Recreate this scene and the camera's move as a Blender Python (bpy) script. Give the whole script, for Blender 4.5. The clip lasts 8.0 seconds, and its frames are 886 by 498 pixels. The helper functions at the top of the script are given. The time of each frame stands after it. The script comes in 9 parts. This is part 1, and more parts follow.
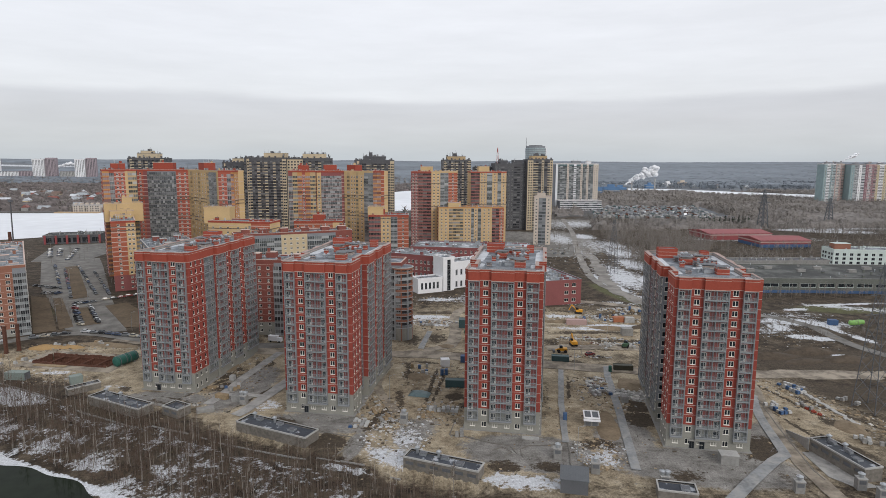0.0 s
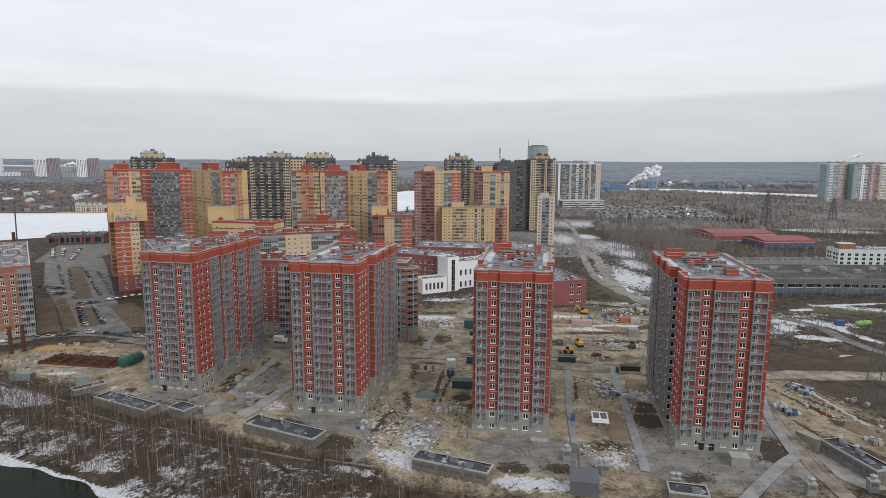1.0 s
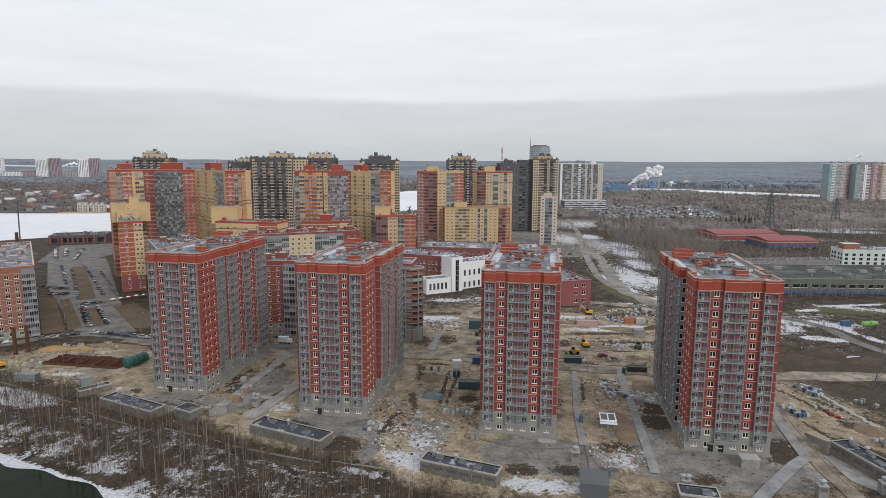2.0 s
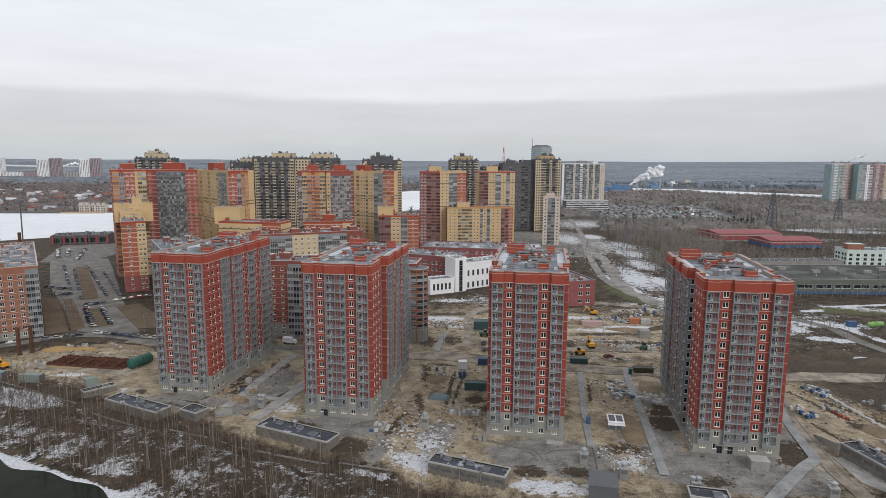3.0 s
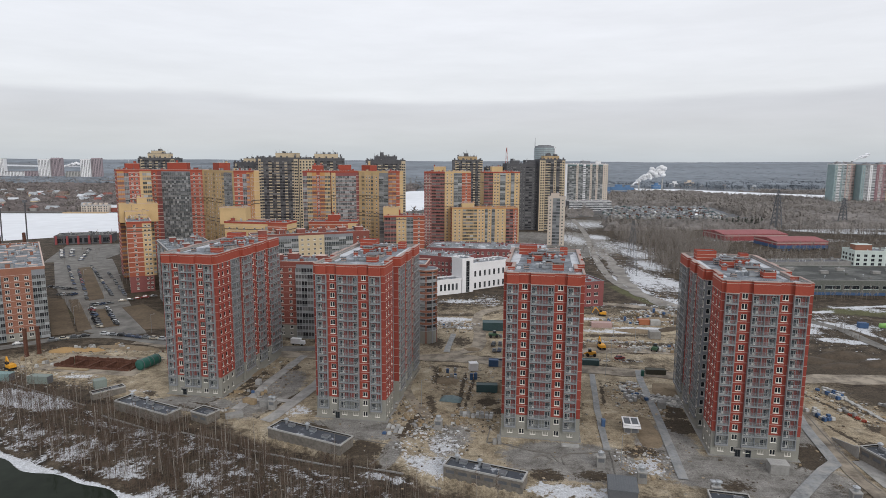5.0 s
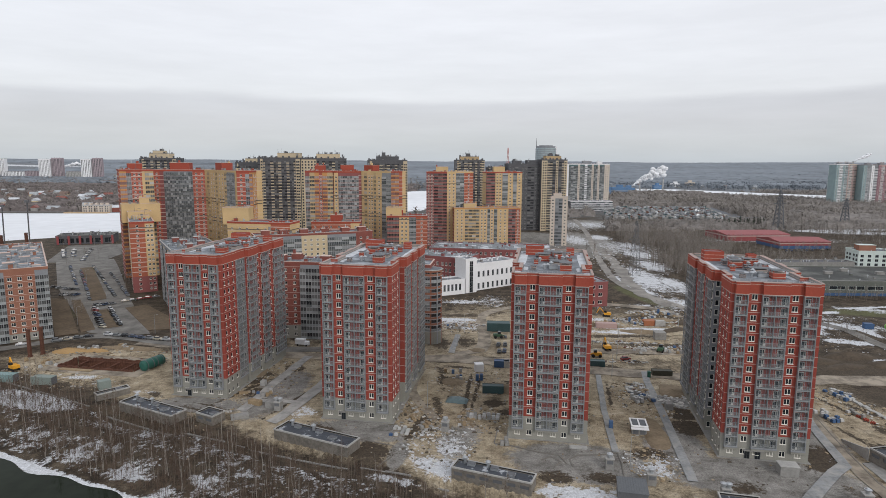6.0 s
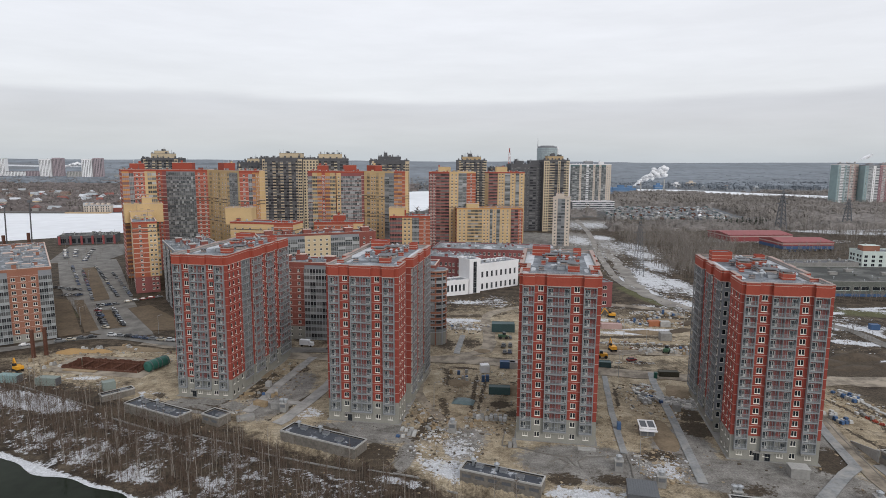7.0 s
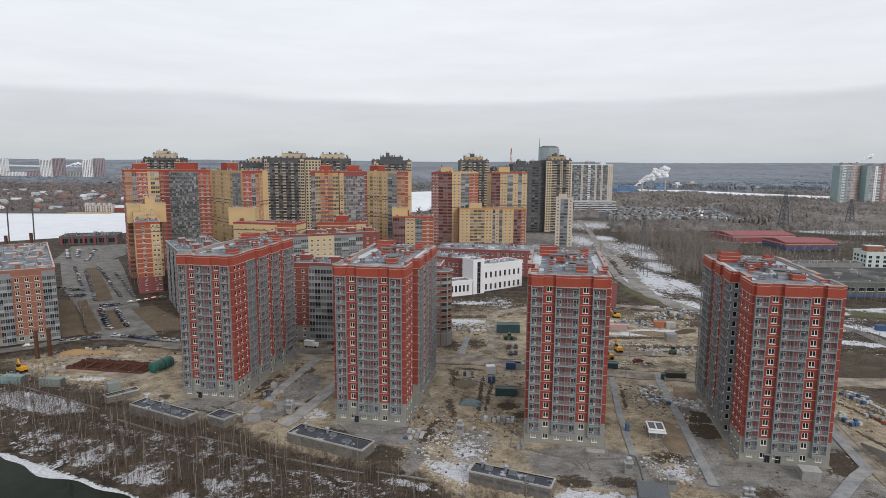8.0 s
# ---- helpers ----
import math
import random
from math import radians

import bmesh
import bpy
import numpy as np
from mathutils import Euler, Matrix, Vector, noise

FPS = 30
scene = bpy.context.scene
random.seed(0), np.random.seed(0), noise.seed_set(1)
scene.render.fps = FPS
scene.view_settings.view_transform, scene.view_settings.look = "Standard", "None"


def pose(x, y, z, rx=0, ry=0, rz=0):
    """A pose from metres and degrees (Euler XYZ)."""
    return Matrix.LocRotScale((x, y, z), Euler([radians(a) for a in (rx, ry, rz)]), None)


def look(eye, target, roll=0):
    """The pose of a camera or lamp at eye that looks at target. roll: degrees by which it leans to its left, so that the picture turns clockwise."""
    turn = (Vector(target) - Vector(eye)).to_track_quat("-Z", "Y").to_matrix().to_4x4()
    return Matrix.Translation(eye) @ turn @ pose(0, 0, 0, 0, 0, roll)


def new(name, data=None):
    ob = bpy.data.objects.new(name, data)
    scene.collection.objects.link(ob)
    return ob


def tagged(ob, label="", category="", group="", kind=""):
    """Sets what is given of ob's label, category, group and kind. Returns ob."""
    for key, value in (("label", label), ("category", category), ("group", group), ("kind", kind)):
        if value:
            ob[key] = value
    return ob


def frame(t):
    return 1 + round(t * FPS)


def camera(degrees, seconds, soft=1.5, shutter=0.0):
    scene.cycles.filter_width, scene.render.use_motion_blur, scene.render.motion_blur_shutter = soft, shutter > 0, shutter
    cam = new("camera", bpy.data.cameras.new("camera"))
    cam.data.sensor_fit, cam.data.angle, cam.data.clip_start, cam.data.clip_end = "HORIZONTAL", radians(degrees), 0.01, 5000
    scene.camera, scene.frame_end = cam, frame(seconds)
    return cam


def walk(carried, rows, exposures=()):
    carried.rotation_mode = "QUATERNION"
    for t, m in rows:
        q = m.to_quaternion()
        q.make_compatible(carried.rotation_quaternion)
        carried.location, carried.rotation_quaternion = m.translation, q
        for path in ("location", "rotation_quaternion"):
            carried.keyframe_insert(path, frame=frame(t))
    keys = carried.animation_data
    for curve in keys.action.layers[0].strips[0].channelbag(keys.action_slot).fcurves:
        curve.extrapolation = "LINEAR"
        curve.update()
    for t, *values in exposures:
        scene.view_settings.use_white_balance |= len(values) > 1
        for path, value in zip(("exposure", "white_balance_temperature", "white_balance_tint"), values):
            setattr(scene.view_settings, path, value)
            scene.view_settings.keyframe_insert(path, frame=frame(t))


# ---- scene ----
cam = camera(72.2, 8.0, soft=0.5)
# seconds, x, y, z, yaw, pitch, roll
ROWS = [
    (0.0, 0.00, 0.00, 82.48, 0.000, -8.366, -0.245),
    (0.5, -1.00, 0.45, 82.49, 0.059, -8.369, -0.231),
    (1.0, -2.01, 0.90, 82.50, 0.108, -8.371, -0.222),
    (1.5, -3.02, 1.35, 82.51, 0.147, -8.373, -0.217),
    (2.0, -4.03, 1.81, 82.51, 0.178, -8.374, -0.214),
    (2.5, -5.04, 2.27, 82.51, 0.202, -8.374, -0.215),
    (3.0, -6.06, 2.73, 82.50, 0.220, -8.373, -0.219),
    (3.5, -7.08, 3.20, 82.48, 0.232, -8.372, -0.224),
    (4.0, -8.11, 3.67, 82.47, 0.241, -8.369, -0.232),
    (4.5, -9.15, 4.14, 82.44, 0.247, -8.366, -0.241),
    (5.0, -10.20, 4.63, 82.42, 0.251, -8.361, -0.251),
    (5.5, -11.25, 5.12, 82.40, 0.254, -8.355, -0.261),
    (6.0, -12.32, 5.61, 82.37, 0.257, -8.348, -0.272),
    (6.5, -13.40, 6.12, 82.34, 0.262, -8.340, -0.283),
    (7.0, -14.49, 6.63, 82.31, 0.270, -8.330, -0.293),
    (7.5, -15.59, 7.15, 82.28, 0.281, -8.319, -0.302),
    (8.0, -16.71, 7.69, 82.24, 0.297, -8.307, -0.310),
]
walk(cam, [(t, pose(x, y, z, 90 + pitch, roll, yaw)) for t, x, y, z, yaw, pitch, roll in ROWS])

# ---------------------------------------------------------------- sky and light: thick overcast
world = bpy.data.worlds.new("overcast_sky")
scene.world = world
world.use_nodes = True
wt = world.node_tree
wt.nodes.clear()


def wnode(kind, **vals):
    n = wt.nodes.new(kind)
    for k, val in vals.items():
        n.inputs[k].default_value = val
    return n


w_out = wnode("ShaderNodeOutputWorld")
w_bg = wnode("ShaderNodeBackground", Strength=1.1)
w_sky = wt.nodes.new("ShaderNodeTexSky")
w_sky.sky_type = "NISHITA"
w_sky.sun_disc = False
w_sky.sun_elevation = radians(28)
w_sky.sun_rotation = radians(146)
w_gain = wt.nodes.new("ShaderNodeMix")
w_gain.data_type, w_gain.blend_type = "RGBA", "MULTIPLY"
w_gain.inputs[0].default_value = 1.0
w_gain.inputs[7].default_value = (0.10, 0.10, 0.10, 1)
w_tc = wt.nodes.new("ShaderNodeTexCoord")
w_sep = wt.nodes.new("ShaderNodeSeparateXYZ")
# the cloud deck: paler overhead, a greyer bank low over the horizon
w_warp = wnode("ShaderNodeTexNoise", Scale=2.3, Detail=5.0, Roughness=0.55)
w_map = wt.nodes.new("ShaderNodeMapping")
w_map.inputs["Scale"].default_value = (1.0, 1.0, 7.0)
w_add = wt.nodes.new("ShaderNodeMath")
w_add.operation = "MULTIPLY_ADD"
w_add.inputs[1].default_value = 0.035
w_sum = wt.nodes.new("ShaderNodeMath")
w_sum.operation = "ADD"
w_ramp = wt.nodes.new("ShaderNodeValToRGB")
ramp = w_ramp.color_ramp
ramp.elements[0].position, ramp.elements[0].color = 0.0, (0.52, 0.56, 0.60, 1)
ramp.elements[1].position, ramp.elements[1].color = 1.0, (0.80, 0.82, 0.87, 1)
for pos, col in ((0.026, (0.56, 0.585, 0.615, 1)), (0.06, (0.60, 0.61, 0.645, 1)), (0.088, (0.62, 0.63, 0.67, 1)),
                 (0.100, (0.755, 0.77, 0.805, 1)), (0.20, (0.80, 0.815, 0.86, 1)), (0.32, (0.84, 0.855, 0.90, 1))):
    el = ramp.elements.new(pos)
    el.color = col
w_mottle = wnode("ShaderNodeTexNoise", Scale=4.0, Detail=6.0, Roughness=0.6)
w_mramp = wt.nodes.new("ShaderNodeMapRange")
w_mramp.inputs["From Min"].default_value, w_mramp.inputs["From Max"].default_value = 0.3, 0.7
w_mramp.inputs["To Min"].default_value, w_mramp.inputs["To Max"].default_value = 0.95, 1.05
w_mul = wt.nodes.new("ShaderNodeMix")
w_mul.data_type, w_mul.blend_type = "RGBA", "MULTIPLY"
w_mul.inputs[0].default_value = 1.0
w_mix = wt.nodes.new("ShaderNodeMix")
w_mix.data_type = "RGBA"
w_mix.inputs[0].default_value = 0.93
L = wt.links.new
L(w_tc.outputs["Generated"], w_map.inputs["Vector"])
L(w_map.outputs["Vector"], w_warp.inputs["Vector"])
L(w_map.outputs["Vector"], w_mottle.inputs["Vector"])
L(w_tc.outputs["Generated"], w_sep.inputs[0])
L(w_warp.outputs["Fac"], w_add.inputs[0])
w_add.inputs[2].default_value = -0.0175
L(w_sep.outputs["Z"], w_sum.inputs[0])
L(w_add.outputs[0], w_sum.inputs[1])
L(w_sum.outputs[0], w_ramp.inputs["Fac"])
L(w_mottle.outputs["Fac"], w_mramp.inputs["Value"])
L(w_ramp.outputs["Color"], w_mul.inputs[6])
L(w_mramp.outputs["Result"], w_mul.inputs[7])
L(w_sky.outputs["Color"], w_gain.inputs[6])
L(w_gain.outputs[2], w_mix.inputs[6])
L(w_mul.outputs[2], w_mix.inputs[7])
L(w_mix.outputs[2], w_bg.inputs["Color"])
L(w_bg.outputs[0], w_out.inputs[0])

sun = bpy.data.lights.new("sun", "SUN")
sun.energy, sun.angle, sun.color = 1.25, radians(20), (1.0, 0.96, 0.92)
sun_ob = new("sun", sun)
sun_ob.matrix_world = look((95, -95, 95), (0, 60, 0))

# ---------------------------------------------------------------- materials
MATS = {}


def mat(name, color, rough=0.85, vary=0.12, fine=3.0, coarse=0.12, bump=0.0, metal=0.0, spec=0.3, per_object=0.0):
    """A surface with grain at a fine and a coarse scale (waves per metre)."""
    if name in MATS:
        return MATS[name]
    m = bpy.data.materials.new(name)
    m.use_nodes = True
    nt = m.node_tree
    bsdf = nt.nodes["Principled BSDF"]
    bsdf.inputs["Roughness"].default_value = rough
    bsdf.inputs["Metallic"].default_value = metal
    bsdf.inputs["Specular IOR Level"].default_value = spec
    tc = nt.nodes.new("ShaderNodeNewGeometry")
    n1 = nt.nodes.new("ShaderNodeTexNoise")
    n1.inputs["Scale"].default_value, n1.inputs["Detail"].default_value = fine, 4
    n2 = nt.nodes.new("ShaderNodeTexNoise")
    n2.inputs["Scale"].default_value, n2.inputs["Detail"].default_value = coarse, 5
    nt.links.new(tc.outputs["Position"], n1.inputs["Vector"])
    nt.links.new(tc.outputs["Position"], n2.inputs["Vector"])
    s = nt.nodes.new("ShaderNodeMath")
    s.operation = "ADD"
    nt.links.new(n1.outputs["Fac"], s.inputs[0])
    nt.links.new(n2.outputs["Fac"], s.inputs[1])
    last = s
    if per_object:
        oi = nt.nodes.new("ShaderNodeObjectInfo")
        po = nt.nodes.new("ShaderNodeMath")
        po.operation, po.inputs[1].default_value = "MULTIPLY_ADD", per_object
        nt.links.new(oi.outputs["Random"], po.inputs[0])
        nt.links.new(s.outputs[0], po.inputs[2])
        last = po
    mr = nt.nodes.new("ShaderNodeMapRange")
    mr.inputs["From Min"].default_value, mr.inputs["From Max"].default_value = 0.65, 1.35 + per_object
    mr.inputs["To Min"].default_value, mr.inputs["To Max"].default_value = 1 - vary, 1 + vary
    nt.links.new(last.outputs[0], mr.inputs["Value"])
    mx = nt.nodes.new("ShaderNodeMix")
    mx.data_type, mx.blend_type = "RGBA", "MULTIPLY"
    mx.inputs[0].default_value = 1.0
    mx.inputs[6].default_value = (*color, 1)
    nt.links.new(mr.outputs["Result"], mx.inputs[7])
    nt.links.new(mx.outputs[2], bsdf.inputs["Base Color"])
    if bump:
        bp = nt.nodes.new("ShaderNodeBump")
        bp.inputs["Strength"].default_value, bp.inputs["Distance"].default_value = bump, 0.05
        nt.links.new(n1.outputs["Fac"], bp.inputs["Height"])
        nt.links.new(bp.outputs["Normal"], bsdf.inputs["Normal"])
    MATS[name] = m
    return m


def glass(name, color, rough=0.06, clear=0.0):
    """Window glass: a dark room behind a reflecting sheet; clear lets that share of light straight through."""
    if name in MATS:
        return MATS[name]
    m = mat(name, color, rough, 0.25, 0.35, 0.05, spec=0.6, per_object=0.9)
    if clear:
        nt = m.node_tree
        tr = nt.nodes.new("ShaderNodeBsdfTransparent")
        ms = nt.nodes.new("ShaderNodeMixShader")
        ms.inputs[0].default_value = clear
        nt.links.new(nt.nodes["Principled BSDF"].outputs[0], ms.inputs[1])
        nt.links.new(tr.outputs[0], ms.inputs[2])
        nt.links.new(ms.outputs[0], nt.nodes["Material Output"].inputs["Surface"])
    return m


RED = mat("red_facing_brick", (0.268, 0.056, 0.041), 0.85, 0.16, 4.0, 0.10, 0.2)
BAND = mat("orange_red_parapet", (0.315, 0.066, 0.042), 0.8, 0.14, 2.0, 0.15, 0.1)
PALE = mat("pale_stone_course", (0.52, 0.40, 0.35), 0.8, 0.10)
BASEG = mat("grey_green_plinth", (0.27, 0.265, 0.235), 0.9, 0.14, 3.0, 0.2, 0.2)
GREYP = mat("grey_render", (0.23, 0.24, 0.255), 0.85, 0.12, 2.0, 0.15)
DKGREY = mat("dark_grey_metal_and_bay_shade", (0.12, 0.125, 0.135), 0.6, 0.15)
FRAMEG = mat("grey_aluminium_frame", (0.29, 0.303, 0.313), 0.45, 0.10, metal=0.2)
WHITE = mat("white_window_frame", (0.72, 0.70, 0.645), 0.5, 0.06)
GLASS = glass("dark_window_glass", (0.018, 0.022, 0.026))
CLEAR = glass("loggia_glass", (0.16, 0.19, 0.21), 0.08, 0.90)
SCREEN = glass("balcony_bar_screen", (0.27, 0.295, 0.31), 0.5, 0.76)
FRED = mat("warm_red_brick", (0.36, 0.10, 0.068), 0.88, 0.16, 3.0, 0.1, 0.1)
BROWNO = mat("brown_orange_brick", (0.27, 0.125, 0.085), 0.88, 0.16, 4.0, 0.2, 0.2)
# ramp house walls: brownish stains, plus shadow darkening put into the base colour
BUNK = mat("stained_shadowed_block_wall", (0.175, 0.16, 0.14), 0.9, 0.3, 1.2, 0.3, 0.3)
PTEAL = mat("faded_teal_panel", (0.25, 0.33, 0.34), 0.7, 0.15)
MAUVE = mat("faded_mauve_panel", (0.27, 0.15, 0.17), 0.7, 0.15)
PROSE = mat("faded_rose_panel", (0.42, 0.30, 0.28), 0.7, 0.15)
PYEL = mat("faded_yellow_panel", (0.47, 0.40, 0.27), 0.7, 0.15)
FRAMEL = mat("light_grey_slab", (0.36, 0.37, 0.375), 0.8, 0.12)


def mottled(name, dark, light, bias):
    """Glazing of many owners: every pane its own blind, frame or dark room."""
    m = bpy.data.materials.new(name)
    m.use_nodes = True
    nt = m.node_tree
    bs = nt.nodes["Principled BSDF"]
    bs.inputs["Roughness"].default_value = 0.25
    geo = nt.nodes.new("ShaderNodeNewGeometry")
    oi = nt.nodes.new("ShaderNodeObjectInfo")
    ad = nt.nodes.new("ShaderNodeMath")
    ad.operation = "ADD"
    fr = nt.nodes.new("ShaderNodeMath")
    fr.operation = "FRACT"
    pw = nt.nodes.new("ShaderNodeMath")
    pw.operation, pw.inputs[1].default_value = "POWER", bias
    mx = nt.nodes.new("ShaderNodeMix")
    mx.data_type = "RGBA"
    mx.inputs[6].default_value, mx.inputs[7].default_value = (*dark, 1), (*light, 1)
    nt.links.new(geo.outputs["Random Per Island"], ad.inputs[0])
    nt.links.new(oi.outputs["Random"], ad.inputs[1])
    nt.links.new(ad.outputs[0], fr.inputs[0])
    nt.links.new(fr.outputs[0], pw.inputs[0])
    nt.links.new(pw.outputs[0], mx.inputs[0])
    nt.links.new(mx.outputs[2], bs.inputs["Base Color"])
    MATS[name] = m
    return m


GLZ = mottled("mixed_glazing", (0.055, 0.065, 0.07), (0.42, 0.435, 0.44), 2.6)
PANELS = mottled("mixed_balcony_panels", (0.07, 0.078, 0.075), (0.32, 0.325, 0.32), 1.7)
DGLZ = mottled("dark_mixed_glazing", (0.02, 0.022, 0.026), (0.20, 0.20, 0.20), 2.2)
RPANELS = mottled("faded_red_panels", (0.14, 0.075, 0.07), (0.36, 0.31, 0.30), 1.3)
# pale half-clear sheet, added only to lighten the side balconies
SIDEP = glass("side_balcony_lightening_sheet", (0.47, 0.41, 0.40), 0.4, 0.5)
DPANELS = mottled("charcoal_and_cream_panels", (0.05, 0.05, 0.055), (0.40, 0.33, 0.23), 2.2)
BROWNB = mat("brown_red_brick", (0.22, 0.075, 0.06), 0.88, 0.18, 4.0, 0.2, 0.2)


def patchy(name, dark, light, scale, lo, hi, rough=0.8):
    """A flat surface with half-melted snow or drying wet on it, in uneven patches."""
    m = mat(name, dark, rough, 0.3, 1.1, 0.16, 0.2)
    nt = m.node_tree
    base = nt.nodes["Principled BSDF"].inputs["Base Color"]
    under = base.links[0].from_socket
    geo = nt.nodes.new("ShaderNodeNewGeometry")
    ns = nt.nodes.new("ShaderNodeTexNoise")
    ns.inputs["Scale"].default_value, ns.inputs["Detail"].default_value, ns.inputs["Roughness"].default_value = scale, 7, 0.62
    mr = nt.nodes.new("ShaderNodeMapRange")
    mr.inputs["From Min"].default_value, mr.inputs["From Max"].default_value = lo, hi
    mx = nt.nodes.new("ShaderNodeMix")
    mx.data_type = "RGBA"
    mx.inputs[7].default_value = (*light, 1)
    nt.links.new(geo.outputs["Position"], ns.inputs["Vector"])
    nt.links.new(ns.outputs["Fac"], mr.inputs["Value"])
    nt.links.new(mr.outputs["Result"], mx.inputs[0])
    nt.links.new(under, mx.inputs[6])
    nt.links.new(mx.outputs[2], base)
    return m


ROOF = patchy("grey_bitumen_roof", (0.15, 0.165, 0.185), (0.36, 0.385, 0.42), 0.22, 0.50, 0.68)
ROOFSNOW = mat("thin_roof_snow", (0.52, 0.54, 0.57), 0.8, 0.22, 1.2, 0.2)
STEEL = mat("galvanised_steel", (0.42, 0.44, 0.46), 0.4, 0.15, metal=0.6)
ORANGEB = mat("orange_brick", (0.34, 0.105, 0.062), 0.88, 0.16, 4.0, 0.2, 0.2)
SANDP = mat("sandstone_panel", (0.52, 0.43, 0.30), 0.85, 0.12, 1.5, 0.1)
YELLOW = mat("yellow_facing_brick", (0.545, 0.39, 0.205), 0.88, 0.14, 3.0, 0.1, 0.1)
AMBER = mat("amber_facing_brick", (0.48, 0.25, 0.10), 0.88, 0.14, 3.0, 0.1, 0.1)
CREAM = mat("cream_render", (0.54, 0.44, 0.29), 0.85, 0.10, 2.0, 0.1)
BEIGE = mat("beige_panel", (0.55, 0.48, 0.41), 0.85, 0.10, 2.0, 0.1)
CHAR = mat("charcoal_cladding", (0.095, 0.095, 0.102), 0.75, 0.25, 1.0, 0.1)
WHITEW = mat("white_render", (0.74, 0.74, 0.75), 0.8, 0.06, 1.0, 0.1)
TEAL = mat("teal_panel", (0.085, 0.135, 0.14), 0.6, 0.2, 1.0, 0.1)
PINKB = mat("dusky_red_brick", (0.235, 0.085, 0.082), 0.88, 0.16, 3.0, 0.1, 0.1)
CONC = mat("raw_concrete", (0.255, 0.25, 0.238), 0.9, 0.22, 1.5, 0.25, 0.3)
CONCL = mat("pale_concrete", (0.37, 0.365, 0.35), 0.9, 0.18, 1.5, 0.25, 0.3)
RUST = mat("rusty_steel", (0.105, 0.048, 0.033), 0.85, 0.35, 2.0, 0.4, 0.3)
BLUEP = mat("blue_paint", (0.05, 0.10, 0.20), 0.5, 0.15, per_object=0.2)
GREENP = mat("green_paint", (0.025, 0.10, 0.08), 0.45, 0.2)
LIME = mat("lime_green_plastic", (0.22, 0.42, 0.12), 0.5, 0.1)
YELP = mat("yellow_machine_paint", (0.62, 0.30, 0.03), 0.5, 0.18)
REDP = mat("red_sheet_metal", (0.25, 0.062, 0.064), 0.55, 0.14, 0.8, 0.08)
RUBBER = mat("black_rubber", (0.02, 0.02, 0.021), 0.8, 0.2)
PALEGRN = mat("pale_green_render", (0.56, 0.63, 0.60), 0.85, 0.10, 1.0, 0.1)
PACK = mat("wrapped_pallet_goods", (0.40, 0.40, 0.39), 0.5, 0.35, 0.8, 0.3, per_object=0.8)
WOODP = mat("weathered_timber", (0.28, 0.21, 0.13), 0.9, 0.25, 3.0, 0.4)
SAND = mat("yellow_sand", (0.33, 0.215, 0.10), 0.95, 0.15, 2.0, 0.3, 0.4)
MUDM = mat("wet_mud", (0.085, 0.068, 0.05), 0.75, 0.3, 1.0, 0.2, 0.5)
ASPH = patchy("worn_asphalt", (0.122, 0.116, 0.106), (0.215, 0.206, 0.19), 0.12, 0.42, 0.66)
PAVE = patchy("grey_paving", (0.24, 0.248, 0.252), (0.33, 0.325, 0.31), 0.3, 0.45, 0.66)
LANE = patchy("dusty_concrete_lane", (0.25, 0.245, 0.235), (0.37, 0.36, 0.34), 0.25, 0.40, 0.62)
DIRTR = patchy("packed_dirt_road", (0.145, 0.122, 0.096), (0.33, 0.285, 0.225), 0.17, 0.40, 0.60)
WETR = patchy("wet_slushy_road", (0.125, 0.113, 0.10), (0.25, 0.232, 0.208), 0.10, 0.38, 0.60, 0.6)
SNOW = mat("old_snow", (0.55, 0.56, 0.58), 0.7, 0.2, 0.8, 0.12, 0.4)
ICE = mat("snow_covered_ice", (0.70, 0.72, 0.75), 0.7, 0.10, 0.05, 0.006)
BARK = mat("grey_brown_bark", (0.17, 0.14, 0.115), 0.9, 0.3, 4.0, 0.5, per_object=0.5)
BIRCH = mat("pale_birch_bark", (0.27, 0.245, 0.215), 0.9, 0.4, 3.0, 0.6, per_object=0.6)
TWIG = mat("bare_brown_twigs", (0.10, 0.068, 0.050), 0.95, 0.35, 0.6, 0.08, per_object=0.5)
WOODS = mat("bare_woodland", (0.235, 0.215, 0.195), 0.95, 0.25, 0.15, 0.012)
# far woods: the blue-grey of aerial haze is put into the base colour
FARW = mat("hazed_far_forest", (0.172, 0.195, 0.222), 0.95, 0.30, 0.02, 0.0025)
SPRUCE = mat("dark_spruce", (0.035, 0.05, 0.035), 0.95, 0.3, 0.5, 0.05)


def river_water():
    m = mat("dark_river_water", (0.014, 0.019, 0.012), 0.03, 0.3, 0.3, 0.04, 0.015, spec=0.03)
    return m


BELT = mat("grey_brown_belt", (0.13, 0.105, 0.085), 0.88, 0.15, 2.0, 0.1)
ROSEB = mat("pale_rose_slab", (0.34, 0.20, 0.165), 0.88, 0.15, 2.0, 0.1)
OCHRD = mat("dull_ochre_rail", (0.45, 0.33, 0.19), 0.88, 0.15, 2.0, 0.1)
COPING = mat("weathered_coping_metal", (0.34, 0.245, 0.215), 0.6, 0.2)
LIVED = mottled("rail_panels_of_many_flats", (0.15, 0.165, 0.165), (0.36, 0.38, 0.385), 1.2)
BROOF = patchy("wet_black_felt", (0.055, 0.062, 0.075), (0.40, 0.42, 0.45), 0.35, 0.56, 0.62, 0.55)
WATER = river_water()


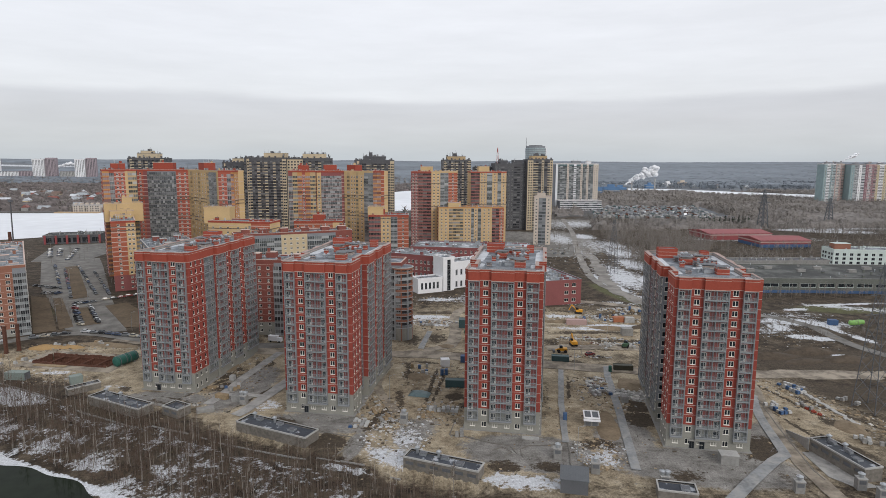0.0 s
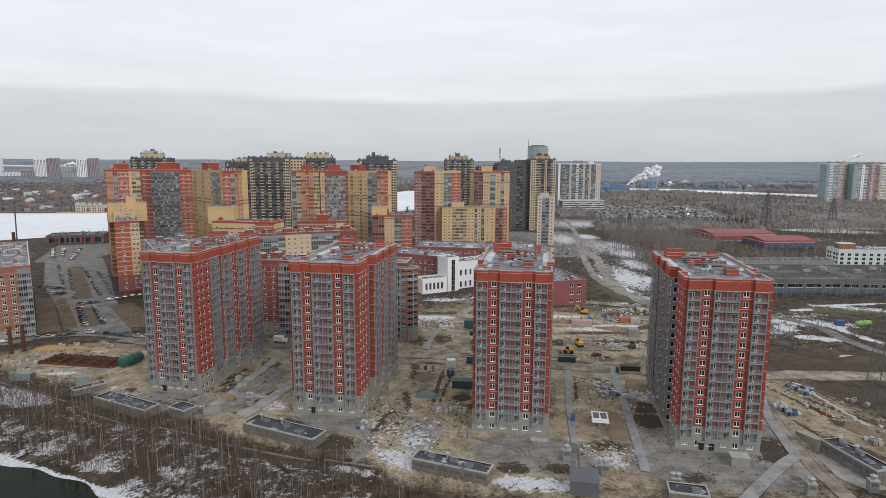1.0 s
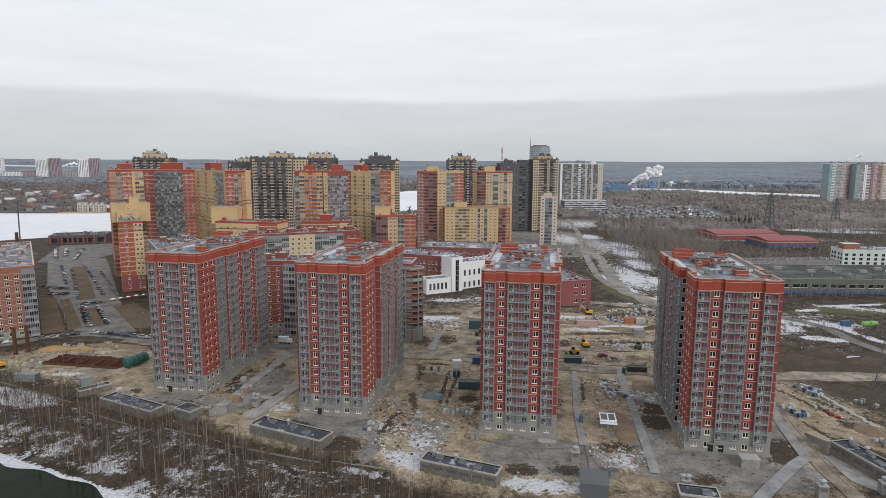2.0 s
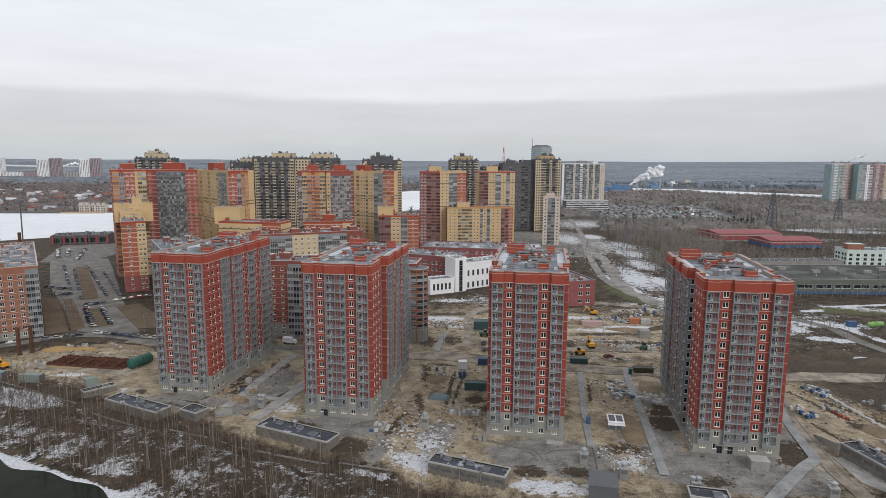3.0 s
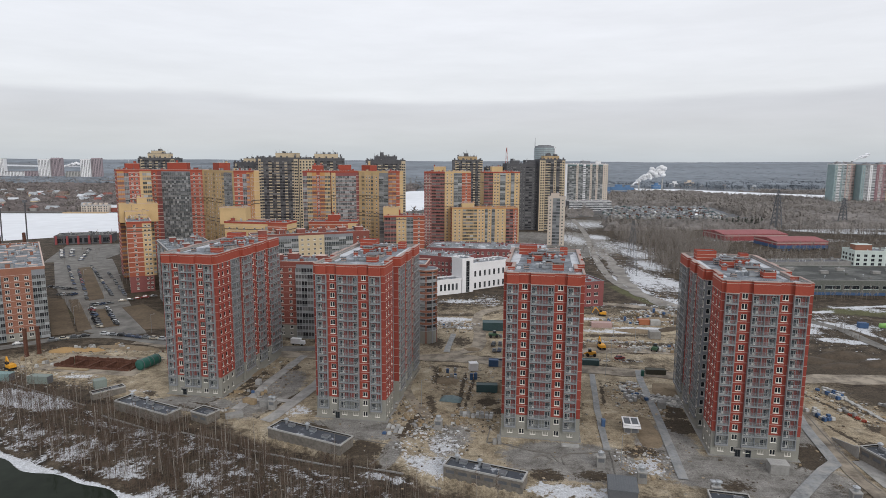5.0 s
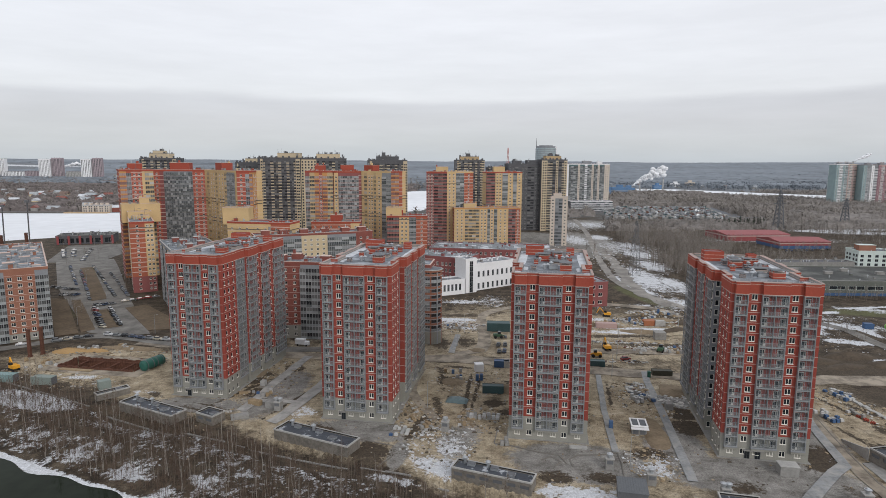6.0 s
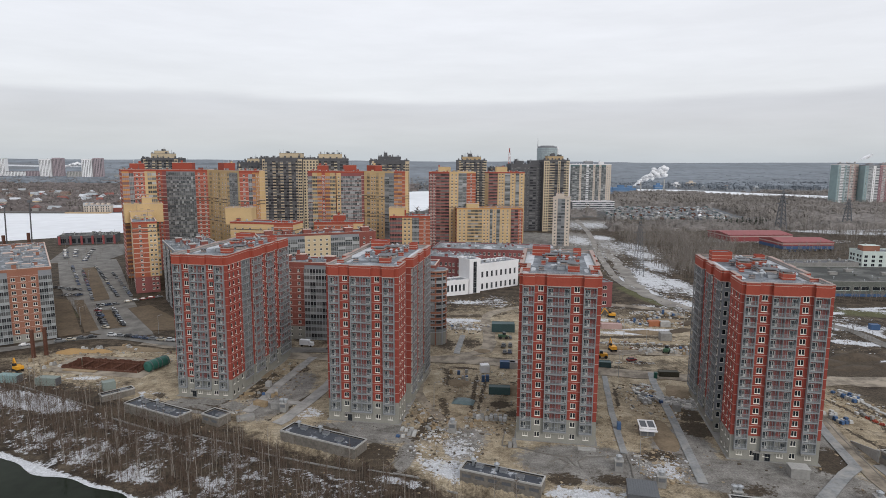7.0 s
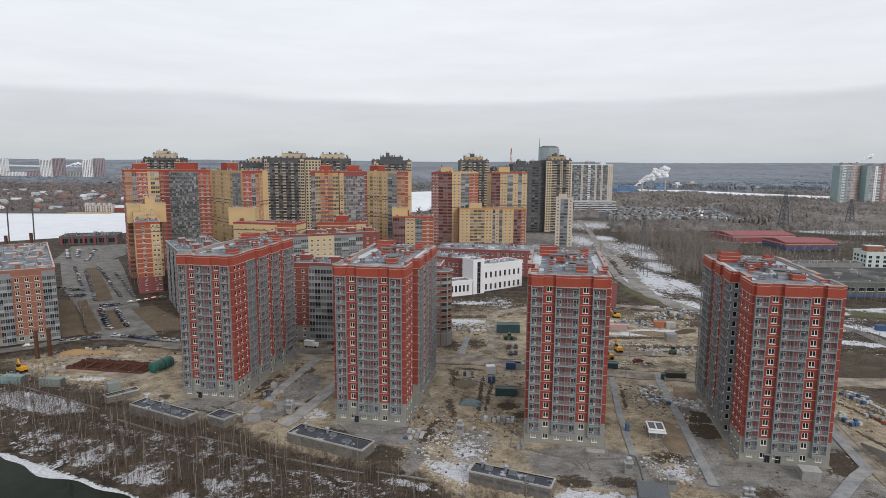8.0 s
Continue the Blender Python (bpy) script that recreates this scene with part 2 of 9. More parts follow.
# ---------------------------------------------------------------- mesh helpers
class Bag:
    """Collects boxes and faces into one mesh."""

    def __init__(self):
        self.v, self.f, self.m, self.mats = [], [], [], []

    def slot(self, material):
        if material not in self.mats:
            self.mats.append(material)
        return self.mats.index(material)

    def box(self, x0, x1, y0, y1, z0, z1, material):
        n, s = len(self.v), self.slot(material)
        self.v += [(x0, y0, z0), (x1, y0, z0), (x1, y1, z0), (x0, y1, z0), (x0, y0, z1), (x1, y0, z1), (x1, y1, z1), (x0, y1, z1)]
        self.f += [(n, n + 3, n + 2, n + 1), (n + 4, n + 5, n + 6, n + 7), (n, n + 1, n + 5, n + 4),
                   (n + 1, n + 2, n + 6, n + 5), (n + 2, n + 3, n + 7, n + 6), (n + 3, n, n + 4, n + 7)]
        self.m += [s] * 6
        return self

    def prism(self, pts, z0, z1, material, inset=0.0):
        """An upright prism on the outline pts; inset draws the top in, as on a worn or battered piece."""
        n, k, s = len(self.v), len(pts), self.slot(material)
        cx, cy = sum(p[0] for p in pts) / k, sum(p[1] for p in pts) / k
        self.v += [(x, y, z0) for x, y in pts]
        self.v += [(x + (cx - x) * inset, y + (cy - y) * inset, z1) for x, y in pts]
        self.f += [tuple(range(n + k - 1, n - 1, -1)), tuple(range(n + k, n + 2 * k))]
        self.f += [(n + i, n + (i + 1) % k, n + k + (i + 1) % k, n + k + i) for i in range(k)]
        self.m += [s] * (k + 2)
        return self

    def rod(self, a, b, r0, r1, material, sides=6):
        """A tapered rod from a to b."""
        n, s = len(self.v), self.slot(material)
        a, b = Vector(a), Vector(b)
        q = (b - a).to_track_quat("Z", "Y")
        for c, r in ((a, r0), (b, r1)):
            for i in range(sides):
                w = 2 * math.pi * i / sides
                self.v.append(tuple(c + q @ Vector((r * math.cos(w), r * math.sin(w), 0))))
        self.f += [(n + i, n + (i + 1) % sides, n + sides + (i + 1) % sides, n + sides + i) for i in range(sides)]
        self.f += [tuple(range(n + sides - 1, n - 1, -1)), tuple(range(n + sides, n + 2 * sides))]
        self.m += [s] * (sides + 2)
        return self

    def mesh(self, name):
        me = bpy.data.meshes.new(name)
        me.from_pydata(self.v, [], self.f)
        for material in self.mats:
            me.materials.append(material)
        me.polygons.foreach_set("material_index", self.m)
        me.update()
        return me


def fused(name, boxes):
    """One closed mesh from boxes (x0, x1, y0, y1, z0, z1, material) that touch or overlap; a later box wins where two overlap."""
    axes = [sorted({round(v, 3) for b in boxes for v in b[2 * k:2 * k + 2]}) for k in range(3)]
    where = [{v: i for i, v in enumerate(ax)} for ax in axes]
    cell = np.full([len(ax) + 1 for ax in axes], -1, dtype=int)
    mats = []
    for b in boxes:
        if b[6] not in mats:
            mats.append(b[6])
        i, j, k = ([where[q][round(v, 3)] + 1 for v in b[2 * q:2 * q + 2]] for q in range(3))
        cell[i[0]:i[1], j[0]:j[1], k[0]:k[1]] = mats.index(b[6])
    verts, faces, slots = {}, [], []
    for idx in np.argwhere(cell >= 0):
        for q in range(3):
            for side in (0, 1):
                nb = idx.copy()
                nb[q] += 1 if side else -1
                if cell[tuple(nb)] >= 0:
                    continue
                u, v = (q + 1) % 3, (q + 2) % 3
                ring = []
                for du, dv in ((0, 0), (1, 0), (1, 1), (0, 1)):
                    p = [0, 0, 0]
                    p[q], p[u], p[v] = idx[q] - 1 + side, idx[u] - 1 + du, idx[v] - 1 + dv
                    ring.append(verts.setdefault(tuple(p), len(verts)))
                faces.append(tuple(ring) if side else tuple(reversed(ring)))
                slots.append(int(cell[tuple(idx)]))
    me = bpy.data.meshes.new(name)
    me.from_pydata([(axes[0][i], axes[1][j], axes[2][k]) for i, j, k in verts], [], faces)
    for material in mats:
        me.materials.append(material)
    me.polygons.foreach_set("material_index", slots)
    me.update()
    return me


def shifted(boxes, dx, dy, dz):
    return [(a + dx, b + dx, c + dy, d + dy, e + dz, f + dz, m) for a, b, c, d, e, f, m in boxes]


def boxed(name, boxes):
    """The same boxes simply gathered, for far facades."""
    b = Bag()
    for q in boxes:
        b.box(*q)
    return b.mesh(name)


def part(name, data, parent, label="", at=(0, 0, 0), turn=0.0):
    """Links a Bag or a mesh as one part under a thing, at a place and turn about z in that thing's frame."""
    ob = new(name, data.mesh(name) if isinstance(data, Bag) else data)
    ob.parent = parent
    ob.location = at
    ob.rotation_euler = (0, 0, radians(turn))
    if label:
        ob["label"] = label
    return ob


def thing(name, label, category, x, y, z=0.0, turn=0.0, group="", kind="", data=None):
    ob = new(name, data.mesh(name) if isinstance(data, Bag) else data)
    ob.matrix_world = pose(x, y, z, 0, 0, turn)
    return tagged(ob, label, category, group, kind)


def ico_lump(bag, c, r, material, rough=0.3, seed=0, squash=1.0):
    """An uneven lump of 20 facets turned to 80."""
    rnd = random.Random(seed)
    bm = bmesh.new()
    bmesh.ops.create_icosphere(bm, subdivisions=2, radius=1.0)
    n, s = len(bag.v), bag.slot(material)
    for v in bm.verts:
        k = r * (1 + rough * (rnd.random() - 0.5) * 2)
        bag.v.append((c[0] + v.co.x * k, c[1] + v.co.y * k, c[2] + v.co.z * k * squash))
    bm.faces.ensure_lookup_table()
    for f in bm.faces:
        bag.f.append(tuple(n + v.index for v in f.verts))
        bag.m.append(s)
    bm.free()

# ---------------------------------------------------------------- the ground: one sheet to the horizon
SHORE = (-90.0, 147.0)
SHORE_N = (0.432, 0.902)


def inland(x, y):
    """Metres from the near waterline, positive on the land side; the line wavers a little."""
    s = (x - SHORE[0]) * SHORE_N[0] + (y - SHORE[1]) * SHORE_N[1]
    q = (x - SHORE[0]) * SHORE_N[1] - (y - SHORE[1]) * SHORE_N[0]
    return s + 1.6 * math.sin(q * 0.11) + 0.8 * math.sin(q * 0.31 + 1.0)


def smooth(a, b, x):
    t = min(1.0, max(0.0, (x - a) / (b - a)))
    return t * t * (3 - 2 * t)


PIT = (-149.0, 240.0, -9.0)


def in_pit(x, y):
    """Place in the frame of the sheet-piled foundation pit."""
    c, s = math.cos(radians(PIT[2])), math.sin(radians(PIT[2]))
    dx, dy = x - PIT[0], y - PIT[1]
    return dx * c + dy * s, -dx * s + dy * c


# the bank falls away in front of the ramp houses: their front lines and the fall
DIPS = ((-119.6, 196.0, -97.5, 185.0, 1.9), (-63.0, 176.3, -39.4, 165.2, 1.3), (-10.4, 154.3, 9.4, 146.3, 2.3))


def ground_z(x, y):
    s = inland(x, y)
    r = math.hypot(x, y)
    if s < 40:
        if s > -130:
            z = -5.0 + 2.2 * smooth(-7.6, 0.4, s) + 2.8 * smooth(2.0, 27, s)
        else:
            z = -5.0 + 5.0 * smooth(-130, -165, s)
    else:
        z = 0.0
    if s > 8:
        z += 0.10 * noise.noise((x * 0.11, y * 0.11, 0.3)) + 0.06 * noise.noise((x * 0.4, y * 0.4, 2.3))
    if 3 < s < 30 and r < 400:
        z += 0.35 * smooth(3, 7, s) * (1 - smooth(24, 30, s)) * noise.noise((x * 0.28, y * 0.28, 6.1))
    for x0, y0, x1, y1, deep in DIPS:
        ln = math.hypot(x1 - x0, y1 - y0)
        cx, cy = (x1 - x0) / ln, (y1 - y0) / ln
        u, v = (x - x0) * cx + (y - y0) * cy, (x - x0) * cy - (y - y0) * cx
        if -9 < u < ln + 9 and 0 < v < 14:
            z -= deep * smooth(0.0, 1.2, v) * (1 - smooth(5, 14, v)) * smooth(-9, 0, u) * (1 - smooth(ln, ln + 9, u))
    u, v = in_pit(x, y)
    if abs(u) < 18.2 and abs(v) < 7.2:
        z = -3.6
    if r > 1900:
        z += 66 * smooth(1700, 5200, r) + 9 * smooth(2600, 4200, r) * noise.noise((x * 0.0009, y * 0.0009, 5.0))
    return z


# soft-edged zones: x, y, half sizes, turn, amount
SNOW_SPOTS = [(-1900, 2650, 500, 70, 0, 1.6), (-1300, 2900, 420, 60, 0, 1.5), (-2300, 3150, 700, 90, 0, 1.6), (-1500, 3350, 500, 70, 0, 1.4), (-900, 2500, 260, 40, 0, 1.3),
              (-12, 160, 13, 6, -15, 1.15), (22, 147, 14, 5, -8, 1.1), (-155, 204.5, 20, 5.5, -20, 1.8), (-128, 175, 15, 5, -25, 0.7), (-100, 163, 14, 4, -20, 0.6),
              (-70, 154, 16, 5, -15, 0.6), (-45, 146, 12, 5, -15, 0.6), (-26, 153, 9, 2.5, -18, 1.0), (-8, 305, 13, 12, 0, 0.9), (16, 355, 10, 20, 0, 0.8),
              (75, 345, 18, 10, 0, 0.7), (112, 400, 6, 45, 8, 1.5), (169, 295, 6, 7, 0, 1.5), (171, 279, 8, 4, 0, 1.5), (179, 276, 7, 4, 0, 1.4), (199, 333, 9, 3, 10, 1.4), (236, 346, 30, 2.2, 8, 1.5), (195, 294, 3, 12, 0, 1.4), (197.5, 276, 3, 10, 12, 1.4), (170, 251, 4, 2.5, 0, 1.3), (-10, 313, 17, 5, 0, 1.35), (62, 316, 14, 4, 0, 1.2), (86, 298, 22, 2.5, -4, 1.4), (-1, 298, 9, 4, 0, 1.0), (0, 354, 18, 7, 0, 1.0), (154, 659, 14, 26, 0, 1.2), (169, 594, 12, 26, 0, 1.2), (160, 539, 18, 34, 0, 1.05), (152, 481, 15, 34, 0, 1.1), (142, 413, 12, 26, 0, 1.1), (116, 369, 8, 14, 0, 1.0), (455, 722, 60, 20, -18, 1.7), (124, 640, 18, 60, 0, 1.0), (175, 790, 50, 50, 0, 0.9), (118, 545, 12, 30, 0, 1.0), (330, 790, 60, 8, 0, 0.9), (128, 430, 18, 60, 0, 1.1), (124, 350, 16, 22, 10, 1.05), (100, 345, 12, 8, 0, 0.9), (142, 385, 10, 30, 0, 0.9), (190, 320, 30, 10, 5, 0.7),
              (235, 335, 40, 8, -20, 0.9), (160, 290, 14, 10, 0, 0.8), (130, 214, 6, 4, 0, 0.8), (70, 292, 22, 4, -4, 1.0), (100, 165, 5, 3, 0, 0.8),
              (-255, 420, 22, 26, 0, 0.8), (-150, 226, 10, 3, 0, 1.0), (-120, 212, 6, 2, 0, 0.9), (-58, 196, 6, 6, 0, 0.9), (46, 163, 6, 5, 0, 0.9),
              (160, 585, 40, 70, 0, 0.8), (330, 640, 120, 26, 0, 0.8), (520, 760, 160, 30, 0, 1.0), (150, 760, 40, 60, 0, 0.7), (-330, 560, 20, 14, 0, 0.9),
              (270, 470, 60, 6, 0, 0.7), (240, 395, 70, 4, 0, 0.9), (-11, 172, 6, 8, 0, 0.95), (45, 160, 7, 7, 0, 0.9), (185, 305, 30, 10, -12, 1.1), (-130.5, 165, 40, 1.9, -25.6, 1.5), (-92.5, 148, 40, 1.9, -25.6, 1.5), (-60.5, 133, 40, 1.9, -25.6, 1.5),
              (-100, 170, 60, 9, -25, 0.42), (-50, 152, 60, 10, -20, 0.42), (-140, 188, 40, 12, -25, 0.42)]
MUD_SPOTS = [(84, 271, 24, 3, -2, 1.1), (70, 285, 24, 3, 0, 1.0), (50, 268, 6, 8, 0, 0.9), (96, 320, 22, 6, 10, 1.1), (60, 340, 30, 5, 8, 1.0), (-2, 322, 20, 4, 0, 0.9),
             (-19.5, 187, 2.6, 11, -19, 1.4), (-34, 168, 6.5, 4, -10, 1.4), (64, 186, 5.5, 6, -12, 1.4), (5, 204, 4, 4, 0, 1.2), (-80, 212, 3, 5, -10, 1.2), (-72, 238, 5, 5, 0, 0.9), (46, 168, 6, 4, 0, 1.1), (30, 155, 7, 3, -10, 1.1), (-50, 183, 9, 2.2, -25, 1.0), (97, 168, 4, 6, -10, 1.2),
             (-92, 196, 14, 0.8, -22, 1.2), (-90, 199.5, 13, 0.7, -24, 1.1), (-84, 214, 1.0, 16, -28, 1.2), (-112, 204, 10, 0.9, -30, 1.1), (-64, 206, 0.8, 20, -22, 1.1), (-61, 205, 0.8, 20, -22, 1.0),
             (20, 251, 40, 0.8, -7, 1.2), (22, 246.5, 40, 0.8, -8, 1.2), (60, 236, 30, 0.9, -8, 1.2), (62, 239, 30, 0.8, -8, 1.1), (80, 258, 26, 0.8, -2, 1.1), (80, 262, 26, 0.8, 2, 1.0), (-50, 250, 30, 0.8, -3, 1.1),
             (44, 214, 0.9, 18, -10, 1.1), (46.5, 214, 0.8, 18, -10, 1.0), (-4, 214, 0.9, 22, -6, 1.2), (-1, 214, 0.8, 22, -9, 1.1), (120, 205, 0.9, 26, 14, 1.2), (131, 192, 1.2, 20, 26, 1.2), (112, 178, 1.0, 20, 10, 1.0),
             (118, 168, 3, 12, 24, 1.0), (125, 183, 4, 6, 24, 0.9), (-104, 232, 3, 18, -35, 0.8), (-30, 246, 12, 2, -10, 1.0), (-6, 240, 7, 1.5, -15, 1.1), (8, 196, 3, 4, 0, 1.0), (-30, 205, 3, 9, -8, 0.9),
             (-13.5, 230, 2.2, 16, 2, 0.9), (-14.5, 198, 2.2, 14, 5, 0.9), (-113, 209, 9, 2, -35, 0.8), (48, 236, 14, 3.2, -8, 0.9), (20, 247, 22, 3, -6, 0.7), (-60, 256, 24, 2.5, -3, 0.7), (66, 258, 24, 2, 0, 0.6), (35, 204, 4, 20, -9, 0.6), (118, 300, 6, 40, -4, 0.8), (30, 330, 40, 6, 10, 0.7), (70, 330, 26, 10, 0, 0.7), (-33, 168, 7, 8, -20, 1.0), (-18, 184, 4, 9, -35, 0.9), (17, 155, 6, 4, -10, 1.0), (92, 165, 5, 9, -15, 1.2), (66, 196, 5, 10, -10, 1.0), (64, 150, 6, 4, 0, 0.9),
             (-84, 226, 7, 12, -10, 0.9), (160, 245, 45, 17, 0, 1.0), (150, 205, 28, 16, -25, 0.9), (-3, 274, 6, 10, 0, 0.9), (-14, 272, 5, 11, 0, 0.9),
             (8, 216, 5, 6, 0, 0.8), (-165, 310, 10, 22, -40, 0.6), (55, 240, 6, 6, 0, 0.8), (93, 148, 8, 6, 0, 0.6), (-70, 158, 40, 8, -20, 0.9), (-100, 172, 40, 8, -24, 0.8), (20, 136, 60, 8, -10, 0.6)]
GREEN_SPOTS = [(222, 333, 26, 10, -4, 0.9), (108, 372, 7, 34, 14, 1.0), (262, 330, 30, 10, 0, 0.9), (-200, 350, 8, 30, -35, 0.5), (-214, 318, 16, 36, -35, 0.5)]
SITE = [(-71, 226, 11, 26, -9, 1.6), (50, 172, 4, 14, -10, 1.5), (-114, 214, 14, 12, -30, 1.4), (-8, 222, 13, 30, 0, 1.5), (52, 222, 14, 24, -8, 1.4), (-60, 235, 14, 22, 0, 1.3), (75, 265, 40, 10, 0, 1.3), (-10, 205, 130, 62, -8, 1.0), (40, 290, 70, 50, 0, 0.9), (-150, 240, 40, 20, 0, 1.0), (105, 190, 30, 40, -20, 0.9)]
GRIT = [(-25.5, 167, 2.6, 8, -5, 1.5), (70, 640, 60, 60, 0, 1.4), (10, 680, 60, 40, 0, 1.2), (128, 620, 30, 90, 0, 1.1), (170, 800, 60, 60, 0, 0.9), (26, 163, 19, 10, -9, 1.4), (72, 155, 24, 10, -9, 1.4), (-38, 182, 18, 7, -9, 1.2), (-95, 201, 16, 6, -9, 1.2), (-72, 212, 9, 22, -9, 1.2), (55, 172, 9, 16, -9, 1.1), (98, 172, 8, 14, -15, 0.9), (-8, 176, 6, 14, -20, 0.9)]


def zone(spots, x, y):
    """How strongly each of the points x, y lies in the nearest of the spots."""
    best = np.zeros(len(x))
    for cx, cy, hx, hy, turn, amount in spots:
        c, s = math.cos(radians(turn)), math.sin(radians(turn))
        dx, dy = x - cx, y - cy
        q = np.hypot((dx * c + dy * s) / hx, (dy * c - dx * s) / hy)
        t = np.clip((q - 0.1) / 1.65, 0, 1)
        best = np.maximum(best, amount * (1 - t * t * (3 - 2 * t)))
    return best


def spread(lo, hi, step, reach_lo, reach_hi, grow):
    mid = list(np.arange(lo, hi + 0.01, step))
    out, d, v = [], step, mid[-1]
    while v < reach_hi:
        d *= grow
        v += d
        out.append(v)
    inn, d, v = [], step, mid[0]
    while v > reach_lo:
        d *= grow
        v -= d
        inn.append(v)
    return inn[::-1] + mid + out


def build_ground():
    xs = spread(-170, 170, 1.0, -5200, 5200, 1.055)
    ys = spread(128, 300, 1.0, -900, 5200, 1.04)
    nx, ny = len(xs), len(ys)
    co = [(x, y, ground_z(x, y)) for y in ys for x in xs]
    faces = [(j * nx + i, j * nx + i + 1, (j + 1) * nx + i + 1, (j + 1) * nx + i) for j in range(ny - 1) for i in range(nx - 1)]
    me = bpy.data.meshes.new("ground")
    me.from_pydata(co, [], faces)
    tint = me.color_attributes.new("cover", "FLOAT_COLOR", "POINT")
    site = me.color_attributes.new("site", "FLOAT_COLOR", "POINT")
    px, py = np.array([c[0] for c in co]), np.array([c[1] for c in co])
    bank = np.array([inland(x, y) for x, y, z in co])
    on_bank = (bank > 2.5) & (bank < 28) & (px > -190) & (px < 40)
    thaw = np.array([0.63 + 0.42 * noise.noise((x * 0.055, y * 0.1, 8.0)) + 0.22 * noise.noise((x * 0.3, y * 0.3, 3.0)) if k else 0.0 for (x, y, z), k in zip(co, on_bank)])
    inner = np.clip((bank - 31) / 13, 0, 1)
    # weight of the painted haze tint, growing with distance
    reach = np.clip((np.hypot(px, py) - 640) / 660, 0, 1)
    one = np.ones(len(px))
    a = np.stack([np.maximum(thaw, zone(SNOW_SPOTS, px, py)), zone(MUD_SPOTS, px, py), zone(GREEN_SPOTS, px, py), one], 1).ravel()
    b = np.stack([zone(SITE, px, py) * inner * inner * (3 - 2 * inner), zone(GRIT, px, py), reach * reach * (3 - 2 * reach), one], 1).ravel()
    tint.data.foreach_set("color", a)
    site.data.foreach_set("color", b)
    me.polygons.foreach_set("use_smooth", [True] * len(faces))
    m = bpy.data.materials.new("bare_spring_ground")
    m.use_nodes = True
    nt = m.node_tree
    bs = nt.nodes["Principled BSDF"]
    bs.inputs["Roughness"].default_value = 0.92
    bs.inputs["Specular IOR Level"].default_value = 0.2
    geo = nt.nodes.new("ShaderNodeNewGeometry")

    def noise_at(scale, detail=6, rough=0.6):
        n = nt.nodes.new("ShaderNodeTexNoise")
        n.inputs["Scale"].default_value, n.inputs["Detail"].default_value, n.inputs["Roughness"].default_value = scale, detail, rough
        nt.links.new(geo.outputs["Position"], n.inputs["Vector"])
        return n.outputs["Fac"]

    def ramp_of(fac, stops):
        r = nt.nodes.new("ShaderNodeValToRGB")
        e = r.color_ramp.elements
        e[0].position, e[0].color = stops[0][0], (*stops[0][1], 1)
        e[1].position, e[1].color = stops[-1][0], (*stops[-1][1], 1)
        for p, c in stops[1:-1]:
            e.new(p).color = (*c, 1)
        nt.links.new(fac, r.inputs["Fac"])
        return r.outputs["Color"]

    def blend(fac, c1, c2):
        k = nt.nodes.new("ShaderNodeMix")
        k.data_type = "RGBA"
        nt.links.new(fac, k.inputs[0])
        nt.links.new(c1, k.inputs[6])
        nt.links.new(c2, k.inputs[7])
        return k.outputs[2]

    def gate(mask, grain, lo, hi, weight=0.7):
        """Where mask plus grain passes from lo to hi."""
        q = nt.nodes.new("ShaderNodeMath")
        q.operation, q.inputs[1].default_value = "MULTIPLY_ADD", weight
        nt.links.new(grain, q.inputs[0])
        nt.links.new(mask, q.inputs[2])
        r = nt.nodes.new("ShaderNodeMapRange")
        r.inputs["From Min"].default_value, r.inputs["From Max"].default_value = lo, hi
        nt.links.new(q.outputs[0], r.inputs["Value"])
        return r.outputs["Result"]

    def attr(name):
        n = nt.nodes.new("ShaderNodeAttribute")
        n.attribute_name = name
        s = nt.nodes.new("ShaderNodeSeparateColor")
        nt.links.new(n.outputs["Color"], s.inputs[0])
        return s.outputs

    cover, work = attr("cover"), attr("site")
    big, mid, fine = noise_at(0.03), noise_at(0.16), noise_at(0.9, 8, 0.7)
    patch = nt.nodes.new("ShaderNodeMapRange")
    patch.inputs["From Min"].default_value, patch.inputs["From Max"].default_value = 0.36, 0.64
    patch.clamp = False
    both = nt.nodes.new("ShaderNodeMix")
    both.inputs[0].default_value = 0.5
    nt.links.new(noise_at(0.24, 8, 0.65), both.inputs[2])
    nt.links.new(noise_at(0.85, 8, 0.7), both.inputs[3])
    nt.links.new(both.outputs[0], patch.inputs["Value"])
    patch = patch.outputs["Result"]
    # churned ground mixes a broad and a broken grain
    churn = nt.nodes.new("ShaderNodeMix")
    churn.inputs[0].default_value = 0.42
    nt.links.new(mid, churn.inputs[2])
    nt.links.new(noise_at(0.55, 9, 0.72), churn.inputs[3])
    mid = churn.outputs[0]
    wild = ramp_of(mid, [(0.38, (0.024, 0.019, 0.014)), (0.49, (0.056, 0.043, 0.031)), (0.62, (0.125, 0.10, 0.072))])
    dirt = ramp_of(mid, [(0.35, (0.115, 0.088, 0.060)), (0.43, (0.235, 0.190, 0.132)), (0.52, (0.35, 0.292, 0.205)), (0.62, (0.46, 0.40, 0.305))])
    grit = ramp_of(mid, [(0.37, (0.125, 0.114, 0.102)), (0.48, (0.205, 0.195, 0.18)), (0.62, (0.30, 0.288, 0.268))])
    mud = ramp_of(fine, [(0.3, (0.040, 0.032, 0.024)), (0.7, (0.10, 0.078, 0.056))])
    green = ramp_of(mid, [(0.3, (0.075, 0.072, 0.038)), (0.7, (0.115, 0.118, 0.055))])
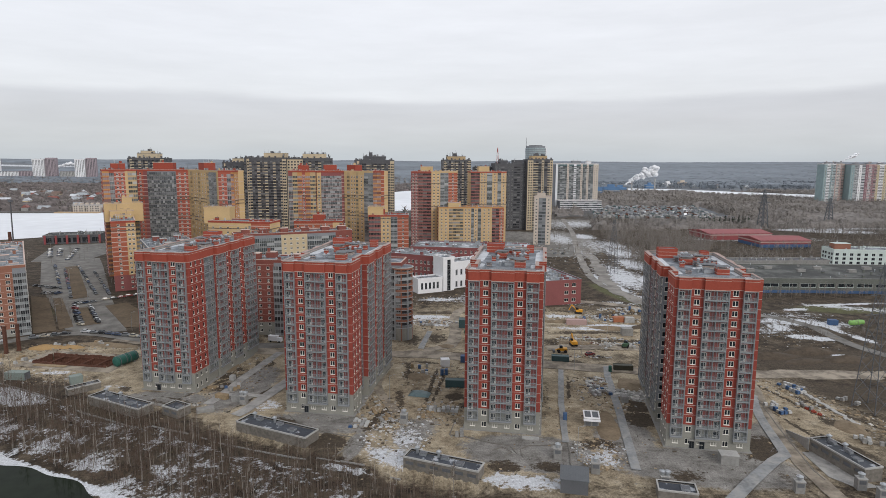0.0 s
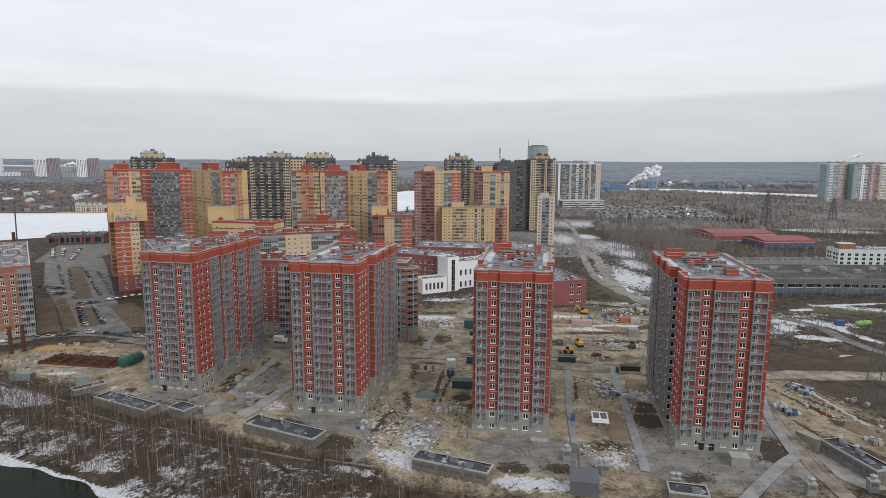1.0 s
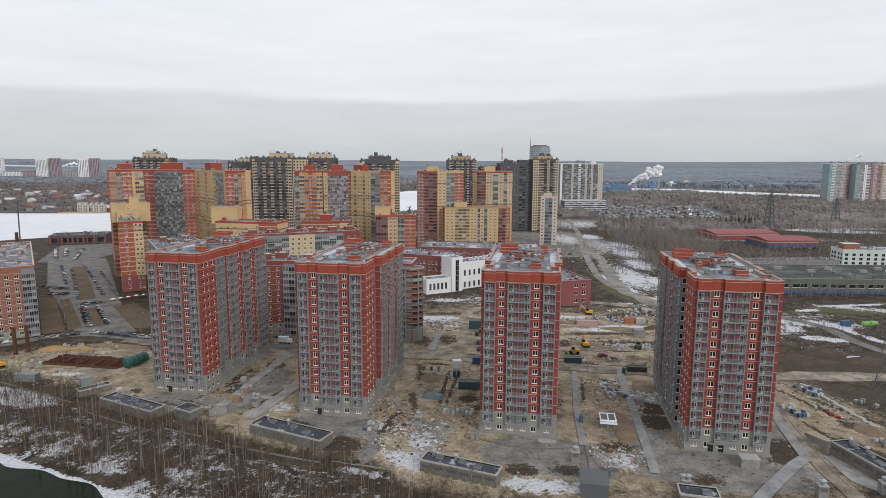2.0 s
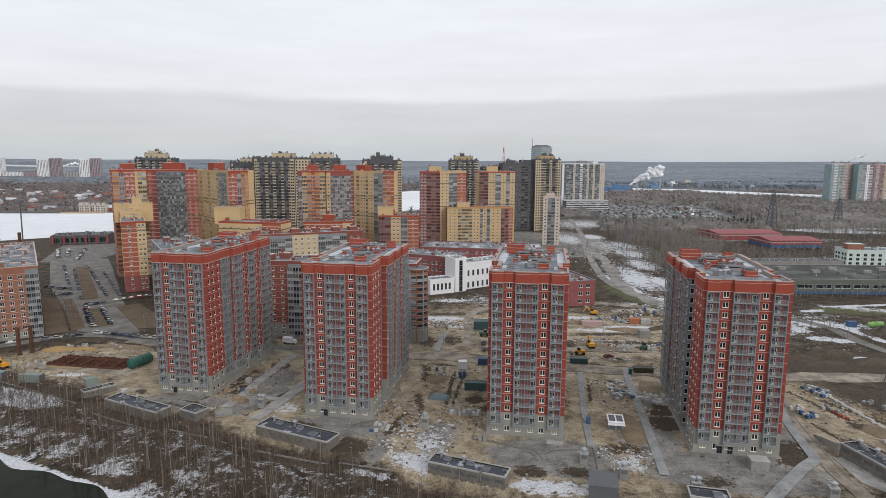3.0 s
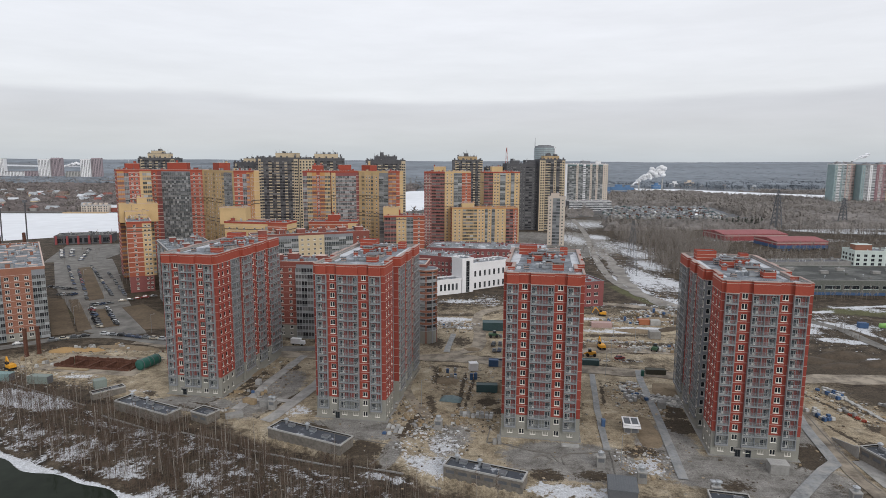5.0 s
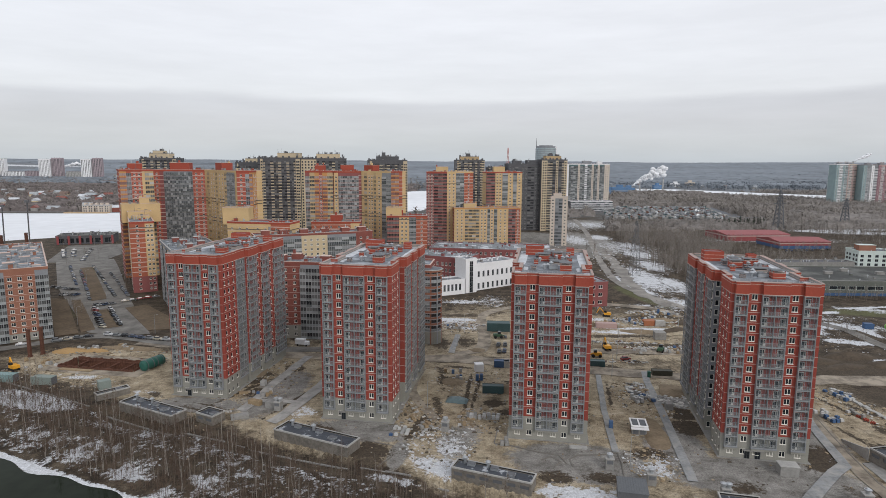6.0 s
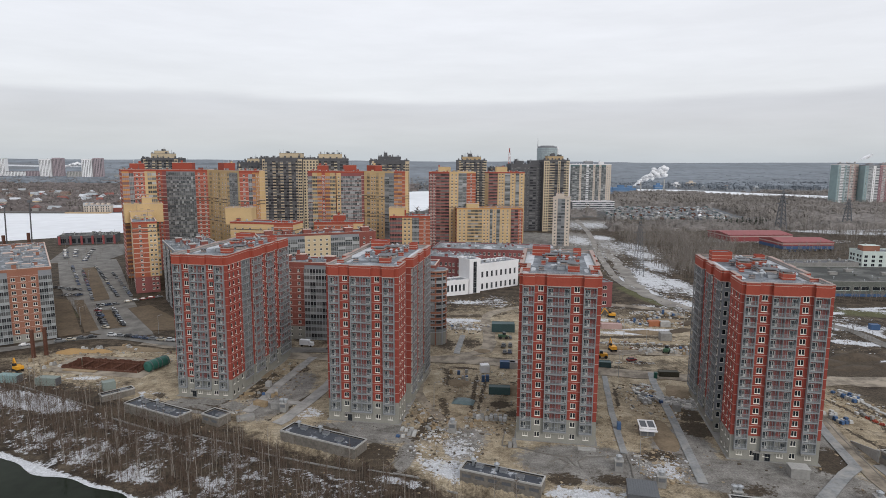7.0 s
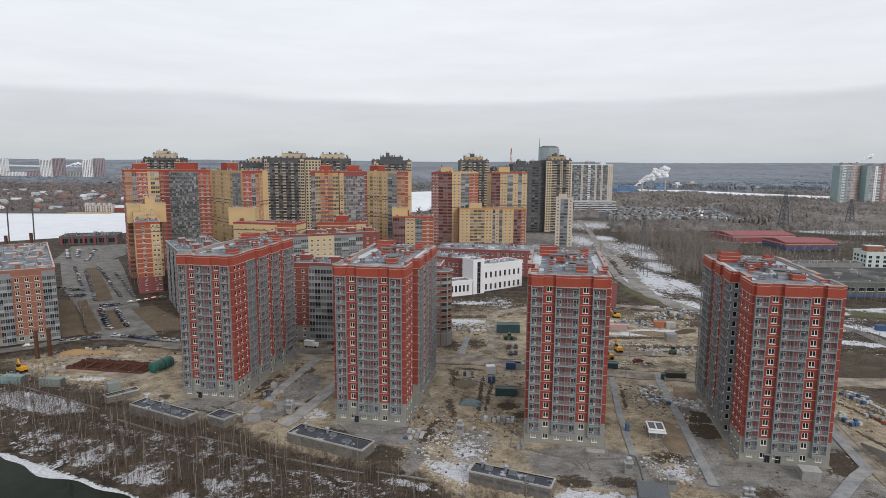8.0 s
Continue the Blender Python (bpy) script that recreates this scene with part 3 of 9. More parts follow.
    snow = ramp_of(fine, [(0.25, (0.22, 0.215, 0.21)), (0.40, (0.46, 0.475, 0.495)), (0.75, (0.70, 0.715, 0.75))])
    # distant ground: grey-blue aerial haze put into its colour
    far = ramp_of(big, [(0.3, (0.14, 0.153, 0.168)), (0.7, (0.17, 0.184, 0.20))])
    c = blend(gate(work[0], patch, 0.45, 0.8, 0.5), wild, dirt)
    # wet hollows where the digging machines turned
    wet = nt.nodes.new("ShaderNodeMapRange")
    wet.inputs["From Min"].default_value, wet.inputs["From Max"].default_value = 0.575, 0.66
    wet.inputs["To Max"].default_value = 0.65
    nt.links.new(noise_at(0.075, 9, 0.66), wet.inputs["Value"])
    c = blend(wet.outputs["Result"], c, mud)
    c = blend(gate(work[1], patch, 0.65, 0.85, 0.5), c, grit)
    c = blend(gate(cover[1], patch, 1.0, 1.2, 0.95), c, mud)
    c = blend(gate(cover[2], patch, 0.6, 0.9, 0.5), c, green)
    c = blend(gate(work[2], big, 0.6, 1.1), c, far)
    # wheel tracks and scraped strips across the site
    for turn_deg, weight in ((-12, 0.03), (76, 0.05), (38, 0.04)):
        mp = nt.nodes.new("ShaderNodeMapping")
        mp.inputs["Rotation"].default_value = (0, 0, radians(-turn_deg))
        mp.inputs["Scale"].default_value = (0.10, 0.36, 0.1)
        nt.links.new(geo.outputs["Position"], mp.inputs["Vector"])
        tn = nt.nodes.new("ShaderNodeTexNoise")
        tn.inputs["Scale"].default_value, tn.inputs["Detail"].default_value, tn.inputs["Distortion"].default_value = 1.0, 7, 2.6
        nt.links.new(mp.outputs["Vector"], tn.inputs["Vector"])
        tr = nt.nodes.new("ShaderNodeMapRange")
        tr.inputs["From Min"].default_value, tr.inputs["From Max"].default_value = 0.36, 0.64
        tr.inputs["To Min"].default_value, tr.inputs["To Max"].default_value = 1 - weight * 1.6, 1 + weight
        nt.links.new(tn.outputs["Fac"], tr.inputs["Value"])
        tm = nt.nodes.new("ShaderNodeMix")
        tm.data_type, tm.blend_type = "RGBA", "MULTIPLY"
        tm.inputs[0].default_value = 1.0
        nt.links.new(c, tm.inputs[6])
        nt.links.new(tr.outputs["Result"], tm.inputs[7])
        c = tm.outputs[2]
    c = blend(gate(cover[0], patch, 1.22, 1.42, 1.05), c, snow)
    speck = nt.nodes.new("ShaderNodeMapRange")
    speck.inputs["From Min"].default_value, speck.inputs["From Max"].default_value = 0.3, 0.7
    speck.inputs["To Min"].default_value, speck.inputs["To Max"].default_value = 0.66, 1.30
    nt.links.new(noise_at(2.2, 5, 0.75), speck.inputs["Value"])
    mx = nt.nodes.new("ShaderNodeMix")
    mx.data_type, mx.blend_type = "RGBA", "MULTIPLY"
    mx.inputs[0].default_value = 1.0
    nt.links.new(c, mx.inputs[6])
    nt.links.new(speck.outputs["Result"], mx.inputs[7])
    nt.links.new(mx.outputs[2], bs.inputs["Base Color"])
    bp = nt.nodes.new("ShaderNodeBump")
    bp.inputs["Strength"].default_value, bp.inputs["Distance"].default_value = 0.6, 0.3
    nt.links.new(fine, bp.inputs["Height"])
    nt.links.new(bp.outputs["Normal"], bs.inputs["Normal"])
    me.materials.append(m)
    return tagged(new("ground", me), "churned bare earth with old snow patches and mud", "ground", kind="structure")


build_ground()


def sheet(name, pts, z, material, label, category, kind="structure", thick=0.06):
    """A thin slab on the outline pts (anticlockwise), its top at z."""
    b = Bag().prism(pts, z - thick, z, material)
    cx, cy = sum(p[0] for p in pts) / len(pts), sum(p[1] for p in pts) / len(pts)
    b.v = [(x - cx, y - cy, q) for x, y, q in b.v]
    return thing(name, label, category, cx, cy, data=b, kind=kind)


def ribbon(name, line, width, z, material, label, category="road", thick=0.10, wobble=0.0, seed=1):
    """A road along a line of points, with uneven edges."""
    rnd = random.Random(seed)
    pts = [Vector((*p, 0)) for p in line]
    fine = []
    for i in range(len(pts) - 1):
        n = max(1, int((pts[i + 1] - pts[i]).length / 6))
        p0, p1, p2, p3 = pts[max(i - 1, 0)], pts[i], pts[i + 1], pts[min(i + 2, len(pts) - 1)]
        for k in range(n):
            t = k / n
            fine.append(0.5 * ((2 * p1) + (p2 - p0) * t + (2 * p0 - 5 * p1 + 4 * p2 - p3) * t * t + (3 * p1 - p0 - 3 * p2 + p3) * t ** 3))
    fine.append(pts[-1])
    v, f = [], []
    for i, p in enumerate(fine):
        d = (fine[min(i + 1, len(fine) - 1)] - fine[max(i - 1, 0)]).normalized()
        nrm = Vector((-d.y, d.x, 0))
        for s in (1, -1):
            q = p + nrm * s * (width / 2 + wobble * (rnd.random() - 0.5))
            v += [(q.x, q.y, z - thick), (q.x, q.y, z)]
    for i in range(len(fine) - 1):
        a, b = 4 * i, 4 * i + 4
        f += [(a + 1, a + 3, b + 3, b + 1), (a, a + 1, b + 1, b), (a + 3, a + 2, b + 2, b + 3)]
    me = bpy.data.meshes.new(name)
    me.from_pydata(v, [], f)
    me.materials.append(material)
    return tagged(new(name, me), label, category, kind="structure")


# water and ice
def shore_at(along, inwards):
    return (SHORE[0] + SHORE_N[1] * along + SHORE_N[0] * inwards, SHORE[1] - SHORE_N[0] * along + SHORE_N[1] * inwards)


sheet("river", [shore_at(-700, -158), shore_at(800, -158), shore_at(800, 8), shore_at(-700, 8)], -3.0, WATER,
      "dark open river water below a snowy bank", "water", thick=0.2)
near = [(-1500, 330), (-900, 470), (-461, 598), (-400, 648), (-330, 730), (-230, 860), (-60, 985), (150, 1330), (380, 1725), (606, 1668), (721, 1461), (830, 1343), (1100, 1200), (1700, 1000)]
away = [(1700, 1100), (1100, 1310), (927, 1490), (800, 1615), (655, 1790), (500, 1830), (250, 1800), (-100, 1600), (-300, 1150), (-508, 925), (-677, 912), (-1000, 800), (-1500, 640)]
sheet("frozen_river", near + away, 0.45, ICE, "wide river frozen over and covered with snow", "water", thick=0.3)

# roads and paths
ribbon("haul_road", [(-150, 272), (-83, 255), (-40, 252), (0, 249), (45, 238), (78, 231), (110, 228), (170, 227)], 9, 0.16, DIRTR, "muddy haul road of packed dirt across the building site", wobble=2.5)
ribbon("site_road", [(-8, 256), (3, 262), (6, 275), (7, 290), (12, 330), (60, 352), (104, 340), (112, 320)], 6, 0.19, DIRTR, "packed dirt track between spoil heaps", wobble=1.6, seed=2)
ribbon("upper_site_road", [(46, 260), (70, 262), (100, 258), (125, 262)], 7, 0.17, DIRTR, "packed dirt track beside parked diggers", wobble=1.6, seed=3)
ribbon("site_lane", [(98, 108), (98.2, 130), (98.4, 148), (100.2, 163), (103.4, 178), (111, 203), (117.5, 226)], 4.2, 0.195, DIRTR, "packed dirt lane beside the paved path", wobble=0.8, seed=24)
ribbon("access_road", [(117.5, 224), (119, 232), (132, 300), (122, 345), (107, 395), (109, 454), (128, 575), (150, 700), (170, 860)], 5.5, 0.15, WETR, "wet packed dirt access road past the site", wobble=1.0, seed=4)
ribbon("slush_road", [(118, 345), (112, 380), (116, 430), (126, 500), (135, 570)], 9, 0.13, WETR, "wide slushy dirt road", wobble=4, seed=5)
ribbon("field_road", [(118, 226), (150, 228), (200, 229), (300, 236)], 6, 0.175, DIRTR, "pale dirt road through brown fields", wobble=0.8, seed=6)
ribbon("far_road", [(124, 338), (155, 328), (176, 315), (186, 297), (185.5, 276), (187, 262), (196, 240), (215, 205)], 6, 0.185, ASPH, "grey road with snowy verges", wobble=0.8, seed=7)
ribbon("street", [(-240, 245), (-204, 261), (-187, 275), (-168, 280), (-137, 270), (-110, 262), (-60, 262)], 7, 0.21, ASPH, "worn asphalt street along parked cars", wobble=0.4, seed=8)
ribbon("paved_path", [(66.5, 236), (64.1, 226), (59.4, 195.4), (55.2, 170.1), (52.3, 153)], 2.6, 0.24, PAVE, "grey paved footpath down the forecourt", "path", wobble=0.1, seed=9)
ribbon("paved_path", [(47.2, 232), (43.4, 212), (39.7, 191), (36.6, 169)], 2.0, 0.22, PAVE, "grey paved footpath down the forecourt", "path", wobble=0.3, seed=10)
ribbon("paved_path", [(110.5, 206), (107, 198), (103.6, 188), (101.3, 179), (99.2, 169.5), (97.2, 161)], 2.9, 0.23, PAVE, "grey paved footpath down the forecourt", "path", wobble=0.1, seed=11)
ribbon("paved_path", [(97.4, 162), (92.2, 158.2), (86, 152.5), (79, 146), (72, 139), (60, 127)], 3.4, 0.26, PAVE, "grey paved footpath down the forecourt", "path", wobble=0.1, seed=21)
sheet("ramp_apron", [(102.2, 150), (106, 144.4), (112, 144.6), (109.2, 149), (106.2, 164), (103, 163.5)], 0.14, LANE, "wet concrete apron before the ramp house", "apron", thick=0.12)
KERB = mat("dusty_kerb_stone", (0.18, 0.168, 0.15), 0.9, 0.2)
for i, line in enumerate(([(4, 182.7), (2.3, 173.6), (7, 172.6), (14.7, 168.4), (20, 166.6), (21.3, 161.8)], [(22.6, 160.3), (22.6, 164.6), (25.4, 167.0), (30.9, 167.2), (37.0, 168.4), (35.2, 156)],
                         [(-50, 188), (-45.5, 182), (-38.5, 176.6), (-30.6, 173.2), (-27, 172), (-27.2, 165), (-30.6, 159.8)], [(14.5, 164), (17.5, 166), (20, 163), (17.5, 160.5)], [(110.8, 203.7), (106.4, 185), (103, 169.2), (101.6, 161.2), (100, 152.7), (100.2, 148)])):
    ribbon("kerb", line, 0.26, 0.26, KERB, "dusty concrete kerb stones round the forecourt", "kerb", thick=0.3, wobble=0.05, seed=60 + i)
ribbon("paved_path", [(-6, 286), (-9.5, 258)], 2.6, 0.22, PAVE, "pale paved footpath between mud beds", "path", wobble=0.3, seed=12)
ribbon("concrete_lane", [(-79.6, 196), (-78, 202.5), (-75.4, 221), (-69.8, 252.4)], 3.6, 0.20, LANE, "dusty concrete lane between the towers", "path", wobble=0.5, seed=13)
ribbon("concrete_lane", [(-67, 187), (-65.2, 190.4), (-59.1, 213), (-55.5, 232)], 4.2, 0.21, LANE, "dusty concrete lane beside the tower", "path", wobble=0.5, seed=15)
ribbon("concrete_lane", [(-79, 204), (-70, 205), (-61.5, 203)], 2.6, 0.18, LANE, "dusty concrete strip joining two lanes", "path", wobble=0.4, seed=16)
ribbon("paved_path", [(-21, 240), (-24, 215), (-15, 190)], 3.4, 0.14, DIRTR, "trodden dirt strip beside the tower", "path", wobble=0.6, seed=14)
sheet("car_park", [(-324, 484), (-262, 388), (-183, 286), (-168, 280), (-152, 284), (-196, 352), (-262, 462), (-286, 500)], 0.17, ASPH, "worn asphalt car park with rows of cars", "car park", thick=0.12)
sheet("car_park", [(-60, 520), (20, 500), (115, 520), (130, 600), (60, 566), (-60, 568)], 0.14, ASPH, "asphalt yard between the high-rises", "car park", thick=0.12)
sheet("car_park", [(-370, 575), (-330, 480), (-290, 488), (-300, 600)], 0.14, ASPH, "worn asphalt car park in front of the shop hall", "car park", thick=0.12)
VERGE = mat("dead_grass_bed", (0.12, 0.09, 0.06), 0.95, 0.35, 0.7, 0.1, 0.4)
for pts in ([(-288, 456), (-218, 350), (-212, 356), (-281, 461)], [(-204, 328), (-178, 293), (-172, 297), (-195, 331)], [(-248, 358), (-194, 279), (-186, 284), (-234, 353)],
            [(-231, 352), (-186, 286), (-182, 291), (-226, 353)], [(-190, 334), (-156, 290), (-146, 292), (-142, 300), (-182, 342)]):
    sheet("planting_bed", pts, 0.30, VERGE, "kerbed bed of dead brown grass", "verge", thick=0.2)

# ---------------------------------------------------------------- facade kit
MESHES = {}


def stamp(bag, me, at, turn):
    """Adds a copy of a mesh to a bag, at a place and turn about z."""
    c, s = math.cos(radians(turn)), math.sin(radians(turn))
    n = len(bag.v)
    for v in me.vertices:
        x, y, z = v.co
        bag.v.append((at[0] + c * x - s * y, at[1] + s * x + c * y, at[2] + z))
    slots = [bag.slot(m) for m in me.materials]
    for p in me.polygons:
        bag.f.append(tuple(n + i for i in p.vertices))
        bag.m.append(slots[p.material_index])


def window_boxes(w, h, fm, style):
    f = 0.11
    out = [(-w / 2 + f, w / 2 - f, 0.12, 0.20, -h / 2 + f, h / 2 - f, GLASS),
           (-w / 2, w / 2, 0.08, 0.16, h / 2 - f, h / 2, fm), (-w / 2, w / 2, 0.08, 0.16, -h / 2, -h / 2 + f, fm),
           (-w / 2, -w / 2 + f, 0.08, 0.16, -h / 2 + f, h / 2 - f, fm), (w / 2 - f, w / 2, 0.08, 0.16, -h / 2 + f, h / 2 - f, fm)]
    if style == "pair":
        out.append((-0.07, 0.07, 0.08, 0.16, -h / 2 + f, h / 2 - f, fm))
    if style == "tee":
        out.append((w * 0.12, w * 0.12 + 0.09, 0.08, 0.16, -h / 2 + f, h / 2 - f, fm))
        out.append((w * 0.12 + 0.09, w / 2 - f, 0.08, 0.16, -h / 2 + f, -h * 0.12, fm))
    out.append((-w / 2 - 0.06, w / 2 + 0.06, -0.12, 0.09, -h / 2 - 0.10, -h / 2 + 0.02, fm))
    return out


def window_mesh(w, h, fm, style="pair", far=False):
    """A casement in its reveal: frame, mullion, sill and, set back, the glass; x along the wall, y inwards, z from its middle."""
    key = ("window", w, h, fm.name, style, far)
    if key not in MESHES:
        MESHES[key] = (boxed if far else fused)("window", window_boxes(w, h, fm, style))
    return MESHES[key]


def balcony_boxes(w, d, h, trim):
    """One glazed loggia cell standing out by d: slab, barred panel rail, posts and head; its floor at z 0."""
    out = [(0.03, w - 0.03, -d, 0.0, -0.12, 0.10, trim), (0.03, w - 0.03, -d + 0.03, -d + 0.05, 0.10, 1.16, SCREEN),
           (0.03, w - 0.03, -d, -d + 0.06, 1.16, 1.22, trim), (0.03, w - 0.03, -d, -d + 0.06, h - 0.24, h - 0.121, trim)]
    n = max(3, round(w / 0.85))
    for i in range(n + 1):
        x = 0.03 + (w - 0.11) * i / n
        out.append((x, x + 0.05, -d - 0.015, -d + 0.06, 0.10, h - 0.121, trim))
    return out


def glazing_box(w, d, h):
    return [(0.03, w - 0.03, -d + 0.03, -d + 0.05, 1.22, h - 0.24, CLEAR)]


def balcony_mesh(w, d, h, trim):
    key = ("balcony", round(w, 2), d, round(h, 2), trim.name)
    if key not in MESHES:
        MESHES[key] = fused("balcony", balcony_boxes(w, d, h, trim)), fused("glazing", glazing_box(w, d, h))
    return MESHES[key]


def whole_balcony(w, d, h, trim, off, bare):
    """A cell of the side walls with its own door, as one piece; bare ones have no glazing yet."""
    key = ("whole", round(w, 2), d, round(h, 2), off, bare)
    if key not in MESHES:
        boxes = shifted(window_boxes(1.5, 2.0, WHITE, "tee"), w * off, -0.16, 1.1)
        if not bare:
            # added sheet that lifts the cell's tone
            boxes.append((0.08, w - 0.08, -0.58, -0.56, 0.10, 1.15, SIDEP))
            boxes += glazing_box(w, d, h)
        MESHES[key] = fused("balcony", boxes + balcony_boxes(w, d, h, trim))
    return MESHES[key]


def rank_mesh(w, d, h, rail, trim, back, far=True):
    """A distant balcony cell: slab, rail, end cheeks, and the glazing with its bars a little behind."""
    key = ("rank", round(w, 2), d, round(h, 2), rail.name, trim.name, back.name, far)
    if key not in MESHES:
        boxes = [(0.0, w, -d, 0.0, -0.12, 0.10, trim), (0.06, w - 0.06, -d + 0.02, -d + 0.07, 0.10, 1.15, rail),
                 (0.06, w - 0.06, -d + 0.14, -d + 0.19, 1.15, h - 0.14, back)]
        n = max(2, round(w / 1.1))
        for i in range(n + 1):
            x = (w - 0.10) * i / n
            boxes.append((x, x + 0.10, -d - 0.01, -d + (0.12 if far else 0.16), 0.10, h - 0.14, trim))
        MESHES[key] = (boxed if far else fused)("balcony", boxes)
    return MESHES[key]


def wall_run(par, p0, turn, length, cols, levels, pitch, zbot, ztop, main, base=None, zbase=0.0, course=None,
             trims=(0.0, 0.0), win=(1.55, 1.6), fm=None, style="pair", joined=False, plain_bays=False, belts=()):
    """One straight wall with its openings. cols: (from, to, kind, material or None, spec); kind is wall, win (spec: window middles),
    bay (glazed loggias standing out; spec: cells, depth) or rank (far balconies; spec: cells, depth, rail, trim, back)."""
    th = 0.3
    fm = fm or WHITE
    b, many = Bag(), {}

    def put(name, me, at):
        if joined:
            stamp(many.setdefault(name, Bag()), me, at, turn)
            return None
        return part(name, me, par, at=at, turn=turn)

    ca, sa = math.cos(radians(turn)), math.sin(radians(turn))
    place = lambda s, y, z: (p0[0] + ca * s - sa * y, p0[1] + sa * s + ca * y, z)
    ww, wh = win
    for s0, s1, kind, material, spec in cols:
        material = material or main
        a, e = max(s0, trims[0]), min(s1, length - trims[1])
        if kind in ("wall", "bay", "rank"):
            z = zbot
            if base and zbase > zbot:
                b.box(a, e, 0, th, zbot, zbase, base)
                z = zbase
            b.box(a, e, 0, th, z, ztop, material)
        if kind == "win":
            for z0, z1, m in ((zbot, zbase, base), (zbase, ztop, material)) if base else ((zbot, ztop, material),):
                lv = [z for z in levels if z0 < z < z1]
                edges = [a] + [x for c in spec for x in (s0 + c - ww / 2, s0 + c + ww / 2)] + [e]
                for i in range(0, len(edges), 2):
                    b.box(edges[i], edges[i + 1], 0, th, z0, z1, m)
                for i in range(1, len(edges) - 1, 2):
                    zz = [z0] + [q for z in lv for q in (z - wh / 2, z + wh / 2)] + [z1]
                    for k in range(0, len(zz), 2):
                        b.box(edges[i], edges[i + 1], 0, th, zz[k], zz[k + 1], m)
            me = window_mesh(ww, wh, fm, style, joined)
            for c in spec:
                for z in levels:
                    put("window", me, place(s0 + c, 0, z))
        if kind == "bay":
            n, d = spec
            w = (s1 - s0) / n
            me, gl = balcony_mesh(w, d, pitch, FRAMEG)
            door = window_mesh(1.5, 2.0, WHITE, "tee")
            low = levels[1] - 2.05
            for i in range(n + 1):
                x = s0 + w * i
                wd = 0.07 if 0 < i < n else 0.11
                xa, xb = (x - wd, x + wd) if 0 < i < n else ((x, x + 2 * wd) if i == 0 else (x - 2 * wd, x))
                b.box(xa, xb, -d + 0.02, -d + 0.20 if plain_bays else 0.0, low + 0.02, ztop, FRAMEG)
            b.box(s0 - 0.05, s1 + 0.05, -d - 0.10, 0.0, low - 0.34, low - 0.12, GREYP)
            b.box(s0 + 0.1, s1 - 0.1, -d + 0.1, 0.0, low - 0.95, low - 0.34, base or GREYP)
            for z in levels[1:]:
                for i in range(n):
                    off = 0.30 if i % 2 == 0 else 0.70
                    if plain_bays:
                        part("balcony", whole_balcony(w, d, pitch, FRAMEG, off, plain_bays == "open"), par, at=place(s0 + w * i, 0, z - 2.05), turn=turn)
                        continue
                    cell = part("balcony", me, par, at=place(s0 + w * i, 0, z - 2.05), turn=turn)
                    part("glazing", gl, cell)
                    part("balcony_door", door, par, at=place(s0 + w * (i + off), -0.16, z - 0.95), turn=turn)
        if kind == "rank":
            n, d, rail, trim, back = spec
            w = (s1 - s0) / n
            me = rank_mesh(w, d, pitch, rail, trim, back, joined)
            for z in levels:
                for i in range(n):
                    put("balcony", me, place(s0 + w * i, 0, z - 1.9))
    # string courses and belts stand a little proud of the brickwork
    if course:
        for z in levels:
            zc = z + pitch / 2 + 0.05
            if zbase + 0.3 < zc < ztop - 0.5:
                for s0, s1, kind, material, spec in cols:
                    if kind in ("win", "wall"):
                        hc = 0.06 if not joined else 0.10 if (material or main) in (YELLOW, CREAM) else 0.24
                        b.box(max(s0, trims[0]), min(s1, length - trims[1]), -0.05, 0.0, zc - hc, zc + hc, course)
    for z in belts:
        if zbot + 0.5 < z < ztop - 1.5:
            for s0, s1, kind, material, spec in cols:
                if kind in ("win", "wall"):
                    b.box(max(s0, trims[0]), min(s1, length - trims[1]), -0.09, -0.051, z - 0.28, z + 0.28, BELT)
    part("wall", b, par, at=(p0[0], p0[1], 0), turn=turn)
    for name, bag in many.items():
        tagged(part(name + "_front", bag, par), kind="stuff")


def roof_vent(par, x, y, z, h=1.0, r=0.42):
    b = Bag().rod((0, 0, 0), (0, 0, h), r * 0.7, r * 0.7, STEEL, 10).rod((0, 0, h), (0, 0, h + 0.16), r * 1.15, r * 1.15, STEEL, 10)
    b.rod((0, 0, h + 0.16), (0, 0, h + 0.5), r, r * 0.35, STEEL, 10)
    part("roof_vent", b, par, at=(x, y, z))


def roof_shaft(par, x, y, z, w, d, h, material, cap=DKGREY, raised=0.5):
    """A brick shaft with pale courses under a cap slab held up on stubs."""
    b = Bag().box(-w / 2, w / 2, -d / 2, d / 2, 0, h, material)
    b.box(-w / 2 - 0.06, w / 2 + 0.06, -d / 2 - 0.06, d / 2 + 0.06, h, h + 0.12, PALE)
    b.box(-w / 2 - 0.03, w / 2 + 0.03, -d / 2 - 0.03, d / 2 + 0.03, h * 0.3, h * 0.3 + 0.12, PALE)
    for sx in (-1, 1):
        for sy in (-1, 1):
            x0, y0 = sx * (w / 2 - 0.2), sy * (d / 2 - 0.2)
            b.box(x0 - 0.1, x0 + 0.1, y0 - 0.1, y0 + 0.1, h + 0.12, h + 0.12 + raised, material)
    b.box(-w / 2 - 0.25, w / 2 + 0.25, -d / 2 - 0.25, d / 2 + 0.25, h + 0.12 + raised, h + 0.24 + raised, cap)
    part("roof_shaft", b, par, at=(x, y, z))


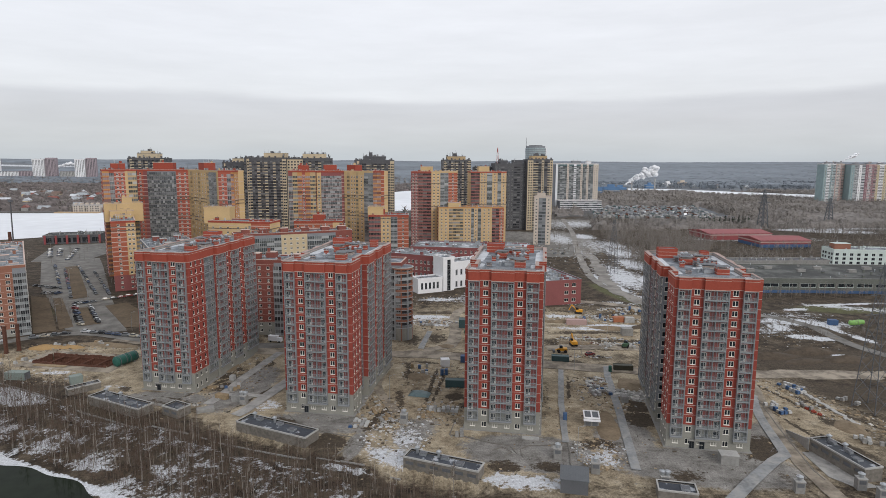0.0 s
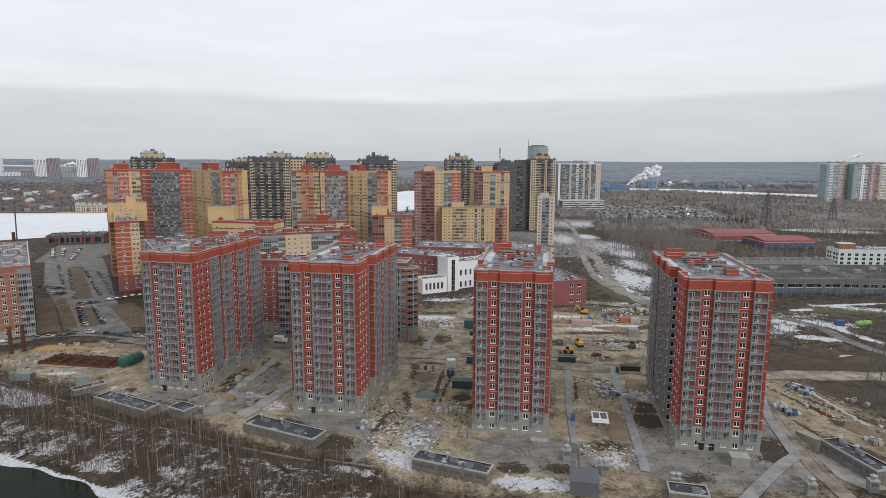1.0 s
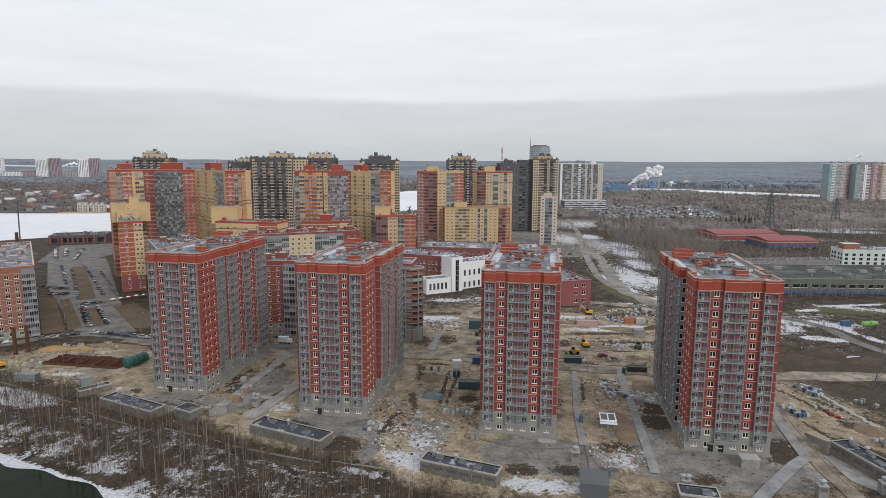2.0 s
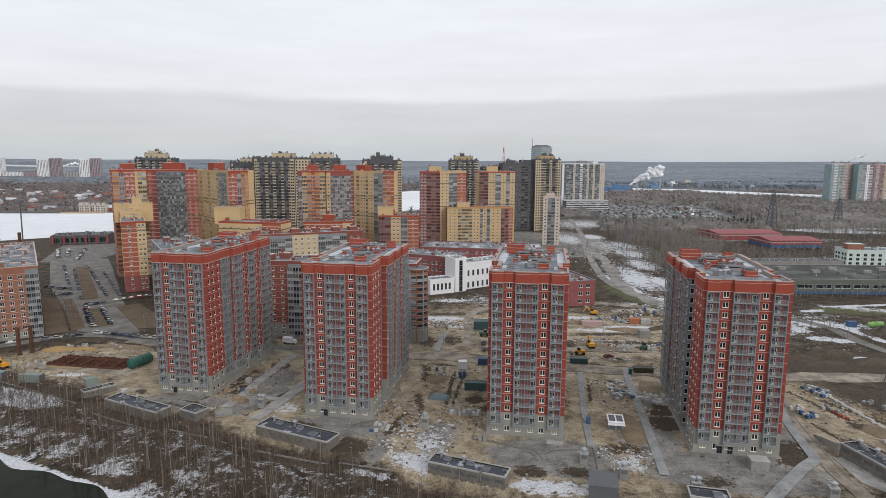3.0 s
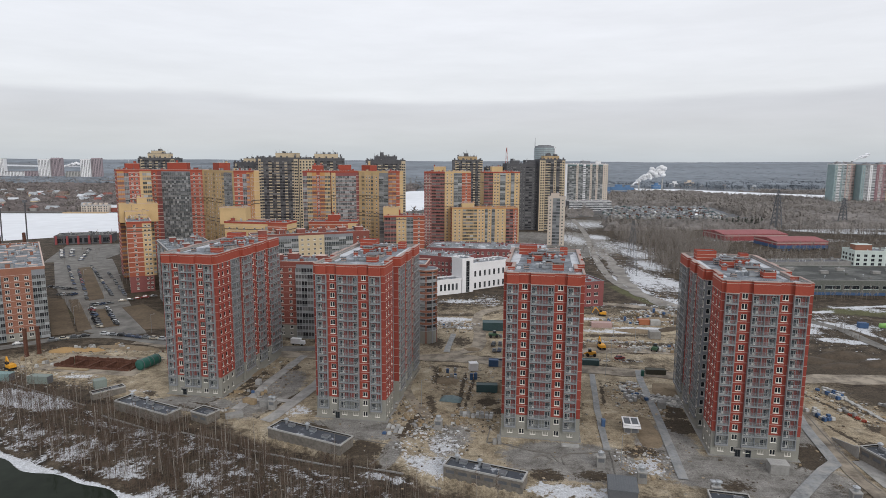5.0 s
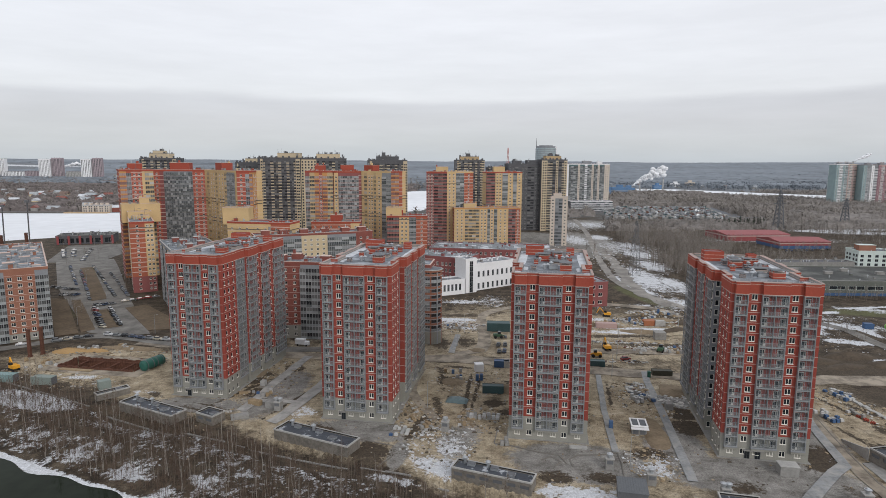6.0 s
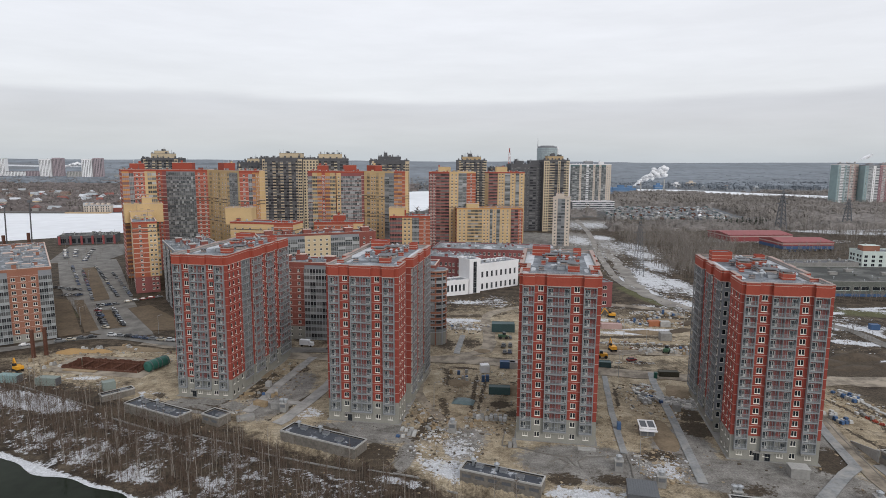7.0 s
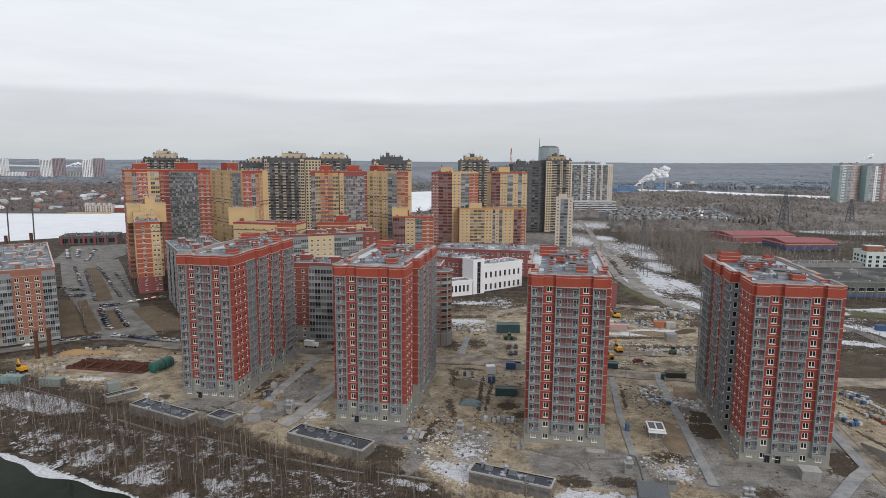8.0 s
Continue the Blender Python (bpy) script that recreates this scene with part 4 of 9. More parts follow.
def roof_hut(par, x, y, z, w, d, h, material):
    """The stair head on a roof: walls, pale courses, a sunk roof and a low parapet."""
    t = 0.22
    b = [(-w / 2, w / 2, -d / 2, d / 2, 0, h - 0.35, material)]
    b += [(-w / 2, w / 2, -d / 2, -d / 2 + t, h - 0.35, h, material), (-w / 2, w / 2, d / 2 - t, d / 2, h - 0.35, h, material)]
    b += [(-w / 2, -w / 2 + t, -d / 2 + t, d / 2 - t, h - 0.35, h, material), (w / 2 - t, w / 2, -d / 2 + t, d / 2 - t, h - 0.35, h, material)]
    b += [(-w / 2 - 0.03, w / 2 + 0.03, -d / 2 - 0.03, d / 2 + 0.03, h * q, h * q + 0.12, PALE) for q in (0.28, 0.62)]
    b.append((-w / 2 + t, w / 2 - t, -d / 2 + t, d / 2 - t, h - 0.35, h - 0.30, ROOF))
    part("roof_hut", fused("roof_hut", b), par, at=(x, y, z))


# ---------------------------------------------------------------- the four new towers
PITCH = 2.887
TOWER_LEVELS = [2.1] + [5.78 + PITCH * k for k in range(15)]


def tower(x, y, turn, W, D, label, entry=(), R=2.2):
    t = thing("apartment_tower", label, "building", x, y, 0, turn, group="new red apartment towers")
    k = W / 23.0
    N0, N1 = 9.5, 17.0
    core = Bag().box(0.32, W - 0.32, 0.32, N0 - 0.32, 0, 48.6, CONC).box(R + 0.32, W - R - 0.32, N0 - 0.32, N1 + 0.32, 0, 48.6, CONC)
    core.box(0.32, W - 0.32, N1 + 0.32, D - 0.32, 0, 48.6, CONC)
    part("core", core, t)
    kw = dict(levels=TOWER_LEVELS, pitch=PITCH, zbot=0.0, ztop=47.05, main=RED, base=BASEG, zbase=7.15, course=PALE)
    d = 0.9
    front = [(0, 0.9 * k, "wall", None, ()), (0.9 * k, 4.3 * k, "bay", None, (1, d)), (4.3 * k, 7.8 * k, "win", None, (1.75 * k,)),
             (7.8 * k, 14.5 * k, "bay", None, (2, d)), (14.5 * k, 18.1 * k, "win", None, (1.75 * k,)),
             (18.1 * k, 21.8 * k, "bay", None, (1, d)), (21.8 * k, W, "wall", None, ())]
    wall_run(t, (0, 0), 0, W, front, **kw)
    # ground floor openings under the bays
    gw = window_mesh(1.6, 1.5, WHITE)
    for u in (2.6, 9.4, 13.1, 20.2):
        if u not in entry:
            part("window", gw, t, at=(u * k, -0.10, 2.1))
            part("window_surround", Bag().box(-0.95, 0.95, -0.07, -0.003, -0.9, -0.82, BASEG), t, at=(u * k, 0, 2.1))
    for u in entry:
        e = part("entrance", Bag().box(-0.75, 0.75, -0.12, -0.003, 0, 2.5, DKGREY).box(-0.62, -0.03, -0.15, -0.12, 0.05, 2.3, GLASS)
                 .box(0.03, 0.62, -0.15, -0.12, 0.05, 2.3, GLASS), t, "dark metal double door", at=(u * k, 0, 0.05))
        part("canopy", Bag().box(-1.2, 1.2, -1.1, -0.003, 2.62, 2.78, CONC), e)
    side_a = [(0, 2.6, "win", None, (1.6,)), (2.6, 6.0, "win", None, (1.7,)), (6.0, N0, "win", None, (1.6,))]
    flip = lambda cols, n: [(n - s1, n - s0, kd, m, tuple(s1 - s0 - c for c in sp) if kd == "win" else sp) for s0, s1, kd, m, sp in reversed(cols)]
    nar = dict(win=(1.0, 1.5), style="plain", plain_bays=True)
    n = N1 - N0
    notch = [(0, 0.6, "wall", GREYP, ()), (0.6, n - 0.6, "bay", GREYP, (2, 0.7)), (n - 0.6, n, "wall", GREYP, ())]
    m = D - N1
    rear = [(0, 0.5, "wall", GREYP, ()), (0.5, 7.0, "bay", None, (2, 0.7)), (7.0, 11.4, "win", None, (2.2,)), (11.4, 17.0, "bay", None, (2, 0.7)),
            (17.0, 21.6, "win", None, (2.3,)), (21.6, m, "bay", None, (3, 0.7))]
    # left bays: dark grey back walls put the loggias' shade into the colour
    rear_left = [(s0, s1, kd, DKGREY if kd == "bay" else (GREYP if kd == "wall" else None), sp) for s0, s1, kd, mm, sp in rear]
    for right in (True, False):
        X, Xn = (W, W - R) if right else (0, R)
        if right:
            wall_run(t, (X, 0), 90, N0, side_a, trims=(0.3, 0), **nar, **kw)
            wall_run(t, (Xn, N0), 90, n, notch, trims=(0, 0.3), **nar, **kw)
            wall_run(t, (X, N1), 90, m, rear, trims=(0.3, 0.3), **nar, **kw)
        else:
            wall_run(t, (X, N0), 270, N0, flip(side_a, N0), trims=(0, 0.3), **nar, **kw)
            wall_run(t, (Xn, N1), 270, n, flip(notch, n), trims=(0.3, 0), **dict(nar, plain_bays="open"), **kw)
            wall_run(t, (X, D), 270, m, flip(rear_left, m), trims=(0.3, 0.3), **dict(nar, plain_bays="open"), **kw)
    for X in (W - R, 0):
        wall_run(t, (X, N1), 0, R, [(0, R, "wall", None, ()) if X else (0, R, "win", GREYP, (R / 2,))], **dict(kw, course=PALE if X else None, win=(min(1.1, R - 0.2), 1.7), style="plain"))
        wall_run(t, (X + R, N0), 180, R, [(0, R, "wall", None, ())], trims=(0.3, 0) if X else (0, 0.3), **kw)
    wall_run(t, (W, D), 180, W, [(0, 6, "win", None, (2, 4.4)), (6, W - 6, "wall", None, ()), (W - 6, W, "win", None, (1.6, 4))], joined=True, **kw)
    # parapet: stands out over the bays
    zt = 50.45
    pp, low, cap = [], [], []

    def band(x0, x1, y0, y1):
        pp.append((x0 - 0.001, x1 + 0.001, y0 - 0.001, y1 + 0.001, 47.16, zt - 0.14, BAND))
        low.append((x0 - 0.05, x1 + 0.05, y0 - 0.05, y1 + 0.05, 47.0, 47.16, PALE))
        cap.append((x0 - 0.07, x1 + 0.07, y0 - 0.07, y1 + 0.07, zt - 0.14, zt, COPING))
        cap.append((x0 - 0.05, x1 + 0.05, y0 - 0.05, y1 + 0.05, 49.70, 49.80, PALE))

    for s0, s1, kind, mm, sp in front:
        band(s0, s1, -d - 0.08 if kind == "bay" else -0.10, 0.42)
    for sx in (1, -1):
        f = (lambda a, b: (W - b, W - a)) if sx == 1 else (lambda a, b: (a, b))
        band(*f(-0.08, 0.42), 0.421, N0)
        band(*f(0.421, R + 0.42), N0 - 0.42, N0)
        band(*f(R - 0.6, R + 0.42), N0 + 0.001, N1 - 0.001)
        band(*f(-0.08, R + 0.42), N1, N1 + 0.42)
        for s0, s1, kind, mm, sp in rear:
            band(*f(-0.78 if kind == "bay" else -0.08, 0.42), max(N1 + s0, N1 + 0.421), min(N1 + s1, D - 0.421))
    band(0, W, D - 0.42, D + 0.08)
    part("parapet", fused("parapet", low + pp + cap), t, "orange-red brick parapet band with pale courses")
    rf = Bag().box(0.42, W - 0.42, 0.42, N0 - 0.3, 48.61, 49.3, ROOF).box(R + 0.42, W - R - 0.42, N0 - 0.3, N1 + 0.3, 48.61, 49.3, ROOF)
    rf.box(0.42, W - 0.42, N1 + 0.3, D - 0.42, 48.61, 49.3, ROOF)
    part("roof", rf, t, "grey bitumen roof")
    # thin snow left along the parapets and behind the shafts
    sn = Bag()
    rnd = random.Random(int(x * 7) + 3)
    for a, b2, c, e in ((0.5, 2.4, 0.6, 9.0), (W - 2.6, W - 0.5, 0.6, 9.0), (R + 0.5, R + 2.2, 10, 17), (W - R - 2, W - R - 0.5, 10, 17),
                        (0.5, 3.6, 18, 46), (W - 3.2, W - 0.5, 18, 46), (7 * k, 11 * k, 35, 38), (9 * k, 15 * k, 20, 23.5), (14 * k, 17 * k, 36, 39)):
        n2 = 12
        pts = []
        for i in range(n2):
            w = 2 * math.pi * i / n2
            q = 1 - 0.22 * rnd.random()
            cx, cy, hx, hy = (a + b2) / 2, (c + e) / 2, (b2 - a) / 2, (e - c) / 2
            sgn = lambda v: math.copysign(abs(v) ** 0.45, v)
            pts.append((cx + hx * q * sgn(math.cos(w)), cy + hy * q * sgn(math.sin(w))))
        sn.prism(pts, 49.301, 49.36, ROOFSNOW, 0.03)
    part("roof_snow", sn, t, "patches of thin old snow")
    lin = Bag()
    for a, c, f, e in ((0.42, W - 0.42, 0.42, 0.46), (0.42, W - 0.42, D - 0.46, D - 0.42), (0.42, 0.46, 0.47, N0 - 0.45), (W - 0.46, W - 0.42, 0.47, N0 - 0.45), (R + 0.42, R + 0.46, N0, N1 + 0.4), (W - R - 0.46, W - R - 0.42, N0, N1 + 0.4),
                       (0.42, 0.46, N1 + 0.45, D - 0.47), (W - 0.46, W - 0.42, N1 + 0.45, D - 0.47)):
        lin.box(a, c, f, e, 49.302, 50.30, CONC)
    part("parapet_lining", lin, t, "pale metal lining inside the parapet")
    edge = Bag()
    for a, c, f, e in ((0.5, W - 0.5, 0.5, 1.5), (0.5, 1.6, 1.51, N0 - 0.5), (W - 1.6, W - 0.5, 1.51, N0 - 0.5), (0.5, 1.5, N1 + 0.5, D - 1.6), (W - 1.5, W - 0.5, N1 + 0.5, D - 1.6), (0.5, W - 0.5, D - 1.5, D - 0.5)):
        edge.box(a, c, f, e, 49.301, 49.325, ROOFSNOW)
    part("edge_snow", edge, t, "thin snow along the roof edge")
    zr = 49.3
    for u, v, w, dd, h in ((12.0, 13.5, 2.6, 1.4, 1.1), (10.6, 31.0, 1.6, 2.8, 1.2), (12.0, 37.5, 2.2, 1.6, 1.3), (15.6, 39.0, 1.5, 1.5, 1.5), (8.0, 38.0, 1.6, 2.0, 1.0), (12.6, 17.0, 1.4, 2.0, 0.8)):
        part("air_handler", Bag().box(-w / 2, w / 2, -dd / 2, dd / 2, 0.2, h, STEEL).box(-w / 2 - 0.05, w / 2 + 0.05, -dd / 2 - 0.05, dd / 2 + 0.05, h, h + 0.08, DKGREY).box(-w / 2 + 0.1, w / 2 - 0.1, -dd / 2 + 0.1, dd / 2 - 0.1, 0, 0.2, CONC), t, "galvanised roof unit", at=(u * k, v, zr))
    roof_hut(t, 5.6 * k, 43.0, zr, 6.2, 4.4, 3.3, BAND)
    roof_hut(t, 18.0 * k, 44.0, zr, 2.6, 3.0, 2.4, BAND)
    roof_shaft(t, 15.6 * k, 12.5, zr, 3.4, 3.0, 1.7, BAND, DKGREY, 0.6)
    roof_shaft(t, 9.0 * k, 29.5, zr, 3.6, 3.2, 1.8, BAND, DKGREY, 0.5)
    roof_shaft(t, 13.6 * k, 33.0, zr, 2.8, 2.6, 1.9, BAND, DKGREY, 0.4)
    roof_shaft(t, 10.4 * k, 36.5, zr, 2.6, 2.4, 1.6, BAND, DKGREY, 0.4)
    roof_shaft(t, 13.8 * k, 22.5, zr, 5.4, 3.6, 0.7, CONC, DKGREY, 0.4)
    for u, v, w, dd, h in ((6.5, 23.0, 1.3, 1.3, 1.2), (17.2, 27.5, 1.6, 1.2, 1.1), (6.8, 33.5, 1.2, 1.8, 1.0), (17.0, 36.0, 1.4, 1.4, 1.4), (15.4, 17.6, 1.2, 1.2, 0.9), (6.0, 11.5, 1.5, 1.0, 0.8), (11.6, 26.0, 1.8, 1.0, 1.0)):
        roof_shaft(t, u * k, v, zr, w, dd, h, DKGREY if h < 1.05 else BAND, DKGREY, 0.35)
    for u, v, h in ((15.0, 29.8, 1.3), (16.4, 31.0, 1.3), (7.6, 26.5, 1.1), (13.0, 30.0, 1.5), (9.6, 40.0, 1.3), (14.8, 41.6, 1.2), (9.2, 14.0, 1.1), (10.2, 15.0, 1.1), (10.4, 42.0, 1.6), (12.0, 43.2, 1.6), (11.3, 20.0, 0.9), (12.8, 39.5, 1.2)):
        roof_vent(t, u * k, v, zr, h, 0.62)
    # guard rail behind the front parapet
    gr = Bag()
    for i in range(17):
        u = 0.7 + (W - 1.4) * i / 16
        gr.box(u - 0.025, u + 0.025, 0.5, 0.55, 49.3, 51.0, STEEL)
    gr.box(0.7, W - 0.7, 0.505, 0.545, 50.72, 50.76, STEEL).box(0.7, W - 0.7, 0.505, 0.545, 51.0, 51.05, STEEL)
    part("guard_rail", gr, t, "thin steel guard rail")
    part("plinth", Bag().box(-0.6, W + 0.6, -0.6, D + 0.6, -0.4, 0.12, CONC), t, "concrete apron at the foot")
    return t


tower(-107.8, 209.9, -9.5, 20.4, 48.0, "sixteen-storey red brick tower with dusty grey glazed balconies", (7.0,), 0.9)
tower(-51.4, 191.2, -9.5, 23.0, 48.0, "sixteen-storey red brick tower with grey glazed balconies and notched sides", (7.0,))
tower(6.9, 178.0, -9.5, 23.0, 50.0, "sixteen-storey red brick tower with grey glazed balconies by a gravel forecourt")
tower(65.2, 167.0, -9.5, 23.0, 50.0, "sixteen-storey red brick tower with grey glazed balconies and two entrances", (7.2, 10.0))


# ---------------------------------------------------------------- other apartment blocks
def block(x0, y0, x1, y1, depth, H, cols, par, main, levels, pitch, side=None, roof=ROOF, course=None, win=(1.4, 1.4), base=None,
          zbase=0.0, top=None, ztop=None, z0=0.0, fm=None, sides="lr", cap=PALE, huts=(), belts=(), clutter=1.0):
    """A wing of a house under par: front from (x0, y0) to (x1, y1), seen from its outer side, with side walls, back, parapet and roof."""
    W = math.hypot(x1 - x0, y1 - y0)
    turn = math.degrees(math.atan2(y1 - y0, x1 - x0))
    ca, sa = (x1 - x0) / W, (y1 - y0) / W
    ox, oy = par.location.x, par.location.y
    P = lambda u, v: (x0 - ox + ca * u - sa * v, y0 - oy + sa * u + ca * v)
    here = dict(at=(*P(0, 0), 0), turn=turn)
    ztop = ztop or H - 1.4
    levels = [z for z in levels if z < ztop - 0.9]
    kw = dict(levels=levels, pitch=pitch, zbot=z0, ztop=ztop, main=main, course=course, win=win, base=base, zbase=zbase, fm=fm,
              style="pair" if win[0] > 1.2 else "plain")
    kw["joined"] = y0 > 338
    kw["belts"] = belts
    cc = [(a * W, b * W, k, m, tuple(q * (b - a) * W for q in sp) if k == "win" else sp) for a, b, k, m, sp in cols]
    wall_run(par, P(0, 0), turn, W, cc, **kw)
    n = max(1, int(depth / 9))
    sd = [(depth * i / n, depth * (i + 1) / n, "win", side or main, (depth / n * 0.3, depth / n * 0.72)) for i in range(n)]
    blank = [(0, depth, "wall", side or main, ())]
    wall_run(par, P(W, 0), turn + 90, depth, sd if "r" in sides else blank, trims=(0.3, 0.3), **kw)
    wall_run(par, P(0, depth), turn + 270, depth, sd if "l" in sides else blank, trims=(0.3, 0.3), **kw)
    wall_run(par, P(W, depth), turn + 180, W, [(0, W, "wall", None, ())], **kw)
    part("core", Bag().box(0.32, W - 0.32, 0.32, depth - 0.32, z0, H - 1.0, CONC), par, **here)
    tm = top or main
    b = []
    for a, c, f, g in ((-0.12, W + 0.12, -0.12, 0.35), (-0.12, W + 0.12, depth - 0.35, depth + 0.12), (-0.12, 0.35, -0.12, depth + 0.12), (W - 0.35, W + 0.12, -0.12, depth + 0.12)):
        b += [(a, c, f, g, ztop + 0.001, H - 0.15, tm), (a - 0.08, c + 0.08, f - 0.08, g + 0.08, H - 0.15, H, cap)]
    part("parapet", fused("parapet", b), par, **here)
    part("roof", Bag().box(0.35, W - 0.35, 0.35, depth - 0.35, H - 0.99, H - 0.7, roof), par, **here)
    for u, v, w, d, h, m in huts:
        x, y = P(u * W, v * depth)
        bb = Bag().box(-w / 2, w / 2, -d / 2, d / 2, 0, h, m).box(-w / 2 - 0.15, w / 2 + 0.15, -d / 2 - 0.15, d / 2 + 0.15, h, h + 0.2, cap)
        part("roof_hut", bb, par, at=(x, y, H - 0.7), turn=turn)
    # small shafts, pipes and aerials crowd the roofs
    rr = random.Random(int(x0 * 3 + y0 * 5))
    q = Bag()
    for i in range(int(clutter * min(40, W * depth / 28))):
        u, v, zr = rr.uniform(1.2, W - 1.2), rr.uniform(1.2, depth - 1.2), H - 0.7
        for hu, hv, w, d, h, m in huts:
            if abs(u - hu * W) < w / 2 + 0.4 and abs(v - hv * depth) < d / 2 + 0.4:
                zr = H - 0.5 + h
        k = rr.random()
        if k < 0.45:
            w, d, h = rr.uniform(0.7, 2.0), rr.uniform(0.7, 1.6), rr.uniform(0.8, 2.0)
            q.box(u - w / 2, u + w / 2, v - d / 2, v + d / 2, zr - 0.1, zr + h, tm if k < 0.28 else CONC)
            q.box(u - w / 2 - 0.12, u + w / 2 + 0.12, v - d / 2 - 0.12, v + d / 2 + 0.12, zr + h, zr + h + 0.14, DKGREY)
        elif k < 0.8:
            h = rr.uniform(0.8, 1.6)
            q.rod((u, v, zr - 0.1), (u, v, zr + h), 0.25, 0.25, STEEL, 6).rod((u, v, zr + h), (u, v, zr + h + 0.4), 0.48, 0.2, STEEL, 6)
        else:
            q.rod((u, v, zr - 0.1), (u, v, zr + rr.uniform(2, 4.5)), 0.09, 0.06, DKGREY, 4)
    if q.v:
        tagged(part("roof_clutter", q, par, **here), kind="stuff")
    return W

def lv(n, first=2.2, pitch=2.95):
    return [first + pitch * i for i in range(n)]


def house(x, y, label, group=""):
    return thing("apartment_block", label, "building", x, y, group=group)


def rk(n, d=0.5, rail=PANELS, trim=FRAMEL, back=GLZ):
    """Balcony ranks; on coloured brick the loggias stay mostly brick."""
    return (n, d, rail, trim, back)


# long eleven-storey house behind the towers, its end rounded by balconies
h = house(-104, 280, "eleven-storey brown-red brick house with grey balconies and cluttered roof", "low brick houses")
block(-104, 281, -19, 272, 16, 36.2, [(0, 0.19, "rank", GREYP, rk(5, 1.1, LIVED, FRAMEL, DGLZ)), (0.19, 0.30, "win", None, (0.25, 0.7)), (0.30, 0.46, "rank", GREYP, rk(5, 1.1, LIVED, FRAMEL, DGLZ)), (0.46, 0.58, "win", None, (0.25, 0.7)),
      (0.58, 0.78, "rank", GREYP, rk(5, 1.1, LIVED, FRAMEL, DGLZ)), (0.78, 0.90, "win", None, (0.3, 0.75)), (0.90, 1, "rank", GREYP, rk(3, 1.1, LIVED, FRAMEL, DGLZ))], h, BROWNB, lv(11, 2.2, 3.0), 3.0, course=PALE, base=BASEG, zbase=6.3,
      huts=[(u, v, 4.5, 3.5, 2.6, BROWNB) for u, v in ((0.17, 0.4), (0.24, 0.7), (0.42, 0.4), (0.62, 0.6), (0.85, 0.5))], sides="r")
for i in range(10):
    roof_vent(h, 4 + i * 7.6, -1 + (i % 3) * 3.2, 35.5, 1.1, 0.6)
h = house(-20, 268, "rounded brown brick house end with stacked open balconies", "low brick houses")
def rounded_end(par, cx, cy, r, H, floors, pitch):
    """The round end of a house: brick piers, and on every floor a curved balcony of slab, rail and glazing."""
    arc = lambda q, n=20: [(q * math.cos(2 * math.pi * i / n), q * math.sin(2 * math.pi * i / n)) for i in range(n)]
    at = (cx - par.location.x, cy - par.location.y, 0)
    part("core", Bag().prism(arc(r - 0.75), 0, H - 1.0, DGLZ), par, "dark glazing behind the balconies", at=at)
    part("foot", Bag().prism(arc(r - 0.1), 0, 5.6, BASEG), par, "grey-green plinth", at=at)
    for i in range(floors):
        z = 5.7 + pitch * i
        b = Bag().prism(arc(r), z, z + 0.24, FRAMEL).prism(arc(r - 0.08), z + 0.24, z + 1.2, BROWNO if i % 4 else LIVED).prism(arc(r - 0.3), z + 1.2, z + 1.28, FRAMEG)
        part("balcony", b, par, at=at)
    for k in range(10):
        w = 2 * math.pi * (k + 0.5) / 10
        part("pier", Bag().box(r - 0.72, r - 0.04, -0.28, 0.28, 0, H - 1.2, BROWNO if k % 2 else FRAMEG), par, at=at, turn=math.degrees(w))
    part("cornice", Bag().prism(arc(r + 0.15), H - 1.3, H - 0.5, BROWNO).prism(arc(r + 0.3), H - 0.5, H - 0.25, CONCL), par, "pale rounded cornice", at=at)
    part("roof", Bag().prism(arc(r - 0.3), H - 0.249, H - 0.2, ROOF), par, at=at)


rounded_end(h, -18.7, 275.3, 5.1, 34.2, 10, 2.8)

SCHS = patchy("slushy_roof", (0.13, 0.145, 0.16), (0.40, 0.42, 0.45), 0.3, 0.50, 0.64)
# eleven-storey house at the street
h = house(-193, 275.5, "eleven-storey orange-brown brick house with white windows at the street", "low brick houses")
front = []
for i in range(5):
    e = 1.0 - 0.2 * i
    front += [(e - 0.062, e, "rank", GREYP, rk(3, 0.9, LIVED, FRAMEG, DGLZ)), (e - 0.2, e - 0.062, "win", None, (0.17, 0.5, 0.83))]
block(-262, 231, -194, 278.2, 98, 33.6, front[::-1], h, BROWNO, lv(11, 2.2, 2.95), 2.95, course=PALE, base=BASEG, zbase=3.7, roof=SCHS, win=(1.7, 1.6), clutter=4.0,
      huts=[(u, v, 4, 3, 1.8, GREYP) for u, v in ((0.82, 0.12), (0.9, 0.3), (0.8, 0.5), (0.86, 0.75), (0.5, 0.3), (0.6, 0.6), (0.7, 0.2), (0.93, 0.55))] + [(0.95 - 0.06 * (i % 3), 0.05 + 0.08 * i, 3.4, 1.2, 0.8, STEEL) for i in range(11)], sides="r")

